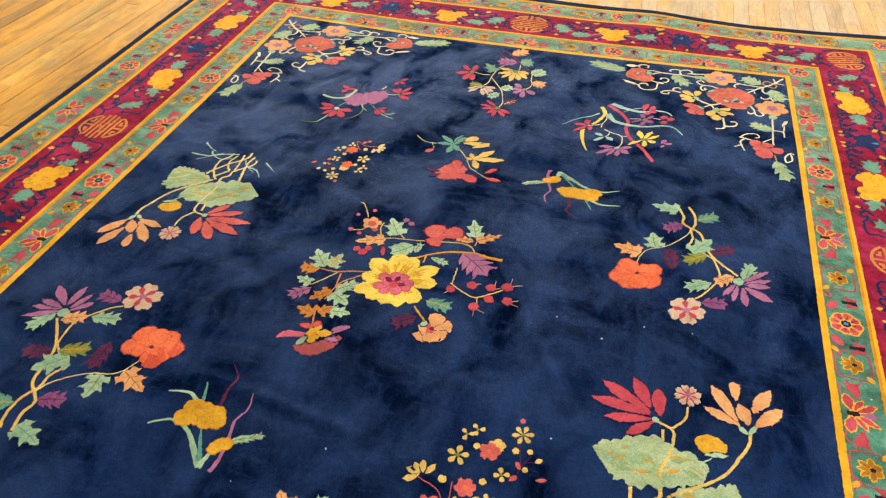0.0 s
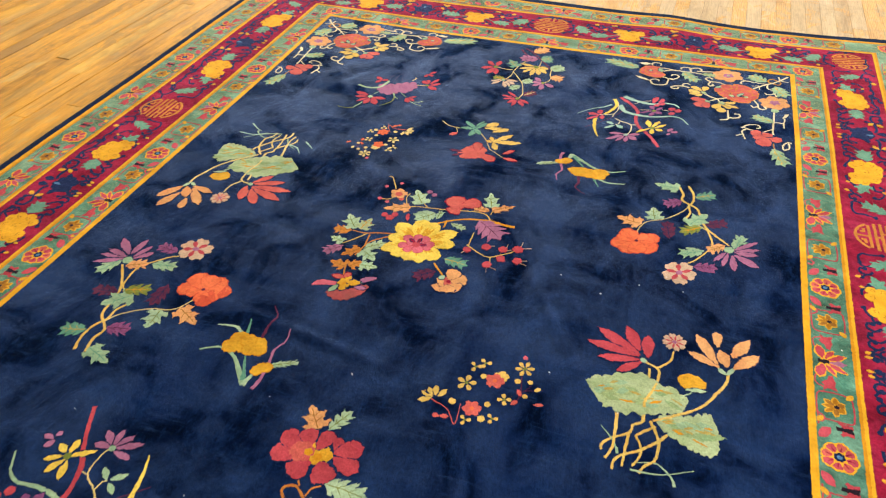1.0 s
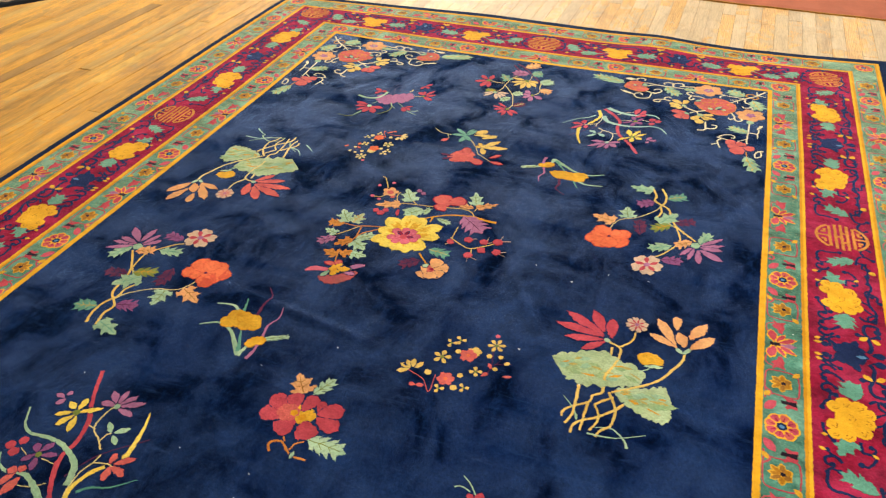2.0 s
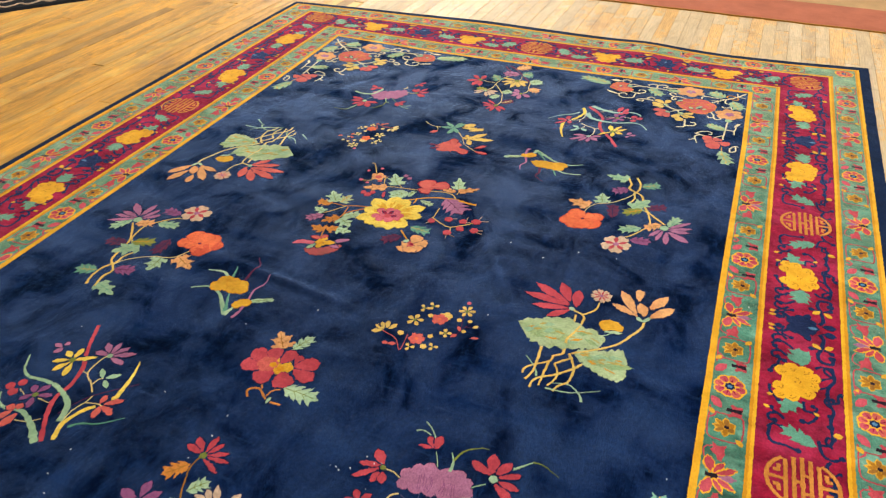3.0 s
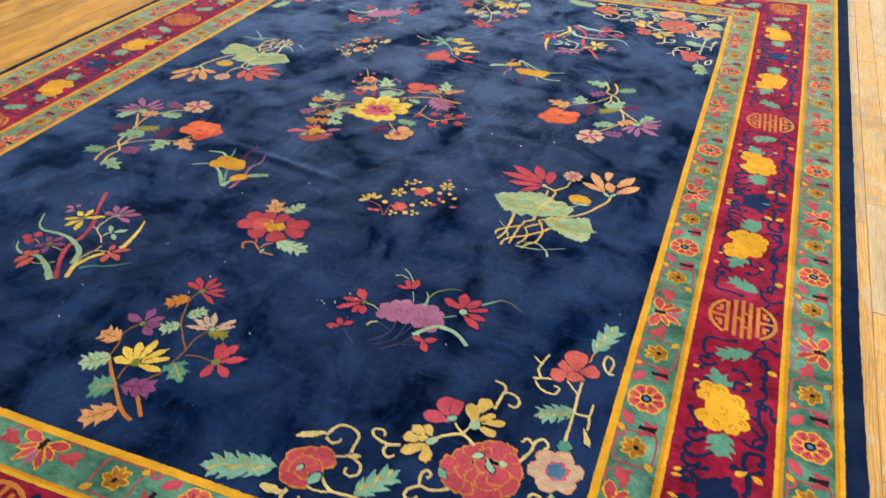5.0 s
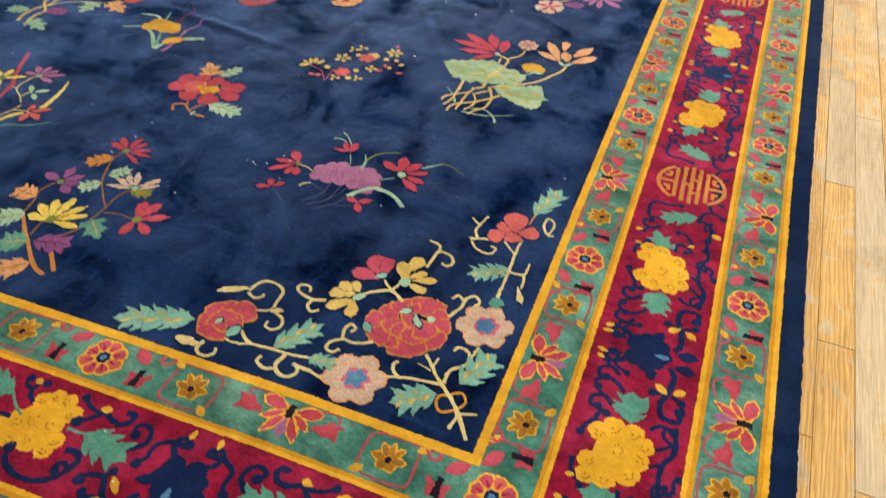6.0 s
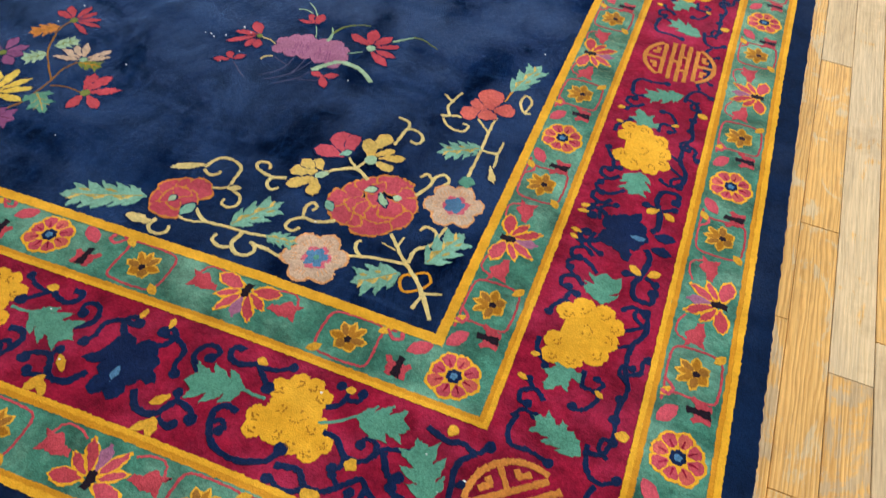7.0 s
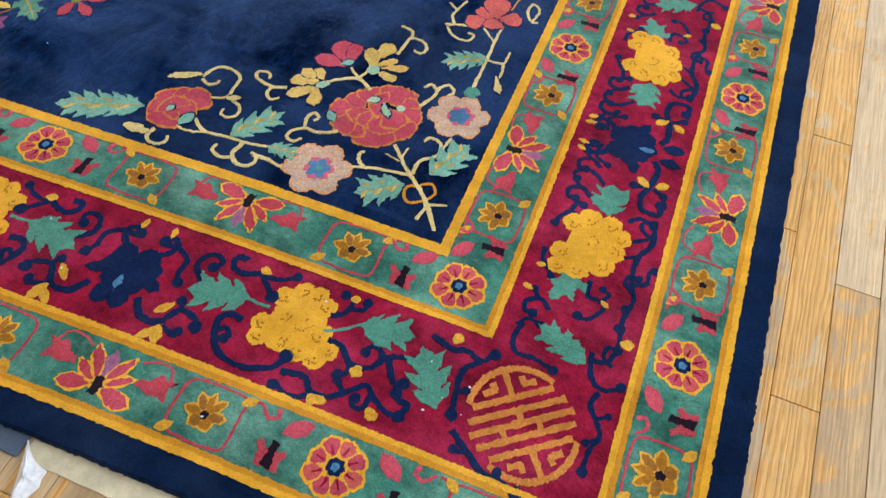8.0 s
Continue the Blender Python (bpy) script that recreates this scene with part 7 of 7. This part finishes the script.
BOARDS = {(n, k): None for n in BOARD_LENGTHS for k in (0, 1)}
for n in BOARD_LENGTHS:
    BOARDS[n, 0] = board_mesh(n)
    me = board_mesh(n)
    me.materials[0] = AMBER
    BOARDS[n, 1] = me
rng = random.Random(11)
rest = {0: ([], []), 1: ([], [])}
TILT = Matrix.Rotation(-math.atan(SLANT), 4, "Z")
for row in range(-104, 50):
    x0 = 1.3485 + row * PITCH
    y, first = -4.55, rng.uniform(0.4, 1.0)
    long = 1.5 if row < -30 else 1.0
    if row in (0, 1):
        first = ((4.55 - 1.333 - 1.27 * 2) / 1.27, (4.55 - 1.14 - 1.02 * 3) / 1.02)[row]
    while y < 5.2:
        n = rng.choice(BOARD_LENGTHS)
        if row == 0 and y < -0.4:
            n = 1.27 if y < -1.4 else 0.46
        if row == 1 and y < -0.4:
            n = 1.02
        x = x0 + SLANT * y
        n_long = n * long * first
        under = -1.14 < x < 1.22 and y > -1.6 and y + n_long < 1.6
        if not under:
            seen = -2.7 < x < 1.75 and -0.9 < y + n_long and y < 2.6 if x < 0.9 else x < 1.75 and -1.9 < y + n_long and y < 2.4
            kind = 1 if rng.random() < (min(1.0, max(0.0, (-0.5 - x) / 1.3)) if y < -1.8 else 1.0 if x < -1.0 else 0.0) else 0
            narrow = rng.choice((0.94, 0.965)) if x < -1 and rng.random() < 0.10 else 1.0
            m = Matrix.Translation((x, y, FLOOR_Z + rng.uniform(-0.0006, 0.0003))) @ TILT @ Matrix.Diagonal((narrow, long * first * (0.994 if rng.random() < 0.05 and x < -1 else 1.0), 1, 1))
            if seen:
                part("board", BOARDS[n, kind], floor, m=m)
            elif WEST < x < EAST:
                me = BOARDS[n, kind]
                rest_v, rest_f = rest[kind]
                k = len(rest_v)
                rest_v += [tuple(m @ v.co) for v in me.vertices]
                rest_f += [[k + i for i in p.vertices] for p in me.polygons]
        y += n_long
        first = 1.0
for kind, finish in ((0, WORN), (1, AMBER)):
    ob = part("boards", mesh_of("boards", *rest[kind], [finish]), floor)
    tagged(ob, kind="stuff")

# ---- things on the floor round the rug ----
def slab_rug(name, label, m, bands, high):
    """A flat rug of nested bands (half width, half length, material), as parts."""
    ob = tagged(new(name), label, "rug")
    ob.matrix_world = m
    for k, (a, b, mat, pname) in enumerate(bands):
        bm = bmesh.new()
        n = 60
        rows = []
        for j in range(n + 1):
            row = []
            for i in range(n + 1):
                x, y = a * (2 * i / n - 1), b * (2 * j / n - 1)
                edge = min(i, n - i, j, n - j)
                z = high + 0.0012 * k + 0.0022 * noise.noise((x * 5, y * 5, 3)) if edge else 0.0
                x += 0.006 * noise.noise((y * 3, 1, k)) if i in (0, n) else 0
                y += 0.006 * noise.noise((x * 3, 5, k)) if j in (0, n) else 0
                row.append(bm.verts.new((x, y, z)))
            rows.append(row)
        for j in range(n):
            for i in range(n):
                bm.faces.new((rows[j][i], rows[j][i + 1], rows[j + 1][i + 1], rows[j + 1][i]))
        part(pname, bm_mesh(pname, bm, mat), ob)
    return ob


flatweave = slab_rug("flatweave_rug", "terracotta flat-woven rug with tan field on the floor", pose(1.25, 3.745, FLOOR_Z, 0, 0, 0.3),
                     ((2.05, 1.42, TERRACOTTA, "border"), (1.72, 1.09, TAN, "field")), 0.005)
c = Cloth(flat=True)
c.strip([(-2.04 + 0.12 * k, -1.421 + 0.003 * math.sin(2.3 * k)) for k in range(35)], 0.009, 0.009, "brown", 0.006 / PROUD)
part("binding", c.mesh("binding"), flatweave, "pale corded binding")
dark = slab_rug("dark_rug", "charcoal rug with pale scrolled edge line on the floor", pose(-2.95, 1.42, FLOOR_Z, 0, 0, 54),
                ((0.90, 0.62, CHARCOAL, "border"), (0.55, 0.36, SLATE, "field")), 0.010)
for k, v in enumerate((-0.56, -0.47)):
    c = Cloth(flat=True)
    for side in range(18):
        x = -0.85 + side * 0.1
        c.strip([(x, v), (x + 0.03, v + 0.018), (x + 0.06, v - 0.012), (x + 0.1, v)], 0.009, 0.009, "blush", 0.0145 / PROUD)
    part("edge_line", c.mesh("edge_line"), dark, "pale scrolled line")

# canvas tape under the near edge, a torn paper tag and a grey cloth beside it
bm = bmesh.new()
for i in range(41):
    x = 0.586 + i * 0.012
    wob = 0.0016 * noise.noise((x * 30, 0, 0)) + 0.0008 * noise.noise((x * 140, 3, 0))
    for y, z in ((-1.680, 0.001), (-1.722 + wob - 0.010 * (x - 0.6), 0.0016), (-1.7225 + wob - 0.010 * (x - 0.6), 0.0)):
        bm.verts.new((x, y, FLOOR_Z + z))
bm.verts.ensure_lookup_table()
for i in range(40):
    for j in range(2):
        a = i * 3 + j
        bm.faces.new((bm.verts[a], bm.verts[a + 1], bm.verts[a + 4], bm.verts[a + 3]))
tagged(new("canvas_strip", bm_mesh("canvas_strip", bm, CANVAS)), "tan canvas strip lying under the rug's edge", "fabric strip")

bm = bmesh.new()
rim = [(0.581, -1.704), (0.589, -1.712), (0.6, -1.719), (0.611, -1.723), (0.62, -1.724), (0.62, -1.733), (0.623, -1.741), (0.62, -1.75), (0.618, -1.757), (0.617, -1.767), (0.61, -1.773), (0.605, -1.761), (0.599, -1.745), (0.592, -1.728), (0.587, -1.715)]
cx, cy = sum(p[0] for p in rim) / len(rim), sum(p[1] for p in rim) / len(rim)
rings = []
for k, f in enumerate((1.0, 1.0, 0.8, 0.58, 0.36, 0.15)):
    ring = []
    for x, y in rim:
        x, y = cx + (x - cx) * f, cy + (y - cy) * f
        lift = 0.0004 if k == 0 else 0.003 + 0.005 * abs(noise.noise((x * 70, y * 70, 2.0))) + 0.004 * abs(noise.noise((x * 160, y * 160, 9.0))) + 0.0015 * (k - 1)
        ring.append(bm.verts.new((x, y, FLOOR_Z + lift)))
    rings.append(ring)
for a, b in zip(rings, rings[1:]):
    for k in range(len(rim)):
        j = (k + 1) % len(rim)
        bm.faces.new((a[k], a[j], b[j], b[k]))
bm.faces.new(rings[-1])
bmesh.ops.recalc_face_normals(bm, faces=bm.faces)
tagged(new("paper_scrap", bm_mesh("paper_scrap", bm, PAPER)), "torn white paper scrap on the floor by the rug", "paper")

bm = bmesh.new()
box_bm(bm, 0.40, -1.724, FLOOR_Z, 0.581, -1.66, FLOOR_Z + 0.003, 0.001)
tagged(new("grey_cloth", bm_mesh("grey_cloth", bm, SLATE)), "grey blue cloth lying under the rug's edge", "cloth")

# lint on the pile
specks = random.Random(21)
c = Cloth()
for cx, cy, n, spread in ((0.30, -0.847, 8, 0.05), (0.0, -0.83, 4, 0.12), (0.3, -0.5, 3, 0.3), (-0.25, -1.1, 4, 0.15), (0.55, -0.15, 3, 0.25),
                          (0.95, -1.48, 6, 0.06), (0.6, -1.5, 6, 0.15), (0.6, 0.0, 4, 0.12), (0.3, -1.0, 5, 0.3), (-0.4, -0.6, 3, 0.3)):
    for k in range(n):
        x, y, r = specks.gauss(cx, spread), specks.gauss(cy, spread * 0.5), specks.uniform(0.0007, 0.0016)
        if -0.75 < x < 1.25 and -1.65 < y < 1.2:
            a = specks.uniform(0, TAU)
            c.lay([(x + r * math.cos(a + t) * (1.6 if t in (0, 3) else 0.8), y + r * math.sin(a + t) * 0.8) for t in (0, 1, 2, 3, 4, 5)], "lint", 0.006, 0.0002)
DYE["lint"] = LINT
tagged(new("lint", c.mesh("lint")), "specks of white lint scattered over the rug pile", "lint", kind="stuff")
